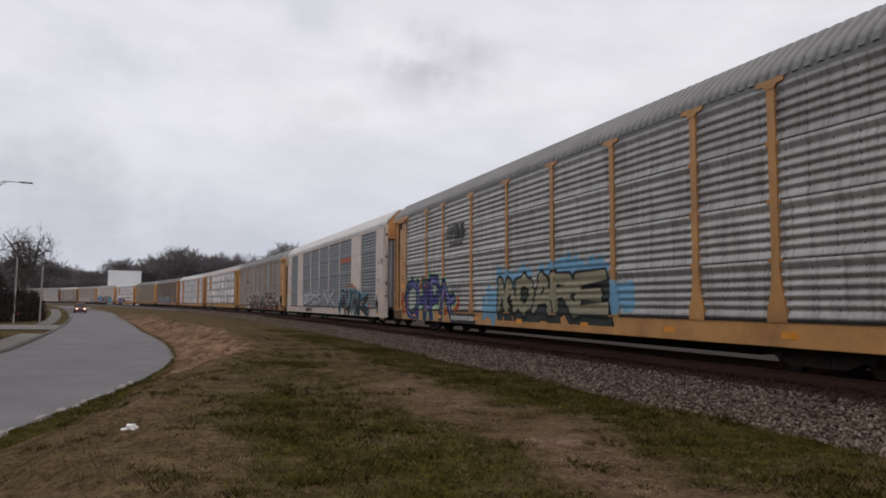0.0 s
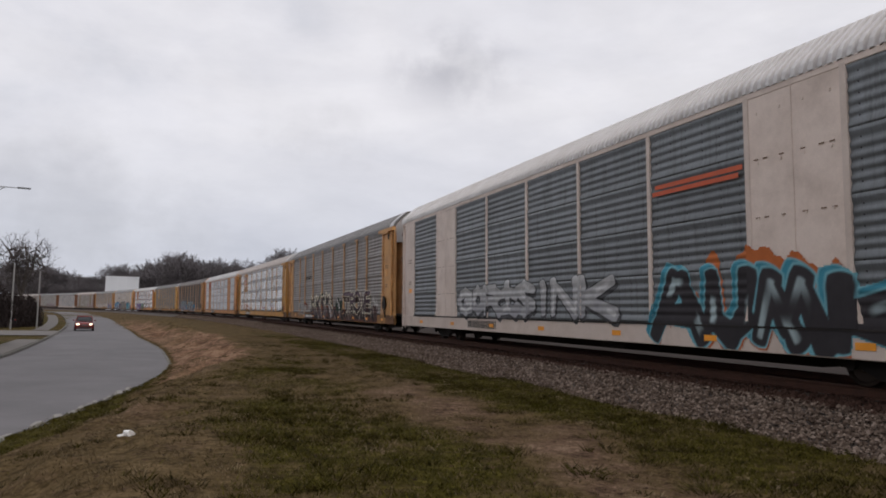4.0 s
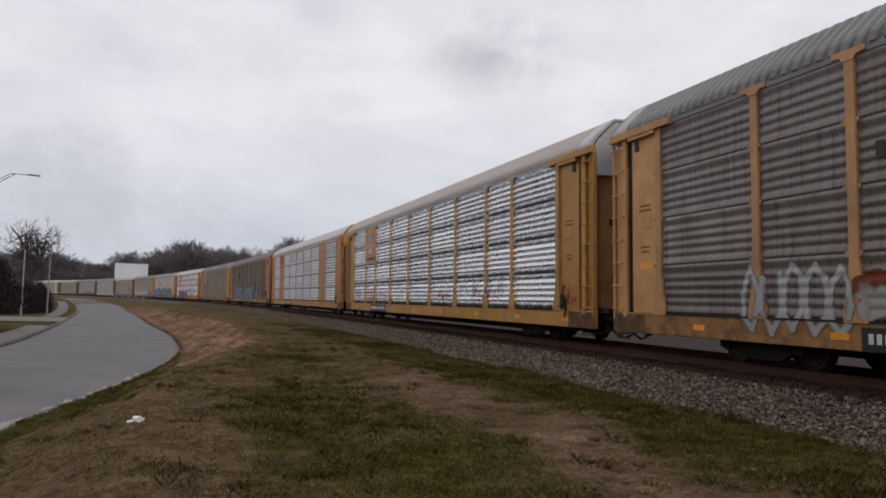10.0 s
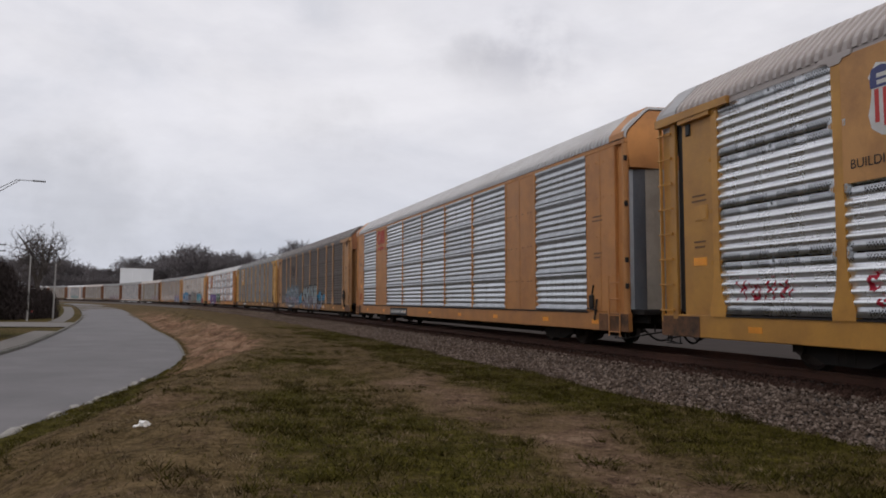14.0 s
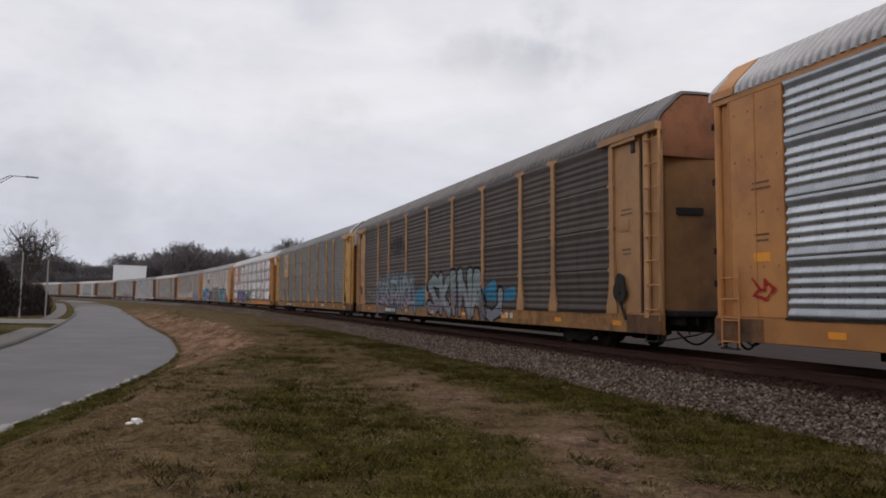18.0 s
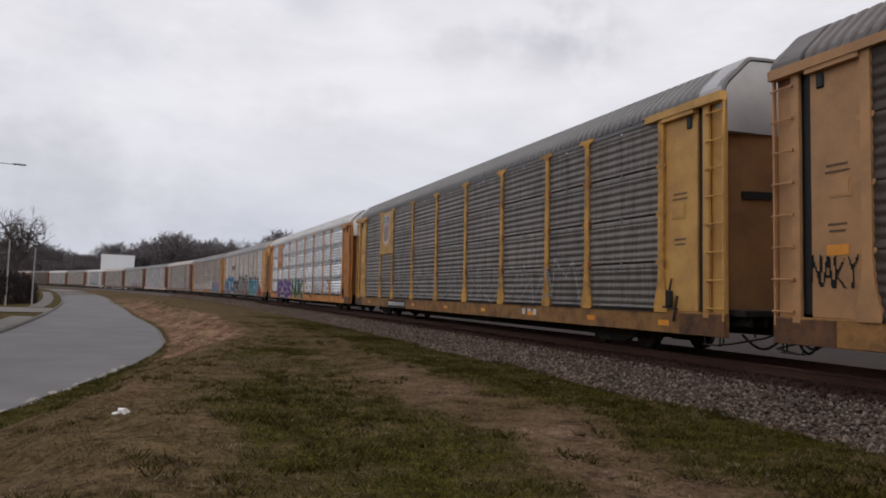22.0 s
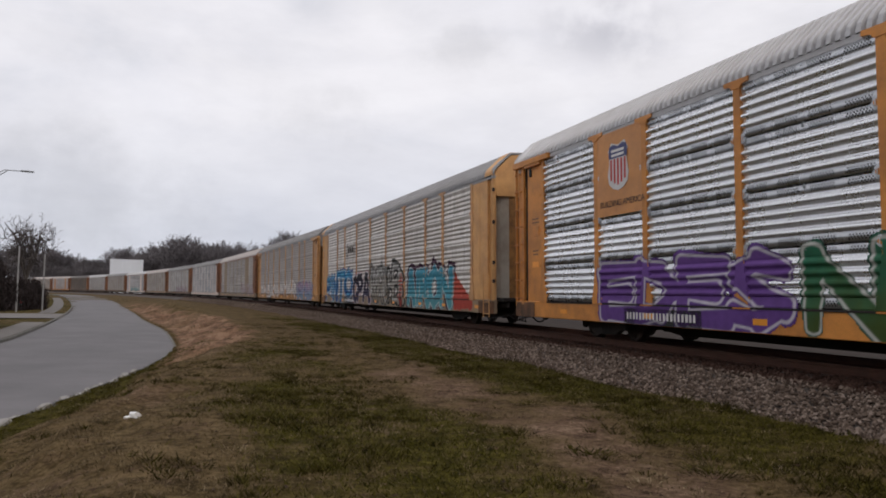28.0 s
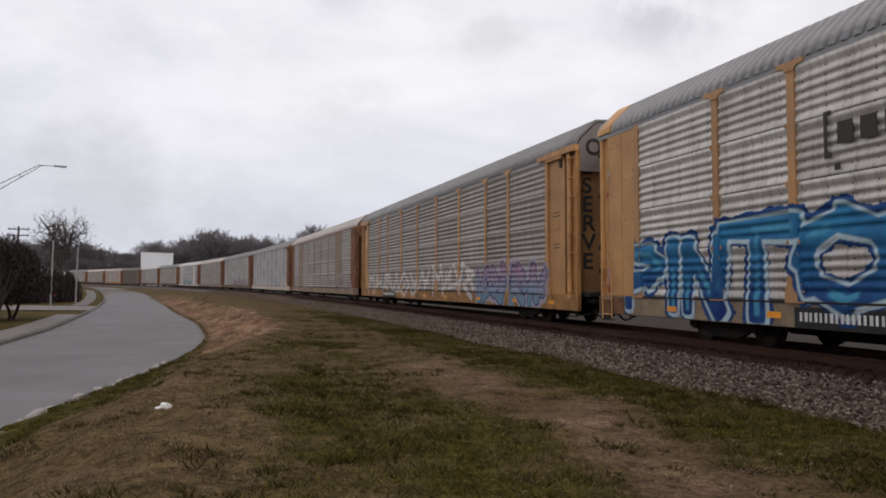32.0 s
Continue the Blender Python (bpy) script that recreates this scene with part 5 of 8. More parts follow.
def jagged(n, y0, y1, apexes, seed, label):
    """A wild piece of pointed blades: cream upper edges, plum bodies with pale streaks, dark brown ground below."""
    rnd = random.Random(seed)
    U, Z = np.meshgrid(np.arange(-0.3, y0 - y1 + 0.3, 0.026), np.arange(0.5, 2.75, 0.0225), indexing="ij")
    span = y0 - y1
    rough = value_noise(U * 2.6, Z * 2.6, seed) * 0.6 + value_noise(U * 9, Z * 9, seed + 1) * 0.3
    col = np.ones(U.shape + (4,), np.float32)

    def over(colour, weight):
        col[..., :3] = col[..., :3] * (1 - weight[..., None]) + np.asarray(colour) * weight[..., None]
    ground = (U > 0.1) & (U < span) & (Z < 1.25 + 0.3 * rough)
    keep = ground.copy()
    col[..., :3] = (0.085, 0.042, 0.036)
    over((0.34, 0.29, 0.27), smooth(0.34, 0.5, value_noise((U + Z * 0.5) * 5.0, (U - Z) * 0.9 + 7, seed + 9)))
    streak = value_noise((U + Z) * 4.5 + seed, (U - Z) * 0.8, seed + 2)
    over((0.014, 0.011, 0.012), smooth(0.0, 0.25, streak))
    over((0.14, 0.055, 0.040), smooth(0.30, 0.5, value_noise(U * 1.9, Z * 4.0, seed + 4)))
    for ya, za, lean, size in apexes:
        ua = y0 - ya
        green = np.hypot((U - ua - 0.35) / 1.1, Z - za + 0.42) + 0.22 * rough
        mist = (green < 0.42) & (Z < za - 0.22) & (U > 0) & (U < span)
        over((0.016, 0.036, 0.022), (mist & ~keep) * 1.0)
        keep |= mist
    for ya, za, lean, size in apexes[::-1]:
        ua = y0 - ya
        legs = [(-0.10 * size, 0.86, 0.05, 0.20), (lean * size, 0.70, 0.06, 0.40)]
        if size > 0.8:
            legs.append((lean * size * 0.55 + 0.25, za - 0.10, None, None))
        for du, foot, w0, w1 in legs:
            if w0 is None:          # an arm that rises again to a second point
                au, az, bu, bz, w0, w1 = ua + lean * size * 0.32, za - 0.52, ua + du, za - 0.06, 0.26, 0.05
            else:
                au, az, bu, bz, w1 = ua, za, ua + du, foot, w1 * size
            eu, ez = bu - au, bz - az
            far = np.hypot(eu, ez)
            t = ((U - au) * eu + (Z - az) * ez) / far ** 2
            side = ((U - au) * -ez + (Z - az) * eu) / far
            half = w0 + (w1 - w0) * np.clip(t, 0, 1) + 0.03 * rough
            inside = (t > -0.03) & (t < 1.0)
            dist = np.abs(side) - half
            keep |= inside & (dist < 0.035)
            over((0.010, 0.008, 0.010), inside * smooth(0.06, 0.03, dist))
            shade = np.clip(side / (half + 1e-3) * 0.5 + 0.5, 0, 1)[..., None]
            body = np.asarray((0.050, 0.028, 0.032)) * (1 - shade) + np.asarray((0.20, 0.155, 0.16)) * shade
            w = inside * smooth(0.012, -0.012, dist)
            col[..., :3] = col[..., :3] * (1 - w[..., None]) + body * w[..., None]
            over((0.50, 0.46, 0.44), w * smooth(0.22, 0.45, value_noise(side * 7 + ua, t * 1.7 + ua, seed + 6)))
            upper = side if eu >= 0 else -side
            if bz > az:
                upper = side
            cream = inside * (dist < 0) * smooth(half - 0.16, half - 0.12, upper) * smooth(0.9, 0.55, t)
            over((0.78, 0.71, 0.54), cream)
        tip = (np.hypot(U - ua, (Z - za + 0.05) * 0.7) < 0.10) & (Z < za + 0.02)
        over((0.80, 0.74, 0.58), tip * 1.0)
    col[..., :3] *= 0.8
    lay_paint(n, y0, U, Z, keep, col, 0.0, label)



BLK, WHT = (0.015, 0.014, 0.016), (0.62, 0.60, 0.58)
spray(0, "8", 12.9, 11.6, 0.5, 1.7, (0.50, 0.07, 0.03), (0.46, 0.10, 0.03), (0.48, 0.07, 0.03), None, fat=0.24, edge=0.02, seed=91, lift=-0.003)
spray(0, "8", 7.7, 5.3, 0.62, 1.75, (0.52, 0.075, 0.03), (0.50, 0.12, 0.03), (0.48, 0.07, 0.03), None, fat=0.27, edge=0.02, seed=92, lift=-0.003)
spray(0, "4", 10.1, 9.1, 1.7, 2.2, (0.52, 0.075, 0.03), (0.50, 0.12, 0.03), (0.48, 0.07, 0.03), None, fat=0.14, edge=0.02, seed=93, lift=-0.003)
spray(0, [("C", 11.95, 10.35, 0.42, 2.15), ("H", 10.40, 9.25, 0.42, 2.05), ("A", 9.40, 8.40, 0.42, 1.98), ("P", 8.65, 7.45, 0.42, 2.18), ("7", 7.55, 5.95, 0.42, 1.95)], 11.95, 5.95, 0.42, 2.18,
      (0.11, 0.10, 0.30), (0.06, 0.055, 0.20), (0.008, 0.008, 0.03), (0.48, 0.66, 0.42), fat=0.12, edge=0.055, spread_=0.10, seed=3, wild=0.0, shine=(0.36, 0.34, 0.60), square=0.35, block=((0.04, 0.22, 0.17), -0.16, 0.10),
      label="purple outlined graffiti with pale green halo")
spray(0, "62", 6.3, 5.4, 1.45, 1.85, (0.12, 0.12, 0.12), (0.12, 0.12, 0.12), (0.14, 0.14, 0.14), None, fat=0.02, edge=0.012, seed=94, fade=0.85, label="small grey scrawl")
spray(0, [("M", 2.25, 0.75, 0.90, 1.88), ("O", 0.85, -0.35, 0.90, 1.92), ("A", -0.30, -1.45, 0.90, 1.95), ("R", -1.40, -2.70, 0.90, 1.98), ("E", -2.65, -4.10, 0.90, 1.92)], 2.35, -4.45, 0.85, 1.95,
      (0.44, 0.40, 0.27), (0.34, 0.32, 0.22), BLK, None, fat=0.135, edge=0.075, seed=4, wild=0.06, square=0.45, block=((0.055, 0.068, 0.062), 0.12, -0.42), flames=((0.22, 0.46, 0.66), 0.5), label="tan bubble graffiti with sky-blue flames")
spray(0, "812", 3.4, 2.2, 0.5, 1.6, (0.24, 0.48, 0.68), (0.22, 0.45, 0.64), (0.24, 0.48, 0.68), None, fat=0.13, edge=0.02, seed=41, wild=0.1, lift=-0.003, label="sky-blue sprayed streaks")
spray(0, "12", -4.2, -5.1, 0.9, 1.7, (0.24, 0.48, 0.68), (0.22, 0.45, 0.64), (0.24, 0.48, 0.68), None, fat=0.13, edge=0.02, seed=42, wild=0.1, lift=-0.003, label="sky-blue sprayed streaks")
spray(1, [("G", 7.0, 5.6, 0.95, 1.9), ("O", 5.6, 4.6, 0.98, 1.95), ("R", 4.65, 3.25, 0.92, 1.95), ("i", 3.5, 2.1, 0.95, 2.05), ("S", 2.3, 0.95, 0.95, 2.0), ("I", 0.9, 0.1, 0.95, 1.95), ("N", 0.1, -1.4, 0.95, 2.0), ("K", -1.4, -3.1, 0.92, 2.0)], 7.0, -3.1, 0.92, 2.0,
      (0.60, 0.60, 0.60), (0.36, 0.36, 0.38), BLK, None, fat=0.155, edge=0.035, seed=5, wild=0.0, square=0.25, shine=(0.70, 0.70, 0.70), block=((0.10, 0.10, 0.105), 0.08, -0.10), label="white outlined graffiti")
spray(1, [("A", -4.3, -6.1, 0.50, 1.95), ("U", -6.0, -7.3, 0.50, 1.95), ("M", -7.2, -8.9, 0.50, 1.85), ("K", -8.8, -10.8, 0.48, 1.70)], -4.3, -10.8, 0.48, 1.95,
      (0.05, 0.045, 0.05), (0.04, 0.036, 0.04), (0.22, 0.52, 0.60), None, fat=0.22, edge=0.035, seed=6, wild=0.03, square=0.5, shine=(0.45, 0.56, 0.58), block=((0.06, 0.30, 0.40), -0.12, 0.08), flames=((0.60, 0.17, 0.05), 0.28), label="black graffiti edged in cyan with red flames")
spray(2, "8", 2.2, 0.8, 1.6, 2.2, (0.03, 0.065, 0.04), (0.03, 0.065, 0.04), (0.03, 0.06, 0.04), None, fat=0.2, edge=0.02, seed=95, lift=-0.003)
jagged(2, 5.2, -11.2, [(4.95, 2.1, 1.3, 0.9), (3.7, 2.0, 0.7, 0.6), (3.32, 2.1, 1.5, 1.0), (1.88, 2.25, 1.5, 1.1), (0.36, 2.25, 1.5, 1.15), (-0.8, 1.98, 1.1, 0.85)], 9, "plum and brown jagged graffiti with cream peaks")
spray(2, "8", -2.2, -4.0, 0.9, 1.9, (0.016, 0.036, 0.022), (0.016, 0.036, 0.022), (0.016, 0.036, 0.022), None, fat=0.28, edge=0.02, seed=295, lift=0.002, label="dark green sprayed cloud")
spray(2, [("T", -4.35, -5.85, 0.98, 2.15), ("R", -5.75, -6.85, 0.98, 2.05), ("O", -6.75, -8.10, 0.92, 2.18), ("V", -8.05, -9.10, 0.95, 2.12), ("E", -9.05, -10.0, 0.98, 2.10)], -4.35, -10.0, 0.95, 2.15,
      (0.14, 0.095, 0.12), (0.05, 0.030, 0.036), (0.85, 0.78, 0.62), None, fat=0.12, edge=0.05, seed=296, wild=0.03, square=0.6, lift=0.005, block=((0.045, 0.022, 0.020), 0.10, -0.36), label="plum block graffiti edged in cream")
for k, (ys, zs, size) in enumerate(((-2.78, 1.62, 0.26), (-3.1, 1.42, 0.16), (-3.3, 1.22, 0.2), (-10.45, 1.62, 0.24), (-10.75, 1.45, 0.17), (-11.05, 1.38, 0.26))):
    spray(2, "*", ys + size, ys - size, zs - size, zs + size, WHT, WHT, WHT, None, fat=0.05, edge=0.015, seed=300 + k, wild=0.0, lift=0.008, label="small white star")
spray(2, "8", 3.6, -1.5, 1.0, 1.7, (0.36, 0.12, 0.06), (0.30, 0.09, 0.05), (0.3, 0.09, 0.05), None, fat=0.1, edge=0.02, seed=96, lift=-0.002)
spray(2, "*", 5.65, 5.05, 1.05, 1.75, WHT, WHT, WHT, None, fat=0.045, edge=0.02, seed=97, wild=0.0, lift=0.003, label="small white star")
spray(2, "OUOOO", 9.6, 7.25, 0.66, 1.75, (0.56, 0.55, 0.53), (0.42, 0.41, 0.40), (0.13, 0.12, 0.12), None, fat=0.055, edge=0.03, seed=10, gap=0.0, wild=0.06, label="white bubble graffiti")
spray(2, "8", 7.35, 6.2, 0.75, 1.75, (0.24, 0.06, 0.03), (0.40, 0.38, 0.36), (0.2, 0.06, 0.03), None, fat=0.2, edge=0.03, seed=98, lift=-0.002, split=0.5)
spray(3, "5216", 11.6, 10.2, 1.15, 1.5, (0.50, 0.025, 0.05), (0.45, 0.025, 0.05), (0.45, 0.025, 0.05), None, fat=0.022, edge=0.01, seed=110, wild=0.1, gap=0.25, label="thin red scribble", fade=0.72)
spray(3, "2N516", 8.85, 7.3, 1.25, 1.6, (0.50, 0.025, 0.05), (0.45, 0.025, 0.05), (0.45, 0.025, 0.05), None, fat=0.022, edge=0.01, seed=111, wild=0.1, gap=0.25, label="thin red scribble", fade=0.72)
spray(3, "5256", 8.7, 7.5, 1, 1.22, (0.50, 0.025, 0.05), (0.45, 0.025, 0.05), (0.45, 0.025, 0.05), None, fat=0.022, edge=0.01, seed=112, wild=0.1, gap=0.25, label="thin red scribble", fade=0.72)
spray(3, "UN165", 6.7, 4.7, 1.1, 1.48, (0.50, 0.025, 0.05), (0.45, 0.025, 0.05), (0.45, 0.025, 0.05), None, fat=0.022, edge=0.01, seed=113, wild=0.1, gap=0.25, label="thin red scribble", fade=0.72)
spray(3, "S126", -1.9, -3.8, 1.1, 1.5, (0.50, 0.025, 0.05), (0.45, 0.025, 0.05), (0.45, 0.025, 0.05), None, fat=0.022, edge=0.01, seed=114, wild=0.1, gap=0.25, label="thin red scribble", fade=0.72)
spray(3, "5N12", -6, -8.2, 1.1, 1.5, (0.50, 0.025, 0.05), (0.45, 0.025, 0.05), (0.45, 0.025, 0.05), None, fat=0.022, edge=0.01, seed=115, wild=0.1, gap=0.25, label="thin red scribble", fade=0.72)
spray(3, "62", -12.35, -13.05, 0.98, 1.55, (0.50, 0.025, 0.05), (0.45, 0.025, 0.05), (0.45, 0.025, 0.05), None, fat=0.022, edge=0.01, seed=116, wild=0.1, gap=0.25, label="thin red scribble", fade=0.72)
spray(3, "FUCK", 3.75, 2.35, 1.12, 1.72, (0.95, 0.96, 0.97), (0.95, 0.96, 0.97), (0.9, 0.91, 0.93), None, fat=0.04, edge=0.015, seed=12, wild=0.05, gap=0.3, label="thin white scrawl", fade=0.97)
spray(3, "THE", 2.15, 1.2, 1.42, 1.85, (0.95, 0.96, 0.97), (0.95, 0.96, 0.97), (0.9, 0.91, 0.93), None, fat=0.035, edge=0.012, seed=120, wild=0.05, gap=0.3, label="thin white scrawl", fade=0.97)
spray(3, "5162", -4.6, -8.9, 1.2, 1.8, (0.6, 0.62, 0.64), (0.6, 0.62, 0.64), (0.55, 0.56, 0.58), None, fat=0.03, edge=0.012, seed=121, wild=0.1, gap=0.4, label="thin white scrawl", fade=0.8)
spray(4, "6", 12.9, 12.3, 1.2, 1.6, (0.5, 0.03, 0.03), (0.5, 0.03, 0.03), (0.5, 0.03, 0.03), None, fat=0.03, edge=0.01, seed=13)
spray(5, "A3NRW3A", 9.15, 3.1, 0.70, 2.15, (0.27, 0.345, 0.37), (0.33, 0.27, 0.33), (0.022, 0.02, 0.03), (0.20, 0.27, 0.31), fat=0.10, edge=0.045, spread_=0.10, seed=14, wild=0.13, gap=-0.5, square=0.7, split=0.5, shine=(0.40, 0.42, 0.46), label="lilac and pale blue tangled graffiti")
spray(5, "5126", 11.4, 9.2, 0.98, 1.6, (0.4, 0.39, 0.38), (0.4, 0.39, 0.38), (0.36, 0.35, 0.34), None, fat=0.025, edge=0.012, seed=170, wild=0.1, gap=0.2, label="faded white scrawl", fade=0.7)
spray(5, "8", -4.2, -6.9, 0.9, 1.8, (0.05, 0.28, 0.46), (0.06, 0.24, 0.40), (0.05, 0.26, 0.44), None, fat=0.17, edge=0.02, seed=99, lift=-0.003, fade=0.9, label="bright blue sprayed patches")
spray(5, [("S", 1.25, -0.15, 0.50, 2.10), ("K", -0.10, -1.35, 0.52, 2.10), ("I", -1.2, -2.15, 0.52, 2.2), ("N", -2.1, -3.4, 0.52, 2.2), ("A", -3.3, -4.55, 0.5, 2.15)], 1.25, -4.55, 0.50, 2.2,
      (0.31, 0.37, 0.375), (0.285, 0.26, 0.30), (0.012, 0.011, 0.014), (0.012, 0.011, 0.014), fat=0.20, edge=0.06, spread_=0.03, seed=15, wild=0.03, slant=-0.05, square=0.35, shine=(0.40, 0.46, 0.48), split=0.45, label="silver graffiti outlined in black")
spray(5, "U", -4.2, -6.0, 0.5, 1.5, (0.36, 0.38, 0.42), (0.30, 0.29, 0.34), (0.012, 0.011, 0.014), (0.012, 0.011, 0.014), fat=0.16, edge=0.06, spread_=0.04, seed=100, wild=0.02, slant=-0.12, label="silver graffiti outlined in black")
spray(5, "25", 3.1, 1.5, 0.75, 1.6, (0.09, 0.30, 0.44), (0.10, 0.24, 0.36), (0.08, 0.26, 0.40), None, fat=0.16, edge=0.02, seed=16)
for k, (a, b, w) in enumerate(((7.0, 4.6, "C6"), (4.2, -1.2, "SOU2"), (-1.7, -4.2, "66"), (-4.9, -8.8, "625"))):
    spray(6, w, a, b, 0.95, 2.0, (0.40, 0.39, 0.38), (0.34, 0.33, 0.32), (0.36, 0.35, 0.34), None, fat=0.03, edge=0.02, seed=17 + k, wild=0.08, gap=0.0, label="faded chalky scrawl", fade=0.85)
spray(7, [("E", 9.05, 7.45, 0.50, 1.80), ("D", 7.60, 6.05, 0.52, 1.80), ("E", 6.15, 4.60, 0.52, 1.80), ("S", 4.70, 3.20, 0.50, 1.82)], 9.05, 3.2, 0.50, 1.82,
      (0.19, 0.085, 0.33), (0.14, 0.06, 0.26), (0.64, 0.60, 0.66), (0.13, 0.055, 0.25), fat=0.165, edge=0.05, spread_=0.055, seed=19, wild=0.03, square=0.2, label="purple graffiti edged in white")
spray(7, [("N", 2.95, 1.35, 0.50, 1.88), ("U", 1.45, 0.40, 0.52, 1.85), ("K", 0.45, -1.15, 0.50, 1.90)], 2.95, -1.15, 0.50, 1.9,
      (0.022, 0.17, 0.10), (0.06, 0.10, 0.02), (0.60, 0.60, 0.55), (0.02, 0.10, 0.06), fat=0.155, edge=0.05, spread_=0.045, seed=20, wild=0.03, square=0.35, label="dark green graffiti edged in white")
spray(7, "16253", -1.6, -9.5, 0.75, 1.85, (0.30, 0.22, 0.13), (0.35, 0.12, 0.07), (0.42, 0.40, 0.34), None, fat=0.06, edge=0.03, seed=21, wild=0.2, fade=0.55, label="patchy red and green paint")
spray(8, [("P", 12.65, 11.0, 0.52, 2.08), ("I", 11.05, 10.25, 0.52, 2.15), ("N", 10.35, 8.95, 0.52, 2.12), ("T", 9.15, 7.05, 0.52, 2.36), ("O", 7.2, 5.15, 0.75, 2.38)], 12.65, 5.15, 0.52, 2.38,
      (0.035, 0.24, 0.46), (0.012, 0.035, 0.20), (0.56, 0.72, 0.78), (0.015, 0.07, 0.24), fat=0.19, edge=0.055, spread_=0.09, seed=22, wild=0.02, square=0.6, block=((0.42, 0.06, 0.06), 0.06, -0.05), shine=(0.08, 0.36, 0.56), label="blue lettered graffiti edged in pale blue and red")
spray(8, [("C", 5.15, 4.0, 0.52, 2.05), ("P", 4.1, 2.85, 0.52, 2.1), ("A", 2.95, 1.35, 0.52, 2.12)], 5.15, 1.35, 0.52, 2.12,
      (0.02, 0.018, 0.028), (0.035, 0.025, 0.075), (0.68, 0.64, 0.66), (0.38, 0.05, 0.06), fat=0.19, edge=0.07, spread_=0.035, seed=23, wild=0.02, square=0.4, lift=0.004, label="black lettered graffiti edged in white")
spray(8, "36R4", 1.35, -1.75, 0.60, 2.25, (0.36, 0.35, 0.335), (0.30, 0.25, 0.185), (0.03, 0.028, 0.027), (0.27, 0.26, 0.245), fat=0.115, edge=0.055, spread_=0.14, seed=24, wild=0.10, gap=-0.25, shine=(0.55, 0.54, 0.52), label="chrome grey graffiti outlined in black")
spray(8, "HE3", -1.9, -4.2, 0.60, 2.2, (0.40, 0.39, 0.37), (0.32, 0.28, 0.22), (0.02, 0.019, 0.018), (0.05, 0.047, 0.044), fat=0.13, edge=0.045, spread_=0.10, seed=28, wild=0.07, gap=-0.2, square=0.7, shine=(0.58, 0.57, 0.55), label="pale grey block graffiti on black")
spray(8, [("A", -4.8, -5.95, 0.52, 2.1), ("I", -5.85, -6.6, 0.52, 2.05), ("R", -6.5, -7.65, 0.52, 2.12), ("O", -7.55, -8.95, 0.52, 2.15), ("N", -8.85, -10.2, 0.52, 2.1)], -4.8, -10.2, 0.52, 2.15,
      (0.04, 0.27, 0.40), (0.12, 0.38, 0.42), (0.62, 0.72, 0.72), (0.06, 0.02, 0.045), fat=0.19, edge=0.035, spread_=0.13, seed=25, wild=0.02, square=0.55, shine=(0.08, 0.36, 0.48), block=((0.02, 0.12, 0.16), 0.08, -0.06), label="turquoise lettered graffiti with dark cloud")
spray(8, "6", -3.5, -4.2, 0.5, 1.8, (0.55, 0.08, 0.05), (0.5, 0.07, 0.05), (0.5, 0.07, 0.05), None, fat=0.2, edge=0.02, seed=26)
spray(8, "9", -10.3, -12.1, 0.5, 1.9, (0.55, 0.10, 0.06), (0.5, 0.07, 0.05), (0.55, 0.2, 0.12), None, fat=0.16, edge=0.03, seed=27, wild=0.02)
spray(9, "5132461523", 12.0, -6.0, 0.70, 1.75, (0.85, 0.80, 0.76), (0.7, 0.62, 0.58), (0.72, 0.66, 0.62), None, fat=0.085, edge=0.03, seed=28, wild=0.2, label="pale scribbled graffiti")
spray(9, "2631", -6.3, -12.0, 0.52, 1.85, (0.50, 0.30, 0.42), (0.16, 0.36, 0.48), (0.08, 0.08, 0.2), (0.5, 0.45, 0.5), fat=0.15, edge=0.05, spread_=0.12, seed=29, label="pink and blue graffiti")
spray(10, "3142", -4.0, -12.5, 0.6, 2.0, (0.5, 0.42, 0.42), (0.4, 0.3, 0.32), (0.3, 0.22, 0.22), None, fat=0.13, edge=0.05, seed=30, label="faded pink graffiti")
spray(11, "52", -2.0, -9.0, 0.7, 1.7, (0.5, 0.52, 0.54), (0.45, 0.47, 0.5), (0.35, 0.36, 0.4), None, fat=0.12, edge=0.04, seed=31, label="faded white graffiti")
spray(12, "41326", 2.0, -11.0, 0.6, 1.9, (0.5, 0.36, 0.38), (0.32, 0.26, 0.3), (0.2, 0.15, 0.18), None, fat=0.14, edge=0.05, seed=32, label="faded red graffiti")
spray(14, "6241", 6.0, -6.0, 0.6, 1.8, (0.25, 0.45, 0.42), (0.2, 0.4, 0.4), (0.3, 0.4, 0.4), None, fat=0.14, edge=0.04, seed=33, label="faded turquoise graffiti")
spray(16, "351", 4.0, -8.0, 0.6, 1.8, (0.5, 0.48, 0.46), (0.4, 0.38, 0.38), (0.3, 0.28, 0.28), None, fat=0.14, edge=0.04, seed=34, label="faded white graffiti")


def decal(n, name, rects, mat, at, outward=0.0, label=""):
    """Flat painted bars on a car's side; rects are (y0, y1, z0, z1) seen from the line's inner side, left first."""
    bm = bmesh.new()
    for y0, y1, z0, z1 in rects:
        add_box(bm, -0.004, 0.0, y1, y0, z0, z1)
    return part(name, bm, mat, CAR[n], pose(-(SIDE + outward), at[0], at[1]), label)


def prism_decal(n, name, outlines, mat, at, outward, label=""):
    bm = bmesh.new()
    for out in outlines:
        add_prism(bm, [(-u, v) for u, v in out], 0, -0.004, 0.0)
    return part(name, bm, mat, CAR[n], pose(-(SIDE + outward), at[0], at[1]), label)


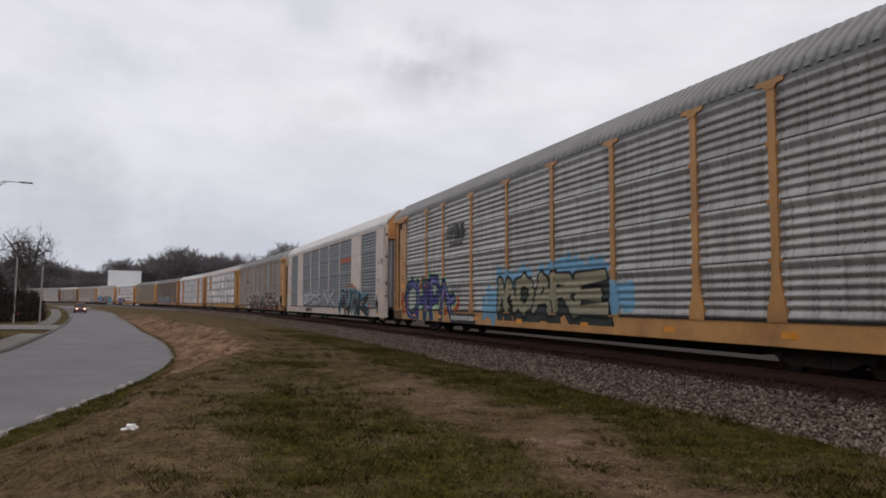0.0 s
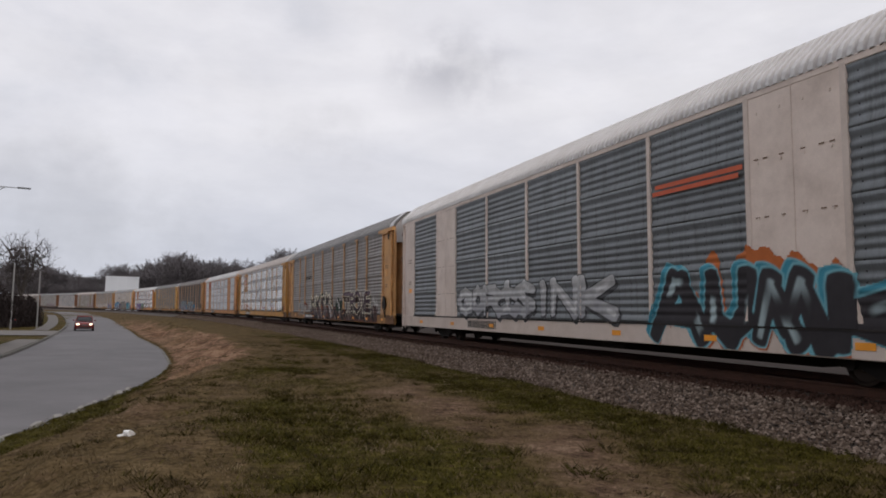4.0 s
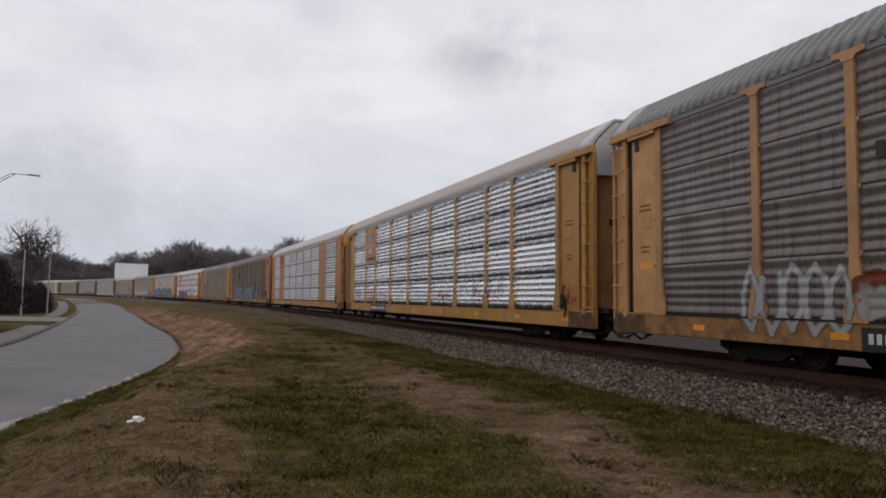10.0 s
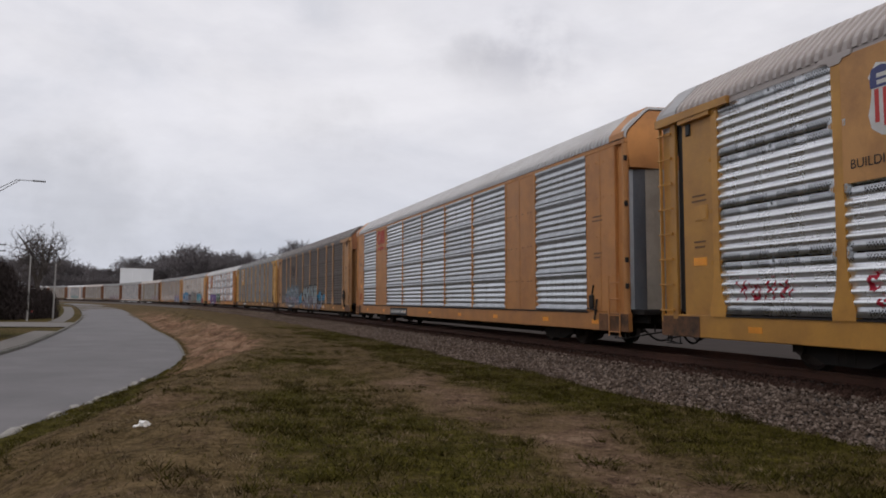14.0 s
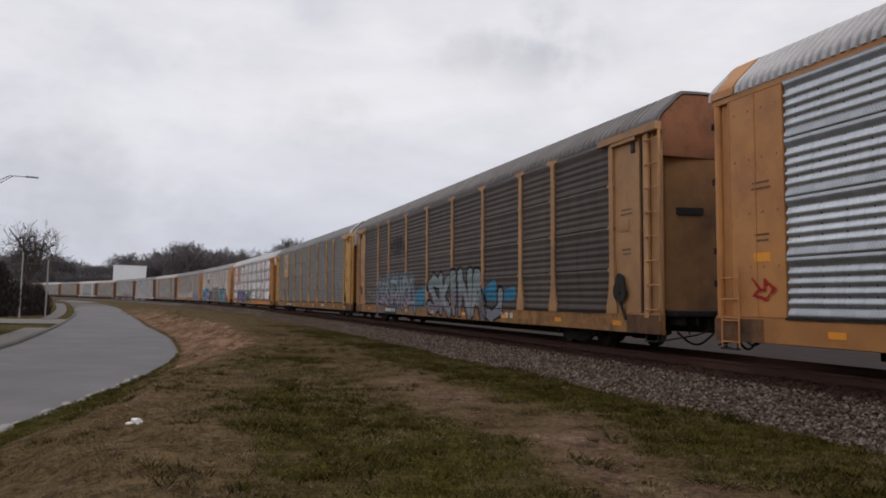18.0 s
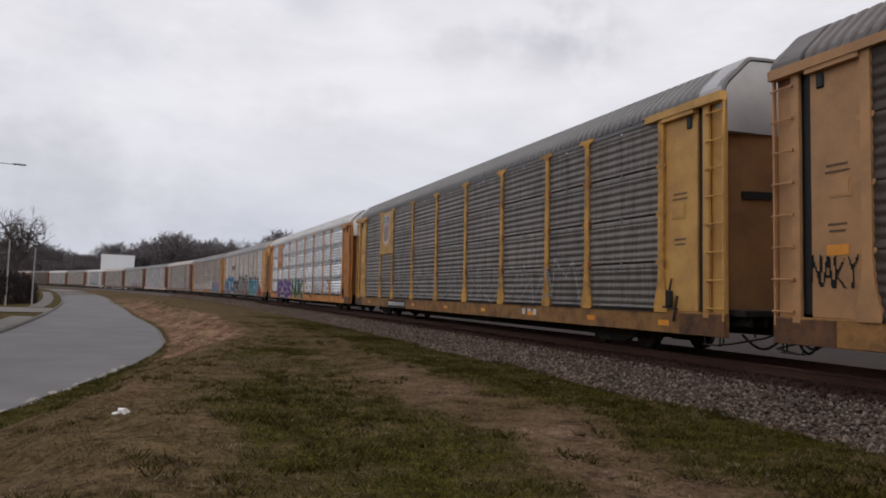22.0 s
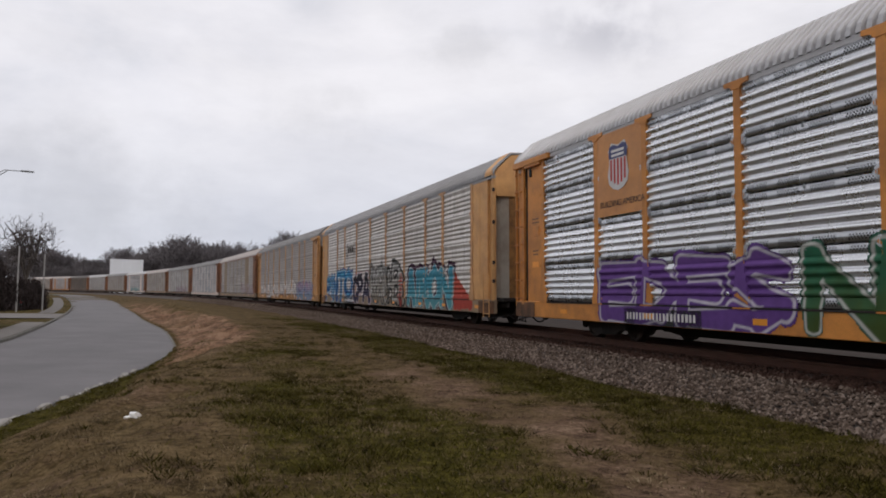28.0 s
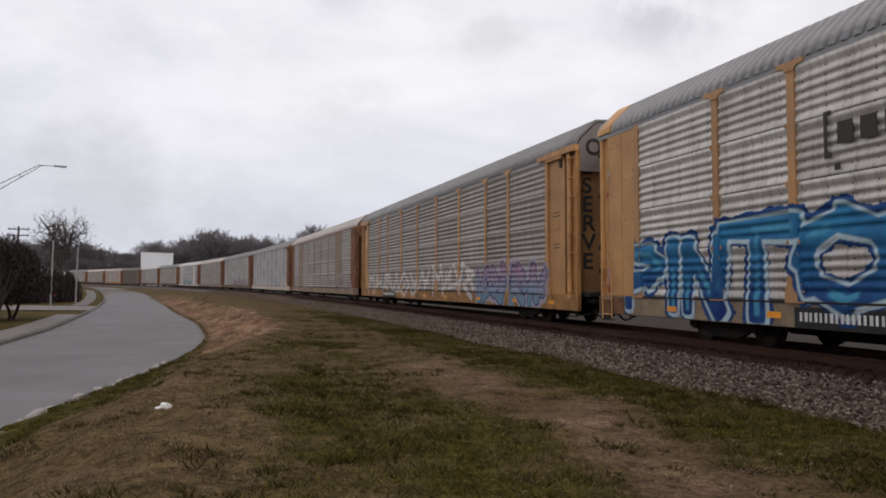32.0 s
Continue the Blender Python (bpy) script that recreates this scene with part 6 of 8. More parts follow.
def ring(cx, cz, rx, rz, a0, a1, w, steps=10):
    """A bent bar as an outline."""
    o = [(cx + rx * math.cos(radians(a0 + (a1 - a0) * k / steps)), cz + rz * math.sin(radians(a0 + (a1 - a0) * k / steps))) for k in range(steps + 1)]
    i = [(cx + (rx - w) * math.cos(radians(a0 + (a1 - a0) * k / steps)), cz + (rz - w) * math.sin(radians(a0 + (a1 - a0) * k / steps))) for k in range(steps, -1, -1)]
    return o + i


# orange reflectors along the sills
for n, car in CAR.items():
    if n > 13:
        continue
    rn = random.Random(n)
    for y in (-12.3, -9.6, -6.3, -2.9, 0.6, 4.0, 7.4, 10.9):
        part("reflector", shared("reflector", lambda: box(-0.006, 0, -0.17, 0.17, -0.055, 0.055)), M_REFLECT, car, pose(-SIDE - 0.036, y + rn.uniform(-0.3, 0.3), 0.66))


def bars(width, high, count, seed):
    rn, out, u = random.Random(seed), [], 0.0
    each = width / count
    for k in range(count):
        out.append((-(u), -(u + each * rn.uniform(0.42, 0.62)), 0, high))
        u += each
    return out


# rows of short dark slots in the smooth plates
for n in (1, 4):
    for mid in (8.2, -8.2):
        for z in (1.72, 2.72, 3.72):
            decal(n, "slot_row", [(u + 0.05, u - 0.05, 0, 0.022) for u in (0.78, 0.58, 0.22, -0.22, -0.58, -0.78)], M_STENCIL, (mid, z), 0.041)

# running numbers as plain bars
for n, y, w in ((0, 6.3, 2.2), (2, 7.0, 2.7), (3, 7.86, 2.7), (4, 6.3, 2.6), (5, 7.75, 1.8), (6, 7.65, 2.4), (7, 7.95, 2.4), (8, 7.1, 2.1), (9, 8.0, 2.4)):
    decal(n, "number_plate", [(0.12, -w - 0.12, -0.05, 0.29)], M_BLACK, (y, 0.52), 0.036, "black painted number panel")
    for bar in bars(w, 0.15, 20, n):
        decal(n, "number_bar", [bar], M_WHITE, (y, 0.575), 0.041)
for bar in bars(2.4, 0.24, 21, 1):
    decal(1, "number_bar", [bar], M_BLACK, (5.97, 0.56), 0.036)
for n in (5, 6):
    decal(n, "mark", bars(1.0, 0.16, 3, n), M_WHITE, (-5.8, 0.62), 0.036, "white lettered bars")
# stencils on the end panels
for n in range(10):
    plates = STYLE[n] == "plates"
    for y in (12.6, -12.6):
        for k, (z, w) in enumerate(((3.2, 0.4), (3.1, 0.45), (2.3, 0.35), (2.2, 0.3))):
            decal(n, "stencil", [(0, -w, 0, 0.035)], M_STENCIL, (y + w / 2, z), 0.04 if plates else 0.004)
    decal(n, "placard", [(0.2, -0.2, 0, 0.16)], M_REFLECT, (12.6, 1.85), 0.041 if plates else 0.004, "orange warning placard")

# makers' and owners' devices as plain shapes
SLANT = [[(k * 0.20 + 0.30, 0.62 - 0.05 * (k % 3)), (k * 0.20 + 0.38 + 0.02 * (k % 2), 0.62 - 0.05 * (k % 3)), (k * 0.20 + 0.12, 0.06 * (k % 2)), (k * 0.20 + 0.02, 0.06 * (k % 2))] for k in range(4)]
SLANT += [[(a, 0.0), (a + 0.36, 0.0), (a + 0.46, 0.55), (a + 0.10, 0.55)] for a in (0.95, 1.45)]
for n in (0, 5):
    prism_decal(n, "owner_mark", SLANT + [[(0.5 + 0.16 * k, -0.1), (0.60 + 0.16 * k, -0.1), (0.59 + 0.16 * k, -0.22), (0.49 + 0.16 * k, -0.22)] for k in range(8)], M_BLACK if n == 0 else M_FADED, (6.85, 3.45), CORR + 0.004, "black slanted owner's mark")
decal(2, "owner_mark", bars(2.0, 0.24, 7, 5), M_FADED, (6.78, 3.22), CORR + 0.004, "faded dark lettered bars")
prism_decal(8, "owner_mark", [[(0, 0), (0, .75), (.16, .75), (.16, .68), (.07, .68), (.07, .07), (.16, .07), (.16, 0)],
                              [(1.75, 0), (1.75, .75), (1.59, .75), (1.59, .68), (1.68, .68), (1.68, .07), (1.59, .07), (1.59, 0)]] +
            [[(a, .20), (a + .30, .20), (a + .30, .54), (a, .54)] for a in (.27, .70, 1.13)] +
            [[(.2, -.2), (.32, -.2), (.32, -.1), (.2, -.1)], [(1.4, -.2), (1.52, -.2), (1.52, -.1), (1.4, -.1)]],
            M_FADED, (6.5, 3.15), CORR + 0.004, "black bracketed owner's mark")
M_REDORANGE = material("red_orange_paint", (0.60, 0.11, 0.04), 0.6, vary=0.15)
M_RED = material("red_paint", (0.50, 0.045, 0.04), 0.6, vary=0.12)
M_BLUE = material("blue_paint", (0.06, 0.07, 0.18), 0.6, vary=0.12)
prism_decal(4, "owner_mark", [ring(.36, .38, .36, .36, 0, 360, .13, 20)] + [[(.82, .04), (1.02, .04), (1.02, .72), (.82, .72)], [(1.16, .04), (1.36, .04), (1.36, .72), (1.16, .72)]], M_RED, (8.95, 4.0), 0.055, "red ringed owner's mark")
decal(4, "web_bars", bars(1.4, 0.12, 8, 9), M_RED, (8.9, 3.75), 0.055)


def slogan(n, text, y, z, size, mat, outward):
    cu = bpy.data.curves.new("slogan", "FONT")
    cu.body, cu.size, cu.extrude = text, size, 0.001
    tmp = new("slogan_curve", cu)
    me = bpy.data.meshes.new_from_object(tmp)
    bpy.data.objects.remove(tmp)
    me.materials.clear()
    me.materials.append(mat)
    ob = new("slogan", me)
    ob.parent = CAR[n]
    # text reads along -y, stands up along z
    ob.matrix_basis = pose(-(SIDE + outward), y, z, 90, 0, -90)
    return ob


M_DULLBLUE = material("weathered_blue_grey_paint", (0.22, 0.24, 0.28), 0.7, vary=0.25, scale=3, dirt=(0.12, 0.08, 0.06), dirt_amount=0.7)
M_MAROON = material("weathered_maroon_paint", (0.12, 0.055, 0.045), 0.7, vary=0.25, dirt=(0.3, 0.25, 0.22), dirt_amount=0.5)


def shield(n, back, faded):
    y, out = 8.2, 0.062
    bm = box(-SIDE - 0.055, -SIDE - 0.045 + 0.02, y - 0.93, y + 0.93, Z_DECK + 2 * PANEL_H + 0.05, Z_TOP + 0.015, bevel=0.004)
    part("shield_panel", bm, back, CAR[n], None, "painted panel with a striped shield")
    half = [(0.0, 0.93), (0.25, 1.0), (0.38, 0.82), (0.325, 0.71), (0.34, 0.52), (0.395, 0.30), (0.35, 0.11), (0.2, 0.0)]
    s = [(0.38 - u, v) for u, v in reversed(half)] + [(0.38 + u, v) for u, v in half[1:]] + [(0.38, -0.05)]
    big = 1.3 if faded else 1.0
    s = [(0.38 + (u - 0.38) * big, v * big) for u, v in s]
    at = (y + 0.38, 3.42 if faded else 3.55)
    prism_decal(n, "shield", [[(0.38 + (u - 0.38) * 1.08, v * 1.06 - 0.03) for u, v in s]], M_WHITE if not faded else M_OFFWHITE, at, out, "shield with a dark head and stripes")
    if faded:
        prism_decal(n, "shield_head", [[(0.38 + u * big, v * big) for u, v in ((-0.30, 0.92), (-0.24, 0.97), (0, 0.90), (0.24, 0.97), (0.35, 0.82), (0.30, 0.66), (-0.30, 0.66), (-0.35, 0.82))]], M_DULLBLUE, at, out + 0.005)
        prism_decal(n, "shield_stripes", [[(0.38 + big * (u - 0.028), 0.62 * big), (0.38 + big * (u + 0.028), 0.62 * big), (0.38 + big * (u + 0.028), big * (0.05 + 0.55 * abs(u) ** 1.4)),
                                           (0.38 + big * (u - 0.028), big * (0.05 + 0.55 * abs(u) ** 1.4))] for u in (-0.27, -0.162, -0.054, 0.054, 0.162, 0.27)], M_MAROON, at, out + 0.005)
        prism_decal(n, "head_bars", [[(0.08, 1.13), (0.68, 1.13), (0.68, 1.02), (0.08, 1.02)], [(0.04, 0.97), (0.72, 0.97), (0.72, 0.88), (0.04, 0.88)]], M_CHALK, at, out + 0.010)
    if not faded:
        prism_decal(n, "shield_head", [[(0.03, 0.94), (0.2, 0.98), (0.38, 0.92), (0.56, 0.98), (0.73, 0.94), (0.76, 0.8), (0.755, 0.66), (0.005, 0.66), (0, 0.8)]], M_BLUE, at, out + 0.005)
        prism_decal(n, "head_bars", [[(0.12, 0.86), (0.64, 0.86), (0.64, 0.80), (0.12, 0.80)], [(0.12, 0.76), (0.64, 0.76), (0.64, 0.70), (0.12, 0.70)]], M_WHITE, at, out + 0.010)
        stripes = []
        for k in range(5):
            u = 0.07 + k * 0.14
            low = 0.04 + 0.9 * abs(u + 0.03 - 0.38) ** 1.3 * 0.7
            stripes.append([(u, 0.64), (u + 0.07, 0.64), (u + 0.07, low), (u, low)])
        prism_decal(n, "shield_stripes", stripes, M_RED, at, out + 0.005)
        slogan(n, "BUILDING AMERICA", y + 0.78, 3.12, 0.2, M_BLACK, 0.062)


slogan(1, "BI", -13.0, 3.05, 0.42, M_BLACK, 0.06)
slogan(3, "R1", 4.15, 0.60, 0.2, M_WHITE, 0.038)
slogan(7, "R1", 4.15, 0.60, 0.2, M_WHITE, 0.038)
shield(3, M_YELLOW, False)
shield(7, M_ORANGE, False)
shield(6, M_CREAMGOLD, True)

# clips on the seams between the sheets
for n in (3, 6, 7):
    for a, b in zip(POSTS, POSTS[1:]):
        for r in (1, 2, 3, 4):
            if n in (3, 6, 7) and abs((a + b) / 2 - 8.2) < 0.1 and r > 1:
                continue
            part("clip", shared("clip", lambda: box(-0.04, 0.0, -0.03, 0.03, -0.075, 0.075, bevel=0.01)), P_SLATE if r < 4 or n == 3 else M_ZINC, CAR[n],
                 pose(-SIDE, (a + b) / 2, Z_DECK + 0.01 + r * PANEL_H))
# scrawls on the end plate of the blue-lettered car
spray(8, "11", 13.4, 12.9, 3.75, 4.0, WHT, WHT, WHT, None, fat=0.028, edge=0.01, seed=150, fade=0.85, label="small white scrawl")
spray(8, "5126", 13.45, 12.45, 3.28, 3.48, (0.5, 0.05, 0.04), (0.5, 0.05, 0.04), (0.5, 0.05, 0.04), None, fat=0.022, edge=0.01, seed=151, label="small red scrawl")
spray(8, "62", 13.3, 12.9, 2.9, 3.15, WHT, WHT, WHT, None, fat=0.025, edge=0.01, seed=152, fade=0.85, label="small white scrawl")
spray(8, "2614", 13.4, 12.5, 1.0, 1.75, (0.6, 0.55, 0.52), (0.5, 0.1, 0.08), (0.45, 0.08, 0.06), None, fat=0.04, edge=0.03, seed=153, fade=0.8, label="red and white scribble")
spray(5, "NAKY", 13.12, 12.22, 1.35, 1.85, (0.015, 0.014, 0.014), (0.015, 0.014, 0.014), (0.02, 0.018, 0.018), None, fat=0.022, edge=0.01, seed=160, wild=0.04, label="black scrawled tag")
# dark slots in the end doors, brake wheels at the corners
for n in (3, 5, 6):
    for e in (1, -1):
        bm = bmesh.new()
        rings = []
        for k in range(7):
            x = -0.98 + 0.1 * k
            y = 13.40 + 0.42 * (1 - (x / 1.38) ** 2) ** 0.5
            rings.append([bm.verts.new((x, e * y + d, z)) for d, z in ((-0.025, 3.02), (0.025, 3.02), (0.025, 3.17), (-0.025, 3.17))])
        for p, q in zip(rings, rings[1:]):
            for k in range(4):
                bm.faces.new((p[k], p[k - 1], q[k - 1], q[k]))
        bm.faces.new(rings[0])
        bm.faces.new(rings[-1][::-1])
        bmesh.ops.recalc_face_normals(bm, faces=bm.faces)
        part("door_slot", bm, M_BLACK, CAR[n], None, "black slot in the end door")
for n in (2, 5):
    bm = bmesh.new()
    add_tube(bm, (-SIDE - 0.10, -12.42, 1.38), (-SIDE - 0.04, -12.42, 1.38), 0.25, 20, 0.22)
    add_tube(bm, (-SIDE - 0.09, -12.42, 1.62), (-SIDE - 0.03, -12.42, 1.62), 0.17, 14, 0.14)
    add_tube(bm, (-SIDE - 0.06, -12.30, 1.35), (-SIDE - 0.06, -12.62, 0.75), 0.035, 8)
    add_tube(bm, (-SIDE - 0.13, -12.42, 1.38), (-SIDE, -12.42, 1.38), 0.06, 10)
    part("brake_wheel", bm, M_UNDER, CAR[n], None, "dark round hand brake wheel")
# galvanised strips and a beige panel on the end doors
for n in (1, 4, 8):
    for e in (1, -1):
        for name, x0, x1, mat, text in (("edge_strip", -1.375, -1.20, M_ZINC, "bright galvanised strip"), ("dark_strip", -1.195, -0.93, M_LEAD, "dark zinc strip"),
                                        ("door_panel", -0.925, 0.6, M_BEIGE, "beige panel with stencils")):
            bm = bmesh.new()
            steps = [x0 + (x1 - x0) * k / 8 for k in range(9)]
            rings = []
            for x in steps:
                y = 13.40 + 0.42 * (1 - min(1, (x / 1.38) ** 2)) ** 0.5
                rings.append([bm.verts.new((x, e * y + d, z)) for d, z in ((-0.02, 0.92), (0.02, 0.92), (0.02, 4.235), (-0.02, 4.235))])
            for p, q in zip(rings, rings[1:]):
                for k in range(4):
                    bm.faces.new((p[k], p[k - 1], q[k - 1], q[k]))
            bm.faces.new(rings[0])
            bm.faces.new(rings[-1][::-1])
            bmesh.ops.recalc_face_normals(bm, faces=bm.faces)
            part(name, bm, mat if n != 8 else M_RUSTY if name == "door_panel" else M_BEIGE, CAR[n], None, text if n != 8 else "stained grey strip" if name != "door_panel" else "rusted panel")
# round plates at the seams beside the posts
for n in (3, 6, 7):
    for y in POSTS[1:-1]:
        for r in (1, 2, 3):
            part("buckle", shared("buckle", buckle_bm), M_ZINC if n != 6 else M_RUSTEND, CAR[n], pose(0, y, Z_DECK + 0.01 + r * PANEL_H))
# dark grime bands and the sprayed stripe on the white car
decal(1, "stripe", [(0, -2.5, 0, 0.09), (-0.1, -2.6, 0.13, 0.22)], M_REDORANGE, (-4.5, 3.5), CORR + 0.003, "orange sprayed stripes")
cu = bpy.data.curves.new("words", "FONT")
cu.body, cu.size, cu.extrude = "EXCESS HEIGHT CAR", 0.155, 0.001
tmp = new("words_curve", cu)
me = bpy.data.meshes.new_from_object(tmp)
bpy.data.objects.remove(tmp)
me.materials.clear()
me.materials.append(None)
part("words", me, M_BLACK, CAR[2], pose(-0.95, -13.828, 4.66, 90, 0, 0), "small black lettering")
# big dark letters down the end of one car
for k, ch in enumerate("OBSERVE"):
    cu = bpy.data.curves.new("letter", "FONT")
    cu.body, cu.size, cu.extrude, cu.offset = ch, 0.62, 0.002, 0.012
    tmp = new("letter_curve", cu)
    me = bpy.data.meshes.new_from_object(tmp)
    bpy.data.objects.remove(tmp)
    me.materials.clear()
    me.materials.append(None)
    z = 4.72 - 0.52 * k
    part("letter", me, M_BLACK, CAR[9], pose(-1.25, -13.83 if z > 4.3 else -13.60, z, 90, 0, 0 if z > 4.3 else -20), "large black letter")

# ---------------------------------------------------------------- ties, stones, grass


def tie_mesh():
    return finish(box(-1.3, 1.3, -0.11, 0.11, -0.18, 0.0, bevel=0.008), "tie")


TIE = tie_mesh()
rnt = random.Random(4)
for k in range(300):
    s = -45 + 0.5 * k
    x, y = line_xy(rnt.uniform(-0.04, 0.04), s)
    part("tie", TIE, M_TIE, railway_track, pose(float(x), float(y), -0.172 + 0.75 * math.sin(radians(LEAN)), 0, -LEAN, heading(s) + rnt.uniform(-0.8, 0.8)))
verts, faces = [], []
for s in list(np.arange(-300, -45.4, 0.5)) + list(np.arange(105, 400, 0.5)):
    base = len(verts)
    for l in (-1.3, 1.3):
        for ds in (-0.11, 0.11):
            for z in (-0.35, -0.165):
                x, y = line_xy(l, s + ds)
                verts.append((float(x), float(y), z))
    faces += [[base + i for i in f] for f in ((0, 1, 3, 2), (4, 6, 7, 5), (0, 4, 5, 1), (2, 3, 7, 6), (1, 5, 7, 3))]
far_ties = under(mesh_object("far_ties", verts, faces, M_TIE), railway_track)
tagged(far_ties, kind="stuff")


# pale broken lumps of the old kerb along the near verge
KERB_LUMPS = [finish(box(-0.05 - 0.02 * k, 0.05 + 0.02 * k, -0.13 - 0.05 * k, 0.13 + 0.05 * k, -0.05, 0.04 + 0.01 * k, bevel=0.03), "kerb_lump") for k in range(3)]
rk = random.Random(31)
old_kerb = bpy.data.objects["kerb_right"]
for k in range(64):
    s_ = -27 + 0.32 * k + rk.uniform(-0.12, 0.12)
    if rk.random() < 0.72:
        x, y = line_xy(float(np.interp(s_, KERB_S, KERB_R)) + rk.uniform(0.02, 0.12), s_)
        part("kerb_lump", KERB_LUMPS[k % 3], M_PALEKERB, old_kerb, pose(float(x), float(y), float(road_z(s_)) + 0.03, rk.uniform(-8, 8), rk.uniform(-8, 8), heading(s_) + rk.uniform(-12, 12)))


def ballast_top(l):
    return np.interp(l, [-3.3, -3.0, -2.0, -1.35, 1.35, 2.0, 3.6], [-0.70, -0.60, -0.22, -0.20, -0.16, -0.18, -0.6])


def scatter_stones(name, count, s0, s1, l0, l1, r0, r1, mat, seed, label):
    """Angular stones as one heap."""
    rs = np.random.RandomState(seed)
    s = s0 + (s1 - s0) * rs.rand(count) ** 1.5
    l = l0 + (l1 - l0) * rs.rand(count)
    x, y = line_xy(l, s)
    r = r0 + (r1 - r0) * rs.rand(count) ** 2
    z = ballast_top(l) + r * 0.35
    base = np.array([(1, 0, 0), (-1, 0, 0), (0, 1, 0), (0, -1, 0), (0, 0, 1), (0, 0, -1), (.6, .6, .5), (-.6, .5, .6)], float)[:6]
    v = base[None] * (0.65 + 0.7 * rs.rand(count, 6, 3)) + 0.35 * (rs.rand(count, 6, 3) - 0.5)
    a = rs.rand(count) * 6.283
    ca, sa = np.cos(a)[:, None], np.sin(a)[:, None]
    v = np.stack([v[..., 0] * ca - v[..., 1] * sa, v[..., 0] * sa + v[..., 1] * ca, v[..., 2] * 0.8], -1) * r[:, None, None]
    v += np.stack([x, y, z], -1)[:, None]
    f = np.array([(0, 2, 4), (2, 1, 4), (1, 3, 4), (3, 0, 4), (2, 0, 5), (1, 2, 5), (3, 1, 5), (0, 3, 5)])
    f = (f[None] + 6 * np.arange(count)[:, None, None]).reshape(-1, 3)
    return mesh_object(name, v.reshape(-1, 3).tolist(), f.tolist(), mat, "stuff", label, "gravel")


def island_material(name, colours, rough=0.95, bump=0.0):
    """Each loose piece takes its own shade between the colours."""
    m = bpy.data.materials.new(name)
    m.use_nodes = True
    nt = m.node_tree
    b = nt.nodes["Principled BSDF"]
    g = nt.nodes.new("ShaderNodeNewGeometry")
    r = nt.nodes.new("ShaderNodeValToRGB")
    r.color_ramp.elements[0].color = (*colours[0], 1)
    r.color_ramp.elements[1].color = (*colours[-1], 1)
    for k, c in enumerate(colours[1:-1]):
        r.color_ramp.elements.new((k + 1) / (len(colours) - 1)).color = (*c, 1)
    nt.links.new(g.outputs["Random Per Island"], r.inputs["Fac"])
    nt.links.new(r.outputs["Color"], b.inputs["Base Color"])
    b.inputs["Roughness"].default_value = rough
    b.inputs["Specular IOR Level"].default_value = 0.06
    return m


M_STONES = island_material("ballast_stones", [(0.052, 0.036, 0.028), (0.098, 0.071, 0.055), (0.146, 0.110, 0.087), (0.27, 0.212, 0.176)])
# dark from rust, and partly from the train's shade mixed into the colours
M_RUSTSHADE = island_material("rust_and_shade_stones", [(0.022, 0.012, 0.009), (0.048, 0.027, 0.020), (0.075, 0.045, 0.035)])
scatter_stones("ballast_stones", 60000, -30, 45, -3.15, -1.9, 0.016, 0.045, M_STONES, 5, "angular grey-brown ballast stones beside the rail")
scatter_stones("shaded_rusty_stones", 26000, -30, 45, -2.05, -0.85, 0.02, 0.05, M_RUSTSHADE, 6, "rust-stained ballast stones along the rail, coloured darker for shade")
scatter_stones("far_ballast_stones", 12000, 40, 110, -3.1, -1.8, 0.04, 0.09, M_STONES, 7, "angular grey-brown ballast stones")


def blades(name, count, pick, tall, wide, mat, seed, label, area=(-30, 16, -13.6, -3.0)):
    """Grass blades as thin bent triangles where pick(green, bare) is high."""
    rs = np.random.RandomState(seed)
    s0, s1, l0, l1 = area
    n = count * 4
    s = s0 + (s1 - s0) * rs.rand(n) ** 1.35
    l = l0 + (l1 - l0) * rs.rand(n)
    x, y = line_xy(l, s)
    green, bare, clay = sward(x, y)
    kr = np.interp(s, KERB_S, KERB_R)
    clump = 0.5 + 0.5 * value_noise(x * 4.0, y * 4.0, seed)
    keep = (rs.rand(n) < pick(green, bare, clay) * (0.25 + clump)) & (l > kr + 0.15)
    x, y = x[keep][:count], y[keep][:count]
    clump = clump[keep][:count]
    n = len(x)
    z = ground_z(x, y)
    a, h = rs.rand(n) * 6.283, tall * (0.5 + 0.9 * rs.rand(n)) * (0.6 + 0.6 * clump)
    lean = 0.5 + 1.3 * rs.rand(n)
    b = rs.rand(n) * 6.283
    w = wide * (0.6 + 0.8 * rs.rand(n))
    p0 = np.stack([x - w * np.cos(a), y - w * np.sin(a), z - 0.01], -1)
    p1 = np.stack([x + w * np.cos(a), y + w * np.sin(a), z - 0.01], -1)
    p2 = np.stack([x + h * lean * np.cos(b), y + h * lean * np.sin(b), z + h], -1)
    v = np.stack([p0, p1, p2], 1).reshape(-1, 3)
    return mesh_object(name, v.tolist(), np.arange(3 * n).reshape(-1, 3).tolist(), mat, "stuff", label, "grass")


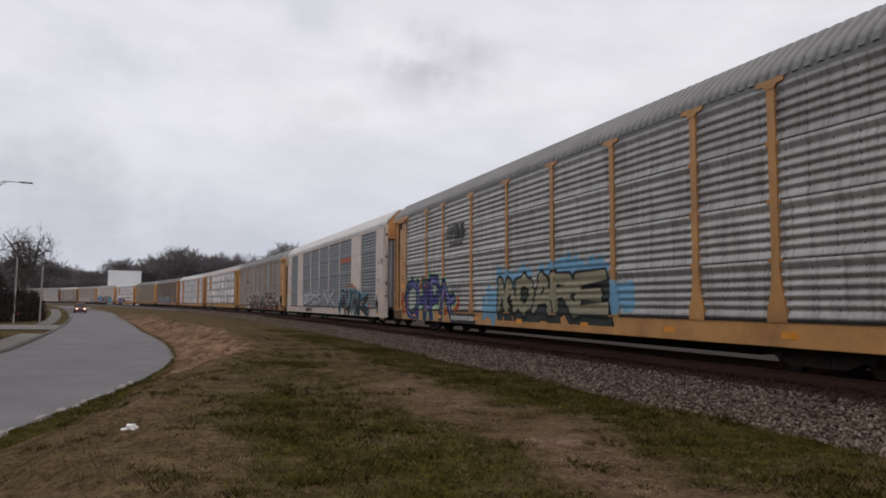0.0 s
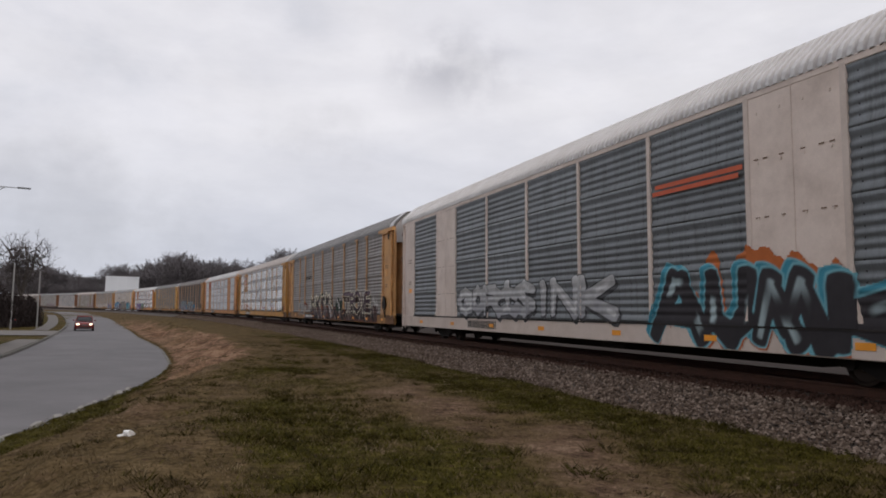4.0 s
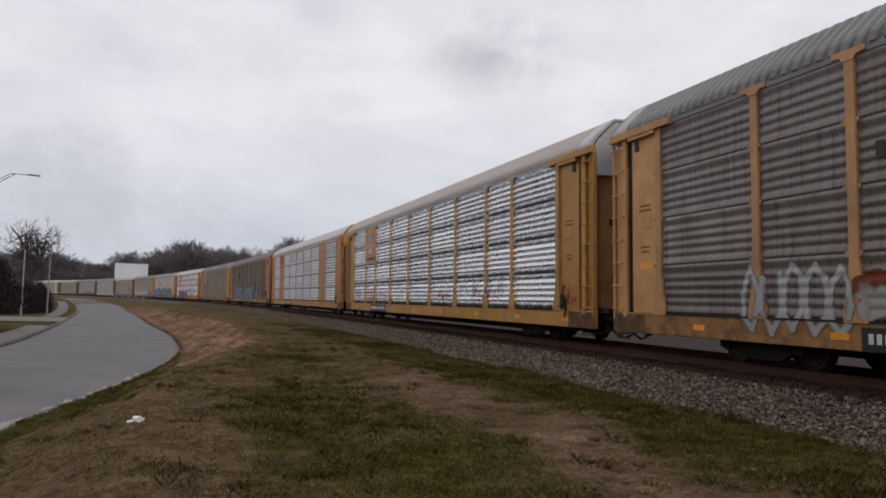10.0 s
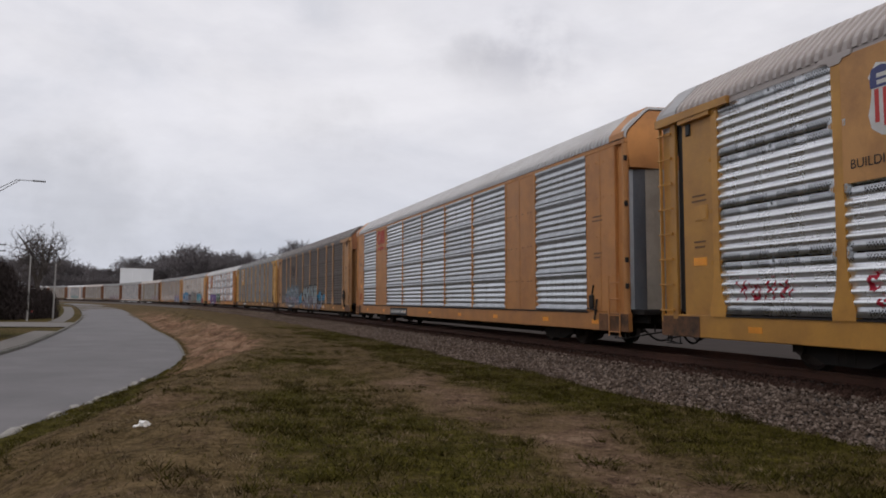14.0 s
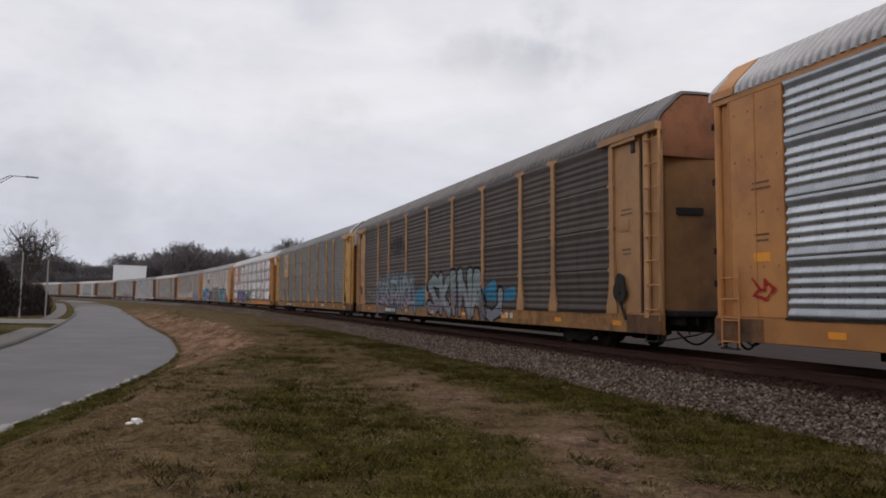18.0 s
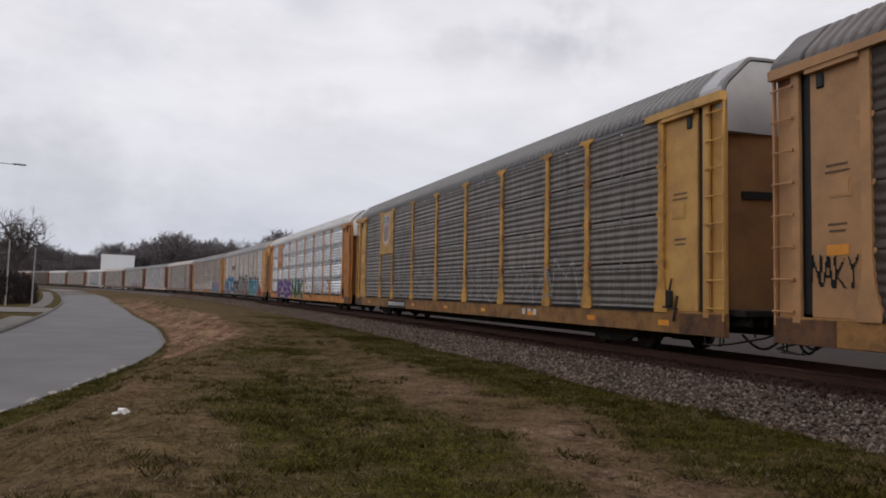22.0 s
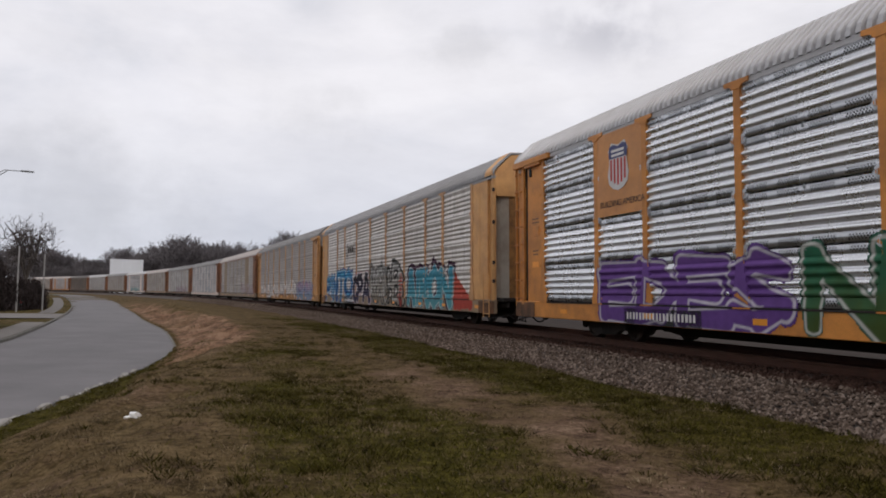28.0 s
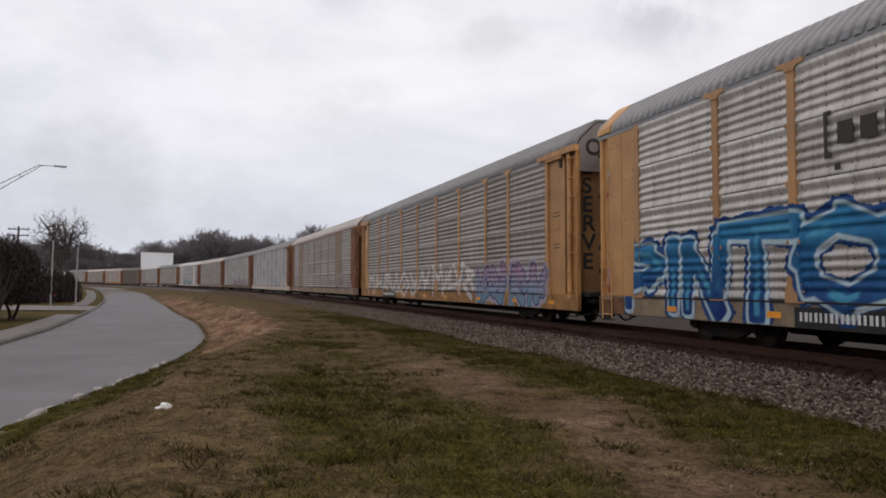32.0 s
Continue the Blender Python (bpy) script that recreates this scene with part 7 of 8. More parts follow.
M_BLADE = island_material("grass_blades", [(0.0120, 0.0110, 0.0015), (0.0290, 0.0270, 0.0033), (0.0550, 0.0500, 0.0070), (0.1050, 0.0900, 0.0160)], 0.8)
M_STRAW = island_material("dry_grass_blades", [(0.072, 0.0510, 0.0260), (0.100, 0.0730, 0.0390), (0.140, 0.1040, 0.0590), (0.200, 0.1500, 0.0900)], 0.9)
blades("green_grass", 90000, lambda g, b, c: np.clip(g * 1.3 - b * 0.9, 0, 1), 0.05, 0.006, M_BLADE, 31, "short green winter grass")
blades("dry_grass", 90000, lambda g, b, c: np.clip(0.6 - 0.5 * b - 0.3 * g - 0.8 * c, 0.03, 1), 0.035, 0.006, M_STRAW, 32, "short dry straw-coloured grass")


def clumps(name, count, per, pick, tall, wide, size, mat, seed, label):
    """Low rough clumps of blades, darker and taller than the sward between them."""
    rs = np.random.RandomState(seed)
    n = count * 8
    s, l = -30 + 36 * rs.rand(n) ** 1.5, -13.4 + 10.5 * rs.rand(n)
    x, y = line_xy(l, s)
    green, bare, clay = sward(x, y)
    patchy = smooth(-0.1, 0.5, value_noise(x * 1.1, y * 1.1, seed + 1))
    keep = (rs.rand(n) < pick(green, bare, clay) * patchy) & (l > np.interp(s, KERB_S, KERB_R) + 0.3)
    x, y = x[keep][:count], y[keep][:count]
    m = len(x)
    r = size * (0.4 + rs.rand(m))
    cx, cy = np.repeat(x, per), np.repeat(y, per)
    rr = np.repeat(r, per)
    dx, dy = rs.randn(m * per) * rr, rs.randn(m * per) * rr
    h = tall * (0.4 + rs.rand(m * per)) * np.exp(-(dx ** 2 + dy ** 2) / (3 * rr ** 2)) * (0.5 + np.repeat(rs.rand(m), per))
    a = rs.rand(m * per) * 6.283
    px, py = cx + dx, cy + dy
    z = ground_z(px, py)
    w = wide * (0.6 + 0.8 * rs.rand(m * per))
    p0 = np.stack([px - w * np.cos(a), py - w * np.sin(a), z - 0.008], -1)
    p1 = np.stack([px + w * np.cos(a), py + w * np.sin(a), z - 0.008], -1)
    lean = h * 1.1
    b = np.arctan2(dy, dx) + rs.randn(m * per) * 0.7
    p2 = np.stack([px + lean * np.cos(b), py + lean * np.sin(b), z + h], -1)
    v = np.stack([p0, p1, p2], 1).reshape(-1, 3)
    return mesh_object(name, v.tolist(), np.arange(len(v)).reshape(-1, 3).tolist(), mat, "stuff", label, "grass")


M_DARKGRASS = island_material("dark_grass_clumps", [(0.0096, 0.0082, 0.0017), (0.0230, 0.0191, 0.0034), (0.0442, 0.0364, 0.0068), (0.0692, 0.0546, 0.0136)], 0.8)
M_BLEACHED = island_material("bleached_straw", [(0.11, 0.078, 0.042), (0.16, 0.118, 0.068), (0.23, 0.175, 0.11), (0.30, 0.235, 0.155)], 0.9)
clumps("rough_grass_clumps", 1500, 34, lambda g, b, c: np.clip(0.25 + g - 0.5 * b - c, 0.06, 1), 0.075, 0.007, 0.07, M_DARKGRASS, 71, "dark rough grass clumps")
clumps("straw_clumps", 900, 34, lambda g, b, c: np.clip(0.7 - 0.5 * g - 0.4 * c, 0.1, 1), 0.035, 0.007, 0.09, M_BLEACHED, 72, "bleached straw lying in patches")


def tuft(x, y, n, tall, spread_, mat, seed):
    rs = np.random.RandomState(seed)
    dx, dy = rs.randn(n) * spread_, rs.randn(n) * spread_
    z = float(ground_z(np.array([x]), np.array([y]))[0])
    h = 0.6 * tall * (0.4 + rs.rand(n))
    a = rs.rand(n) * 6.283
    v = []
    for k in range(n):
        px, py = x + dx[k], y + dy[k]
        v += [(px - .005 * math.cos(a[k]), py - .005 * math.sin(a[k]), z - .01), (px + .005 * math.cos(a[k]), py + .005 * math.sin(a[k]), z - .01),
              (px + dx[k] * .8 + rs.randn() * .02, py + dy[k] * .8 + rs.randn() * .02, z + h[k])]
    return mesh_object("grass_tuft", v, np.arange(3 * n).reshape(-1, 3).tolist(), mat, "", "dark green grass tuft in the bare earth", "grass tuft")


for k, (x, y, n, tall, sp) in enumerate(((1.55, 7.75, 260, 0.11, 0.11), (2.55, 7.0, 320, 0.10, 0.13), (2.75, 7.6, 160, 0.09, 0.1), (1.0, 12.4, 200, 0.12, 0.14), (1.35, 11.3, 160, 0.09, 0.12),
                                         (0.55, 11.6, 120, 0.08, 0.12), (2.1, 9.9, 160, 0.09, 0.12), (2.35, 8.4, 140, 0.09, 0.1), (-0.5, 10.4, 120, 0.08, 0.12), (1.75, 13.2, 130, 0.16, 0.04), (3.1, 9.2, 140, 0.1, 0.12))):
    tagged(tuft(x, y, n, tall, sp, M_BLADE, 60 + k), group="grass tufts")

# fallen leaves and crumbs of earth on the bare ground
rs = np.random.RandomState(77)
v, f = [], []
for k in range(1500):
    s, l = -29 + 24 * rs.rand() ** 1.3, -12.8 + 8.5 * rs.rand()
    x, y = (float(q) for q in line_xy(l, s))
    z = float(ground_z(np.array([x]), np.array([y]))[0]) + 0.012
    a, r = rs.rand() * 6.28, 0.015 + 0.03 * rs.rand()
    b = len(v)
    for j, (u, w, h) in enumerate(((1, 0, .3), (0, .5, .0), (-1, 0, .4), (0, -.5, .1))):
        v.append((x + r * (u * math.cos(a) - w * math.sin(a)), y + r * (u * math.sin(a) + w * math.cos(a)), z + r * h))
    f += [(b, b + 1, b + 2), (b, b + 2, b + 3)]
mesh_object("leaf_litter", v, f, island_material("dead_leaves", [(0.03, 0.02, 0.014), (0.07, 0.045, 0.03), (0.16, 0.11, 0.07)]), "stuff", "scattered dead leaves on the ground", "leaves")

# crumpled white cup
bm = bmesh.new()
add_tube(bm, (0, -0.055, 0.035), (0.02, 0.06, 0.05), 0.05, 12, 0.038)
bmesh.ops.bisect_plane(bm, geom=bm.verts[:] + bm.edges[:] + bm.faces[:], plane_co=(0, 0, 0.03), plane_no=(0.1, 0.3, 1))
for vert in bm.verts:
    vert.co += Vector((math.sin(vert.co.y * 70) * 0.012, math.sin(vert.co.x * 90) * 0.01, math.sin(vert.co.y * 50 + vert.co.x * 60) * 0.014))
add_box(bm, -0.09, 0.02, 0.05, 0.10, 0.0, 0.03, bevel=0.008)
litter = tagged(new("paper_cup", finish(bm, "paper_cup")), "crumpled white paper cup on the bare earth", "litter")
litter.data.materials[0] = material("white_paper", (0.78, 0.77, 0.76), 0.7, vary=0.06)
lx, ly = -3.95, 9.5
litter.matrix_basis = pose(lx, ly, float(ground_z(np.array([lx]), np.array([ly]))[0]) + 0.005, 0, 0, 70) @ Matrix.Scale(0.95, 4)

# ---------------------------------------------------------------- trees
M_BARK = material("grey_bark", (0.075, 0.062, 0.055), 0.95, vary=0.3, scale=5, bump=0.4)
M_DARKBARK = material("dark_stem_bark", (0.035, 0.028, 0.026), 0.95, vary=0.3, scale=5, bump=0.4)
M_TWIG = island_material("bare_twigs", [(0.055, 0.047, 0.045), (0.088, 0.077, 0.074), (0.13, 0.114, 0.11)])
# far twigs are paled, the haze of distance put into their colour
M_WOODS = island_material("haze_tinted_bare_woods", [(0.095, 0.086, 0.090), (0.143, 0.130, 0.136), (0.19, 0.173, 0.178)])
M_EVERGREEN = island_material("dark_shrub_twigs", [(0.020, 0.015, 0.015), (0.038, 0.030, 0.029), (0.066, 0.054, 0.052)], 0.9)


def tree_sticks(height, spread_, seed, depth=5, forks=3, twig=0.012):
    """Limbs of a bare tree as (from, to, radius, radius, level)."""
    rn = random.Random(seed)
    sticks = []

    def grow(p, d, length, rad, level):
        q = p + d * length
        sticks.append((p, q, rad, rad * 0.68, level))
        if level >= depth:
            return
        n = forks + (1 if level in (1, 2) and rn.random() < 0.5 else 0)
        for k in range(n):
            out = Vector((rn.uniform(-1, 1), rn.uniform(-1, 1), rn.uniform(-0.15, 0.8)))
            nd = (d * rn.uniform(0.55, 1.0) + out.normalized() * spread_ * rn.uniform(0.6, 1.15)).normalized()
            if level > 2:
                nd = (nd + Vector((0, 0, -0.08))).normalized()
            start = p + d * length * (rn.uniform(0.5, 1.0) if k else 1.0)
            grow(start, nd, length * rn.uniform(0.58, 0.82), max(twig, rad * rn.uniform(0.45, 0.66)), level + 1)
    grow(Vector((0, 0, 0)), Vector((rn.uniform(-0.05, 0.05), rn.uniform(-0.05, 0.05), 1)), height * 0.26, height * 0.022, 0)
    top = max(q.z for _, q, _, _, _ in sticks)
    k = height / top
    return [(p * k, q * k, a, b, lv) for p, q, a, b, lv in sticks]


def sticks_mesh(sticks, sides=5, offset=(0, 0, 0)):
    v, f = [], []
    off = Vector(offset)
    for p, q, r0, r1, lv in sticks:
        m = sides if lv < 3 else 3
        d = (q - p).normalized()
        u = d.orthogonal().normalized()
        w = d.cross(u)
        b = len(v)
        for c, r in ((p, r0), (q, r1)):
            for k in range(m):
                a = 6.2832 * k / m
                v.append(tuple(c + (u * math.cos(a) + w * math.sin(a)) * r + off))
        for k in range(m):
            f.append((b + k, b + (k + 1) % m, b + m + (k + 1) % m, b + m + k))
    return v, f


def round_crown(height, radius, seed):
    """Limbs that fork towards places inside a round crown, as (from, to, radius, radius, level)."""
    rn2 = random.Random(seed)
    mid = Vector((0, 0, height * 0.64))
    sticks = []

    def target(near, reach):
        for k in range(30):
            d = Vector((rn2.gauss(0, 1), rn2.gauss(0, 1), rn2.gauss(0, 1))).normalized() * rn2.random() ** 0.33
            p = mid + Vector((d.x * radius, d.y * radius, d.z * height * 0.36))
            if (p - near).length < reach:
                return p
        return p

    def limb(p, q, rad, level):
        d = q - p
        bend = p + d * 0.5 + Vector((rn2.uniform(-1, 1), rn2.uniform(-1, 1), rn2.uniform(0, 1.2))) * d.length * 0.12
        pts = [p, bend, q]
        for k in (0, 1):
            sticks.append((pts[k], pts[k + 1], rad * (1 - 0.3 * k), rad * (0.7 - 0.35 * k), level))
        if level < 5:
            for k in range((0, 7, 5, 4, 3)[level]):
                u = rn2.uniform(0.3, 1.0)
                start = p + (bend - p) * 2 * u if u < 0.5 else bend + (q - bend) * (2 * u - 1)
                if level < 3:
                    end = target(start, radius * (0, 0.85, 0.55)[level])
                    end = start + (end - start) * rn2.uniform(0.7, 1.0)
                else:
                    out = (d.normalized() + Vector((rn2.uniform(-1, 1), rn2.uniform(-1, 1), rn2.uniform(-0.4, 1))) * 0.8).normalized()
                    end = start + out * height * rn2.uniform(0.035, 0.075) * (1.0 if level == 3 else 0.6)
                limb(start, end, max(0.011, rad * rn2.uniform(0.42, 0.6)), level + 1)
    base, fork = Vector((0, 0, 0)), Vector((0.1, 0, height * 0.34))
    sticks.append((base, fork, height * 0.024, height * 0.017, 0))
    for k in range(7):
        a = 6.2832 * k / 7 + rn2.uniform(-0.3, 0.3)
        r = radius * rn2.uniform(0.35, 0.8) * (0.25 if k == 0 else 1)
        limb(fork + Vector((0, 0, rn2.uniform(-0.08, 0.02) * height)), Vector((math.cos(a) * r, math.sin(a) * r, height * rn2.uniform(0.62, 0.88))), height * 0.011, 1)
    return sticks


def bare_tree(x, y, z, height, seed, label, dome):
    t = tagged(new("bare_tree"), label, "tree", "bare trees")
    t.matrix_basis = pose(x, y, z)
    st = round_crown(height, dome * height, seed)
    for name, pick, mat in (("trunk", lambda lv: lv < 2, M_BARK), ("crown", lambda lv: lv >= 2, M_TWIG)):
        v, f = sticks_mesh([s for s in st if pick(s[4])], 7)
        me = bpy.data.meshes.new(name)
        me.from_pydata(v, [], f)
        me.materials.append(mat)
        ob = new(name, me)
        ob.parent = t
    return t


def ray_place(az, dist):
    """A place at an azimuth in degrees left of straight ahead and a distance ahead."""
    return -math.tan(radians(az)) * dist, dist


def base_z(x, y):
    return float(ground_z(np.array([x]), np.array([y]))[0]) - 0.1


for k, (az, dist, top, dome) in enumerate(((29.8, 88, 10.4, 0.33), (34.2, 140, 7.6, 0.4))):
    x, y = ray_place(az, dist)
    bare_tree(x, y, base_z(x, y), top - base_z(x, y), 300 + k, "tall bare winter tree beside the road", dome)


def woods(name, spots, seed, label):
    """Far bare trees as one mass of limbs and twigs."""
    kinds = [tree_sticks(1.0, 0.9, seed + k, 6, 3, 0.0026) for k in range(4)]
    V, F = [], []
    for k, (x, y, z, h) in enumerate(spots):
        a = k * 2.4
        rot = Matrix.Rotation(a, 3, "Z")
        st = [(rot @ p * h, rot @ q * h, max(r0 * h, 0.045), max(r1 * h, 0.035), lv) for p, q, r0, r1, lv in kinds[k % 4]]
        v, f = sticks_mesh(st, 4, (x, y, z))
        b = len(V)
        V += v
        F += [tuple(i + b for i in q) for q in f]
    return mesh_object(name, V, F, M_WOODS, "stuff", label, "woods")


rn = random.Random(9)


def wood_spots(count, az0, az1, d0, d1, az_table, slope_table):
    """Trees whose tops follow a skyline: rise over distance by azimuth."""
    out = []
    for k in range(count):
        az, dist = az0 + (az1 - az0) * (k + rn.random()) / count, rn.uniform(d0, d1)
        x, y = ray_place(az, dist)
        ground_at = base_z(x, y)
        out.append((x, y, ground_at, (1 + float(np.interp(az, az_table, slope_table)) * dist / math.cos(radians(az)) - ground_at) * rn.uniform(0.84, 1.03)))
    return out


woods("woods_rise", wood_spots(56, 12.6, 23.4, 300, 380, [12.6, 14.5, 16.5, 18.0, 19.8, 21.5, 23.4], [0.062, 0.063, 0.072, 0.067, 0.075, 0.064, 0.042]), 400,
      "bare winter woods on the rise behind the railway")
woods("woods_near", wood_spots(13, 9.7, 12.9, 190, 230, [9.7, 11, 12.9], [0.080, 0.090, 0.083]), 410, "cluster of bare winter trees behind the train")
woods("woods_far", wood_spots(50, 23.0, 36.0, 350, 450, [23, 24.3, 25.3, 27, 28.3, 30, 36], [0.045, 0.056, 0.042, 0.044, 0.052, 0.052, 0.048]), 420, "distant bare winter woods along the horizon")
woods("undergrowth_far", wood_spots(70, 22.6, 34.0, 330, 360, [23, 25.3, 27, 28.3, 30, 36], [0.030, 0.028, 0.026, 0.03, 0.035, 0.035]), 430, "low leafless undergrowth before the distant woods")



def leaf_mass(name, blobs, count, size, mat, seed, label, slim=0.12):
    """Dense dark shrubs: many small leaf clumps in uneven masses."""
    rs = np.random.RandomState(seed)
    V = []
    for (x, y, z, rx, ry, rz), n in zip(blobs, count):
        d = rs.randn(n, 3)
        d /= np.linalg.norm(d, axis=1, keepdims=True)
        r = rs.rand(n) ** 0.4
        lump = 1 + 0.35 * value_noise(d[:, 0] * 3 + x, d[:, 2] * 3 + y, seed)
        c = np.stack([x + d[:, 0] * rx * r * lump, y + d[:, 1] * ry * r, z + np.abs(d[:, 2]) * rz * r * lump], -1)
        a, b = rs.randn(n, 3), rs.randn(n, 3)
        a /= np.linalg.norm(a, axis=1, keepdims=True)
        b -= (a * b).sum(1, keepdims=True) * a
        b /= np.linalg.norm(b, axis=1, keepdims=True)
        s = size * (0.5 + rs.rand(n))[:, None]
        a[:, 2] = np.abs(a[:, 2]) + 0.4
        V.append(np.stack([c + a * s, c + b * s * slim, c - a * s, c - b * s * slim], 1).reshape(-1, 3))
    V = np.concatenate(V)
    return mesh_object(name, V.tolist(), np.arange(len(V)).reshape(-1, 4).tolist(), mat, "stuff", label, "shrubs")


blobs, counts = [], []
rb = random.Random(12)
for k in range(20):
    az = 29.5 + 0.62 * k
    dist = 84 - 12 * smooth(28, 34, az) + rb.uniform(-3, 3)
    x, y = ray_place(az, float(dist))
    blobs.append((x, y, base_z(x, y), rb.uniform(1.2, 2.0), 2.2, rb.uniform(2.7, 3.7)))
    counts.append(3000)
for az, dist, w, h, n in ((29.6, 112, 1.6, 3.6, 1500), (29.2, 140, 2.0, 3.0, 1200)):
    x, y = ray_place(az, dist)
    blobs.append((x, y, base_z(x, y), w, 3.0, h))
    counts.append(n)
leaf_mass("dark_hedge", blobs, [3 * c for c in counts], 0.24, M_EVERGREEN, 501, "dense dark leafless shrubs beside the road")
# unseen growth added beside and behind the camera, blocking low sky from the cars
blobs, counts = [], []
for k in range(44):
    az, dist = 40 + 3.4 * k, rb.uniform(44, 58)
    x, y = -math.sin(radians(az)) * dist, math.cos(radians(az)) * dist
    blobs.append((x, y, base_z(x, y), rb.uniform(3, 4.4), 3.6, rb.uniform(6.0, 9.5)))
    counts.append(700)
leaf_mass("roadside_growth", blobs, counts, 1.1, M_EVERGREEN, 503, "unseen dark growth added to block low sky", 0.35)


def lawn_tree(spots, top, label):
    """Leaning stems under one dark cloud of twigs."""
    tree = tagged(new("bare_tree"), label, "tree", "bare trees")
    cx, cy = ray_place(33.0, 42)
    z = base_z(cx, cy)
    tree.matrix_basis = pose(cx, cy, z)
    rl = random.Random(17)
    for az, dist, lean in spots:
        x, y = ray_place(az, dist)
        foot = Vector((x - cx, y - cy, base_z(x, y) - z))
        fork = foot + Vector((lean, 0.1, 1.15))
        sticks = [(foot, foot + (fork - foot) * 0.5 + Vector((0.08, 0, 0.05)), 0.10, 0.085, 0), (foot + (fork - foot) * 0.5 + Vector((0.08, 0, 0.05)), fork, 0.085, 0.07, 0)]
        for k in range(5):
            tip = fork + Vector((rl.uniform(-1.0, 1.0), rl.uniform(-0.5, 0.9), rl.uniform(1.0, 2.2)))
            sticks.append((fork, tip, 0.05, 0.02, 1))
            for q in range(8):
                start = fork + (tip - fork) * rl.uniform(0.3, 1)
                sticks.append((start, start + Vector((rl.uniform(-0.9, 0.9), rl.uniform(-0.9, 0.9), rl.uniform(0.1, 0.9))), 0.016, 0.008, 3))
        v, f = sticks_mesh(sticks, 7)
        me = bpy.data.meshes.new("stem")
        me.from_pydata(v, [], f)
        me.materials.append(M_DARKBARK)
        new("stem", me).parent = tree
    crown = under(leaf_mass("crown", [(cx, cy, z + 1.25, 2.2, 2.2, top - 1.5), (cx + 0.9, cy, z + 1.3, 1.3, 1.5, top - 2.0), (cx - 1.6, cy, z + 1.2, 1.8, 1.8, top - 2.0)],
                            [26000, 8000, 9000], 0.17, M_EVERGREEN, 502, "", 0.12), tree)
    crown.matrix_basis = tree.matrix_basis.inverted()


lawn_tree(((33.7, 38.5, 0.5), (32.55, 42.0, -0.45), (32.5, 42.1, 0.35)), 4.7, "dark bare multi-stemmed tree on the lawn")

# ---------------------------------------------------------------- building, poles, lamp
M_HALLWHITE = material("white_wall_paint", (0.68, 0.70, 0.73), 0.6, vary=0.05, scale=0.3, dirt=(0.62, 0.63, 0.66), dirt_amount=0.3, dirt_scale=0.1)
tx, ty = ray_place(24.6, 285)
hall = tagged(new("white_building"), "plain white flat-roofed building behind the trees", "building")
hall.matrix_basis = pose(tx, ty, -2, 0, 0, 24)
part("wall", box(0, 12.0, 0, 14, 0, 14.3), M_HALLWHITE, hall)
part("parapet", box(-0.12, 12.12, -0.12, 14.12, 14.3, 14.9, bevel=0.04), M_HALLWHITE, hall, None, "white parapet")
part("roof", box(0.3, 11.7, 0.3, 13.7, 14.9, 15.0), M_ROOF_DARK, hall)
for k in range(4):
    part("wall_rib", box(3.0 * k + 1.4, 3.0 * k + 1.52, -0.06, 0.0, 0, 14.3), M_HALLWHITE, hall)

M_POLE = material("weathered_pole_wood", (0.06, 0.05, 0.047), 0.9, vary=0.25, stretch=(3, 3, 0.3))
M_PALEPOLE = material("pale_grey_pole", (0.26, 0.25, 0.245), 0.8, vary=0.2, stretch=(3, 3, 0.3))
M_STEEL = material("grey_lamp_steel", (0.26, 0.27, 0.28), 0.5, 0.5, vary=0.1)


def utility_pole(az, dist, top, arms, label):
    x, y = ray_place(az, dist)
    z = base_z(x, y)
    p = tagged(new("utility_pole"), label, "utility pole", "utility poles")
    p.matrix_basis = pose(x, y, z)
    bm = bmesh.new()
    add_tube(bm, (0, 0, 0), (0, 0, top - z), 0.16 if arms else 0.09, 10, 0.11 if arms else 0.07)
    part("pole", bm, M_POLE if arms else M_PALEPOLE, p)
    for h in arms:
        part("crossarm", box(-1.25, 1.25, -0.06, 0.06, top - z - h - 0.06, top - z - h + 0.06, bevel=0.01), M_POLE, p)
        for u in (-1.1, -0.5, 0.5, 1.1):
            bm = bmesh.new()
            add_tube(bm, (u, 0, top - z - h + 0.06), (u, 0, top - z - h + 0.26), 0.05, 8, 0.03)
            part("insulator", bm, M_STEEL, p)
    return p


utility_pole(32.35, 80, 7.0, (0.3, 1.0), "wooden utility pole with two crossarms")
utility_pole(26.3, 330, 14.0, (0.6,), "distant wooden utility pole")
utility_pole(30.24, 71, 5.0, (), "slender pale pole beside the road")
utility_pole(28.7, 78, 4.6, (), "slender pale pole by the driveway")

lamp = tagged(new("street_lamp"), "grey steel street lamp with a double truss arm", "street lamp")
lx, ly = ray_place(33.95, 46.5)
lz = base_z(lx, ly)
lamp.matrix_basis = pose(lx, ly, lz, 0, 0, 31)
top = 8.82 - lz
bm = bmesh.new()
add_tube(bm, (0, 0, 0), (0, 0, top - 1.7), 0.11, 12, 0.07)
part("pole", bm, M_STEEL, lamp)
bm = bmesh.new()
for a, b in (((0.03, 0, top - 1.75), (2.55, 0, top - 0.08)), ((0.03, 0, top - 2.15), (2.75, 0, top - 0.08)), ((2.5, 0, top - 0.08), (4.1, 0, top - 0.06)), ((1.5, 0, top - 0.78), (1.5, 0, top - 1.05))):
    add_tube(bm, a, b, 0.028, 8)
part("arm", bm, M_STEEL, lamp)
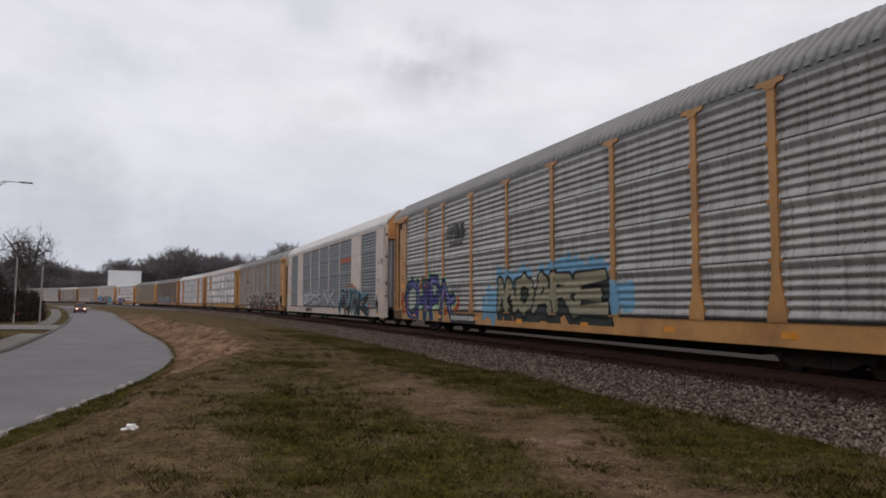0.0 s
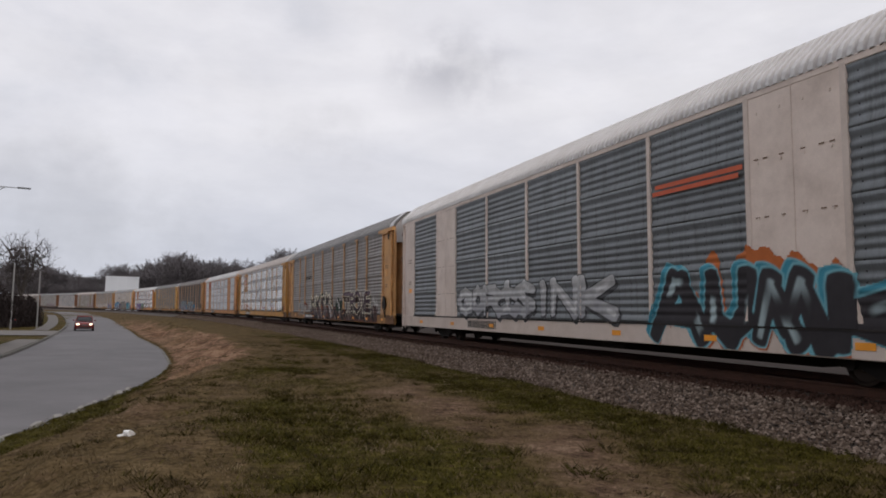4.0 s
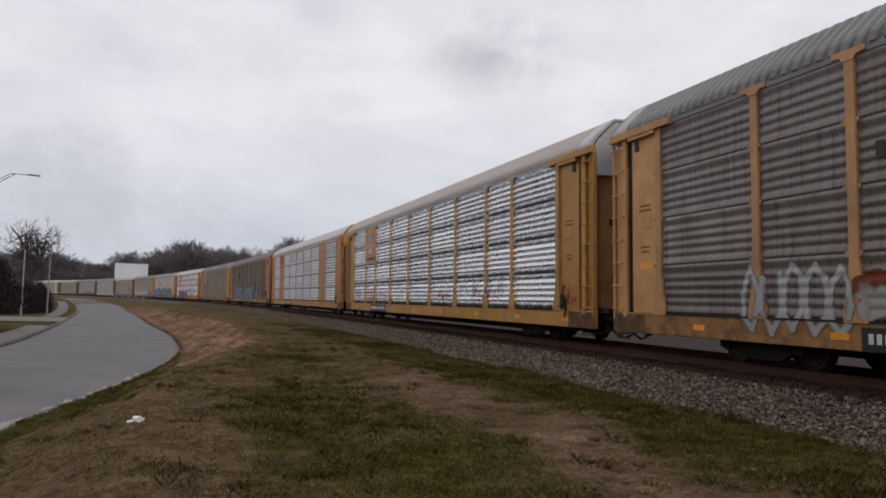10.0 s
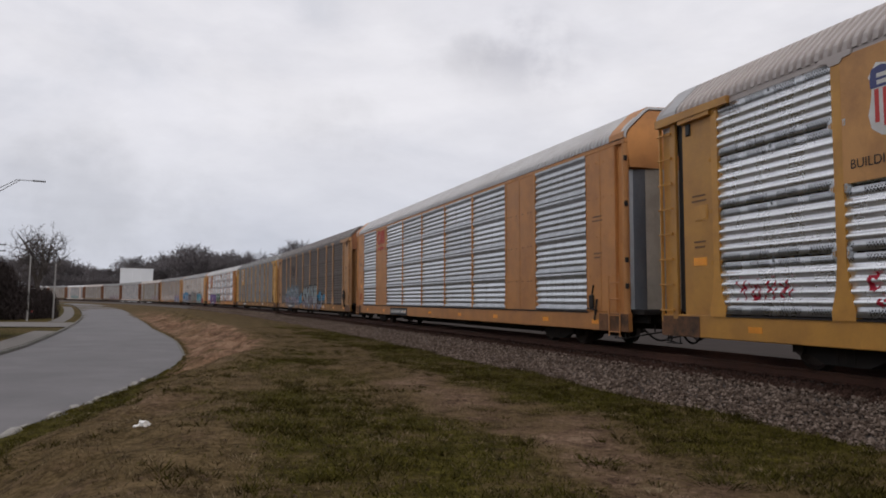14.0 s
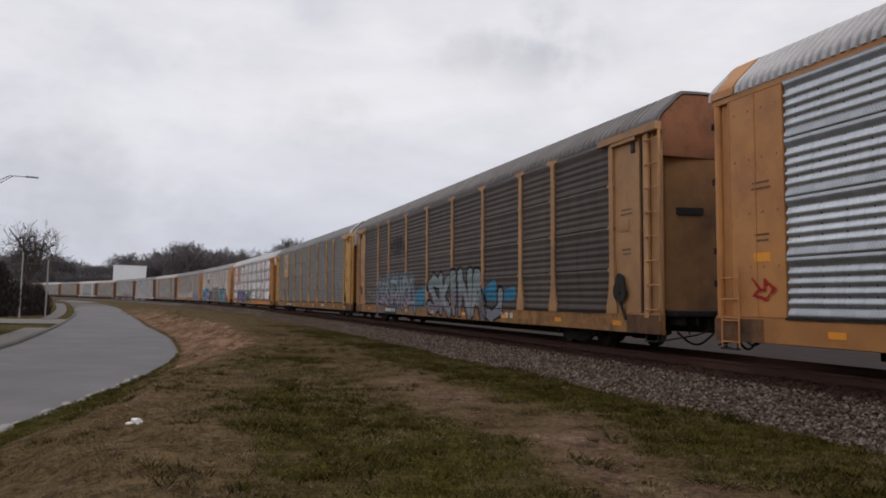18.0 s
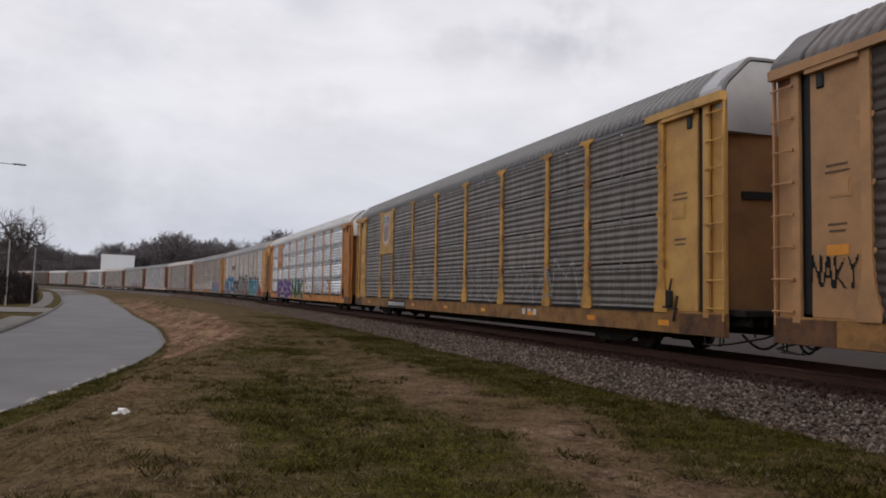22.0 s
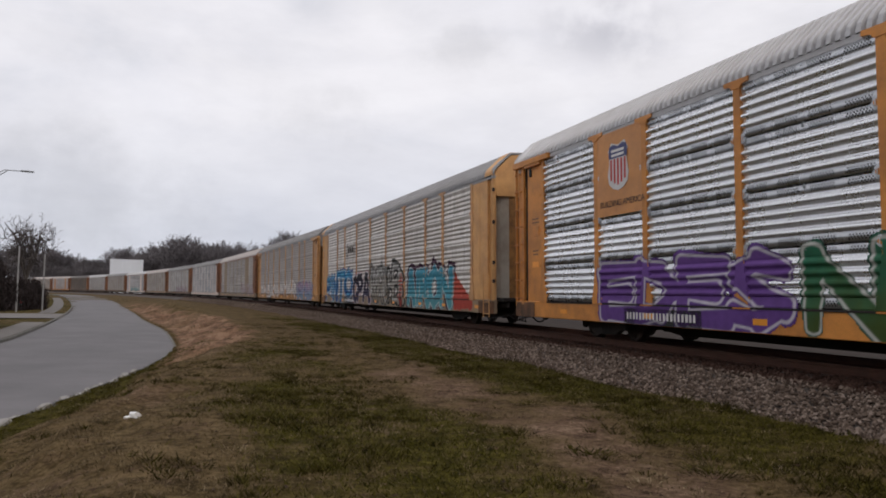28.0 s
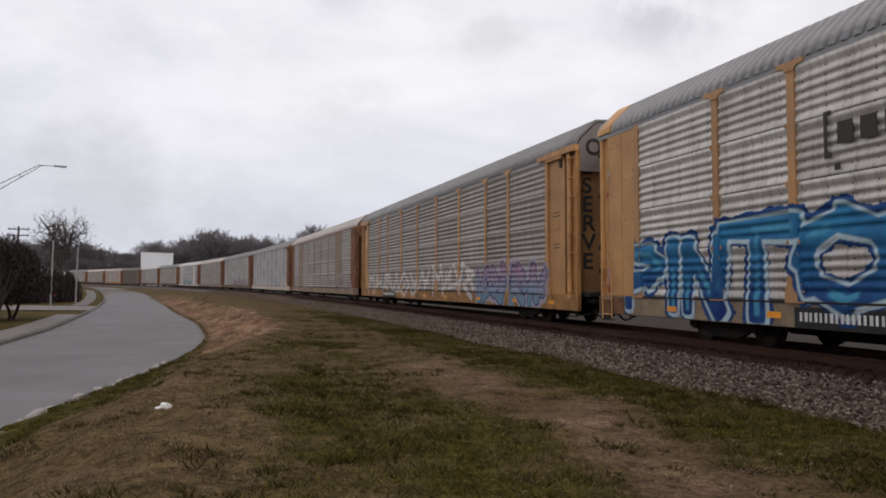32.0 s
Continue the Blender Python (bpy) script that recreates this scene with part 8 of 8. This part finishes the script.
bm = box(3.45, 4.25, -0.13, 0.13, top - 0.10, top - 0.0, bevel=0.04)
part("lamp_head", bm, M_STEEL, lamp)

# ---------------------------------------------------------------- road cars
M_CARRED = material("red_car_paint", (0.15, 0.018, 0.017), 0.22, 0.15, vary=0.06, bump=0)
M_CARDARK = material("dark_blue_car_paint", (0.010, 0.011, 0.015), 0.35, 0.1, vary=0.06, bump=0)
M_GLASS = material("tinted_car_glass", (0.02, 0.022, 0.025), 0.08, vary=0.02, bump=0)
M_TYRE = material("tyre_rubber", (0.018, 0.018, 0.018), 0.85, vary=0.15)
M_RIM = material("alloy_rim", (0.35, 0.35, 0.36), 0.35, 0.8, vary=0.08)
M_TRIM = material("black_trim", (0.02, 0.02, 0.02), 0.5, vary=0.1)
M_HEADLAMP = glow("lit_headlamp", (1.0, 0.86, 0.62), 3.0)
M_DULLAMP = material("headlamp_glass", (0.45, 0.45, 0.45), 0.15, vary=0.05, bump=0)


def loft(sections, close=True):
    """Skin over rings of points, all of one length."""
    bm = bmesh.new()
    rings = [[bm.verts.new(p) for p in ring_] for ring_ in sections]
    n = len(rings[0])
    for a, b in zip(rings, rings[1:]):
        for k in range(n):
            bm.faces.new((a[k], a[(k + 1) % n], b[(k + 1) % n], b[k]))
    bm.faces.new(list(reversed(rings[0])))
    bm.faces.new(rings[-1])
    bmesh.ops.recalc_face_normals(bm, faces=bm.faces)
    for f in bm.faces:
        f.smooth = len(f.verts) == 4
    return bm


def body_ring(y, half, low, high, tuck=0.06):
    """Half-rounded box section of a car body at y."""
    pts = [(half - tuck * 1.4, low), (half - tuck * 0.3, low + 0.10), (half, low + 0.3 * (high - low)), (half, low + 0.65 * (high - low)),
           (half - 0.05, high - 0.06), (half - 0.16, high - 0.005)]
    return [(x, y, z) for x, z in pts] + [(-x, y, z) for x, z in reversed(pts)]


def sedan(paint, lit, label, category="car"):
    """A four-door car, nose towards -y, on the ground at its origin."""
    car = tagged(new("road_car"), label, category)
    secs = [(-2.12, 0.62, 0.34, 0.60), (-2.06, 0.76, 0.24, 0.68), (-1.85, 0.84, 0.20, 0.78), (-1.35, 0.86, 0.20, 0.87), (-0.95, 0.865, 0.20, 0.94),
            (-0.2, 0.87, 0.20, 0.97), (0.7, 0.87, 0.20, 0.98), (1.35, 0.865, 0.20, 1.0), (1.8, 0.84, 0.22, 1.0), (2.05, 0.77, 0.28, 0.95), (2.14, 0.66, 0.38, 0.8)]
    part("body", loft([body_ring(*s) for s in secs]), paint, car)

    def cab(y, half_low, half_top, zl, zt):
        pts = [(half_low, zl), (half_low * 0.5 + half_top * 0.5 + 0.02, (zl + zt) / 2), (half_top, zt - 0.04), (half_top - 0.12, zt)]
        return [(x, y, z) for x, z in pts] + [(-x, y, z) for x, z in reversed(pts)]
    part("glasshouse", loft([cab(-1.0, 0.74, 0.70, 0.92, 0.95), cab(-0.35, 0.78, 0.60, 0.93, 1.40), cab(0.2, 0.79, 0.59, 0.94, 1.46), cab(0.9, 0.78, 0.58, 0.95, 1.44), cab(1.55, 0.74, 0.66, 0.97, 1.02)]),
         M_GLASS, car, None, "dark tinted windows")

    def top(y, half, z):
        return [(half, y, z - 0.03), (half - 0.06, y, z + 0.012), (0.2, y, z + 0.03), (-0.2, y, z + 0.03), (-half + 0.06, y, z + 0.012), (-half, y, z - 0.03)]
    part("roof", loft([top(-0.4, 0.61, 1.40), top(0.2, 0.61, 1.46), top(0.85, 0.60, 1.45), top(1.0, 0.58, 1.41)]), paint, car)
    for sx in (-1, 1):
        bm = bmesh.new()
        for a, b in (((0.75, -1.0, 0.94), (0.62, -0.38, 1.41)), ((0.62, 0.95, 1.42), (0.74, 1.5, 1.0)), ((0.80, 0.25, 0.95), (0.61, 0.22, 1.45))):
            add_tube(bm, (sx * a[0], a[1], a[2]), (sx * b[0], b[1], b[2]), 0.035, 6)
        part("pillars", bm, paint, car)
        bm = box(-0.09, 0.09, -0.06, 0.06, -0.06, 0.06, bevel=0.03)
        part("mirror", bm, paint, car, pose(sx * 0.95, -0.72, 1.0))
        bm = box(-0.15, 0.15, -0.05, 0.05, -0.06, 0.06, bevel=0.025)
        part("headlight", bm, lit, car, pose(sx * 0.58, -2.05, 0.63, 0, 0, sx * 18), "glowing headlight" if lit is M_HEADLAMP else "")
        part("fog_light", box(-0.07, 0.07, -0.03, 0.03, -0.04, 0.04, bevel=0.015), M_DULLAMP, car, pose(sx * 0.6, -2.08, 0.36))
        part("tail_light", box(-0.14, 0.14, -0.05, 0.05, -0.08, 0.08, bevel=0.03), M_RED, car, pose(sx * 0.66, 2.06, 0.82, 0, 0, -sx * 18))
    part("grille", box(-0.36, 0.36, -2.155, -2.09, 0.52, 0.62, bevel=0.015), M_TRIM, car)
    part("lower_grille", box(-0.5, 0.5, -2.15, -2.08, 0.28, 0.42, bevel=0.02), M_TRIM, car)
    part("chrome_bar", box(-0.34, 0.34, -2.165, -2.15, 0.56, 0.585, bevel=0.005), M_RIM, car, None, "chrome bar")
    part("badge", box(-0.06, 0.06, -2.17, -2.15, 0.55, 0.60, bevel=0.008), M_RIM, car)
    wheels = []
    for sx in (-1, 1):
        for y in (-1.32, 1.28):
            bm = bmesh.new()
            add_tube(bm, (-0.1, 0, 0), (0.1, 0, 0), 0.31, 24)
            w = part("wheel", bm, M_TYRE, car, pose(sx * 0.79, y, 0.31))
            bm = bmesh.new()
            add_tube(bm, (-0.11, 0, 0), (0.11, 0, 0), 0.19, 16)
            for k in range(5):
                a = k * 6.2832 / 5
                add_box(bm, -0.118, 0.118, 0.1 * math.cos(a) - 0.025, 0.1 * math.cos(a) + 0.025, 0.1 * math.sin(a) - 0.025, 0.1 * math.sin(a) + 0.025)
            part("rim", bm, M_RIM, w)
            wheels.append((w, sx * 0.79, y))
    return car, wheels


red_car, RED_WHEELS = sedan(M_CARRED, M_HEADLAMP, "dark red sedan with lit headlights driving on the road")
parked, _ = sedan(M_CARDARK, M_DULLAMP, "dark blue car parked by the hedge")
px_, py_ = ray_place(31.2, 77)
parked.matrix_basis = pose(px_, py_, base_z(px_, py_) + 0.08, 0, 0, -70)

# ---------------------------------------------------------------- driveway and dark fence across the road
strip("driveway", stations(34, 46, 2), lambda s: [(float(np.interp(s, KERB_LS, KERB_L)) - u, float(road_z(s)) + v) for u, v in ((-0.1, 0.03), (0.2, 0.165), (12, 0.17), (12.1, 0.0))],
      M_WALK, "pale concrete driveway mouth", "driveway")
fence = tagged(new("metal_fence"), "black metal picket fence before the hedge", "fence")
M_FENCE = material("black_fence_steel", (0.012, 0.012, 0.013), 0.6, 0.2, vary=0.1)
for k in range(17):
    x, y = (float(q) for q in line_xy(-25.5 - 0.35 * k, 42 + 1.75 * k))
    x2, y2 = (float(q) for q in line_xy(-25.5 - 0.35 * (k + 1), 42 + 1.75 * (k + 1)))
    z = base_z(x, y) + 0.1
    bm = bmesh.new()
    add_tube(bm, (x, y, z - 0.2), (x, y, z + 1.35), 0.035, 6)
    part("post", bm, M_FENCE, fence)
    if k < 16:
        for h in (0.2, 1.15):
            bm = bmesh.new()
            add_tube(bm, (x, y, z + h), (x2, y2, z + h), 0.02, 5)
            part("rail", bm, M_FENCE, fence)
        for j in range(1, 12):
            bm = bmesh.new()
            u = j / 12
            add_tube(bm, (x + (x2 - x) * u, y + (y2 - y) * u, z + 0.08), (x + (x2 - x) * u, y + (y2 - y) * u, z + 1.25), 0.012, 4)
            part("picket", bm, M_FENCE, fence)


# ---------------------------------------------------------------- the drifting dark cloud
def cloud_material():
    m = bpy.data.materials.new("thin_grey_cloud")
    m.use_nodes = True
    nt = m.node_tree
    nt.nodes.clear()
    L = nt.links.new
    out = nt.nodes.new("ShaderNodeOutputMaterial")
    mix = nt.nodes.new("ShaderNodeMixShader")
    tr = nt.nodes.new("ShaderNodeBsdfTransparent")
    em = nt.nodes.new("ShaderNodeEmission")
    em.inputs["Color"].default_value, em.inputs["Strength"].default_value = (0.40, 0.41, 0.47, 1), 1.0
    at = nt.nodes.new("ShaderNodeAttribute")
    at.attribute_name = "thick"
    co = nt.nodes.new("ShaderNodeTexCoord")
    nz = nt.nodes.new("ShaderNodeTexNoise")
    nz.inputs["Scale"].default_value, nz.inputs["Detail"].default_value, nz.inputs["Roughness"].default_value = 0.009, 4, 0.5
    L(co.outputs["Object"], nz.inputs["Vector"])
    rg = nt.nodes.new("ShaderNodeMapRange")
    rg.inputs["From Min"].default_value, rg.inputs["From Max"].default_value = 0.36, 0.66
    rg.interpolation_type = "SMOOTHSTEP"
    L(nz.outputs["Fac"], rg.inputs["Value"])
    mu = nt.nodes.new("ShaderNodeMath")
    mu.operation = "MULTIPLY"
    L(rg.outputs["Result"], mu.inputs[0])
    L(at.outputs["Fac"], mu.inputs[1])
    L(mu.outputs[0], mix.inputs["Fac"])
    L(tr.outputs[0], mix.inputs[1])
    L(em.outputs[0], mix.inputs[2])
    L(mix.outputs[0], out.inputs["Surface"])
    return m


cu, cv = np.meshgrid(np.linspace(-1, 1, 41), np.linspace(-1, 1, 31), indexing="ij")
cloud = mesh_object("drifting_cloud", np.stack([cu * 210, 40 * (cu ** 2 + cv ** 2), cv * 150], -1).reshape(-1, 3), grid_faces(41, 31), cloud_material(), "structure",
                    "soft grey cloud drifting across the overcast sky", "cloud", True)
store(cloud.data, "thick", 0.55 * smooth(1.0, 0.05, np.hypot(cu, cv)))

# ---------------------------------------------------------------- motion
COUPLED = 29.07


# metres that the train has gone, second by second, and how far each car's coupling stands out
GONE = [-0.18, 7.49, 15.13, 22.79, 30.43, 38.02, 45.59, 53.19, 60.81, 68.34, 75.79, 83.25, 90.8, 98.44, 106.11, 113.79, 121.49, 129.24, 137.02, 144.85, 152.68, 160.44, 168.22, 176.09, 183.97, 191.85, 199.79, 207.8, 215.87, 224.03, 232.23, 240.45, 248.66]
SLACK = [-0.33, -0.28, -0.34, -0.76, -0.78, -0.41, -0.54, -0.52, -0.16]


def run(t):
    k = min(int(t), 31)
    a, b, c, d = (GONE[min(max(k + o, 0), 32)] for o in (-1, 0, 1, 2))
    if k == 0:
        a = 2 * b - c
    if k == 31:
        d = 2 * c - b
    u = t - k
    return b + 0.5 * u * (c - a + u * (2 * a - 5 * b + 4 * c - d + u * (3 * (b - c) + d - a)))


def car_pose(s):
    a, b = line_xy(0, s - 10.05), line_xy(0, s + 10.05)
    return pose(float(a[0] + b[0]) / 2, float(a[1] + b[1]) / 2, 0.75 * math.sin(radians(LEAN)), 0, -LEAN, heading(s))


RED_RUN = [(0, 103.0), (1, 89.0), (2, 75.5), (3, 63.0), (4, 52.0), (5, 42.5), (6, 33.2), (7, 24.3), (8, 13.6), (8.5, 8.4), (9, 3.2), (9.5, -1.4), (10, -12.0),
           (12, -38.0), (16, -86.0), (20, -130.0), (24, -165.0), (28, -178.0), (32, -179.0)]


def red_s(t):
    return float(np.interp(t, [a for a, b in RED_RUN], [b for a, b in RED_RUN]))


def road_pose(s):
    l = float(np.interp(s, [-200, 0, 20, 60, 100], [-19.0, -16.4, -16.2, -17.6, -18.6]))
    x, y = line_xy(l, s)
    slope = math.degrees(math.atan(float(road_z(s + 1) - road_z(s - 1)) / 2))
    return pose(float(x), float(y), float(road_z(s)) + 0.045, slope, 0, heading(s) + float(np.interp(s, [-6, 4, 14], [-2, 0.5, 2.5])))


def motions():
    for n, car, sets in CARS:
        walk(car, [(k, car_pose(-11.88 + COUPLED * n + (SLACK[n] if n < 9 else -0.29) - run(k))) for k in range(33)])
    walk(cloud, [(0, pose(-40, 1500, 512)), (16, pose(170, 1500, 545)), (32, pose(395, 1500, 590))])
    walk(red_car, [(t, road_pose(s)) for t, s in RED_RUN])
    for w, wx, wy in RED_WHEELS:
        walk(w, [(k / 30, pose(wx, wy, 0.31, math.degrees(-(red_s(0) - red_s(k / 30)) / 0.31))) for k in range(961)])
    keyed = {}
    for n, car, sets in CARS:
        for w in sets:
            y = round(w.matrix_basis.translation.y, 2)
            if y not in keyed:
                walk(w, [(k / 15, pose(0, y, 0.355, math.degrees(run(k / 15) / 0.355))) for k in range(481)])
                keyed[y] = w
            else:
                w.rotation_mode = "QUATERNION"
                w.animation_data_create()
                w.animation_data.action = keyed[y].animation_data.action
                w.animation_data.action_slot = keyed[y].animation_data.action_slot


motions()
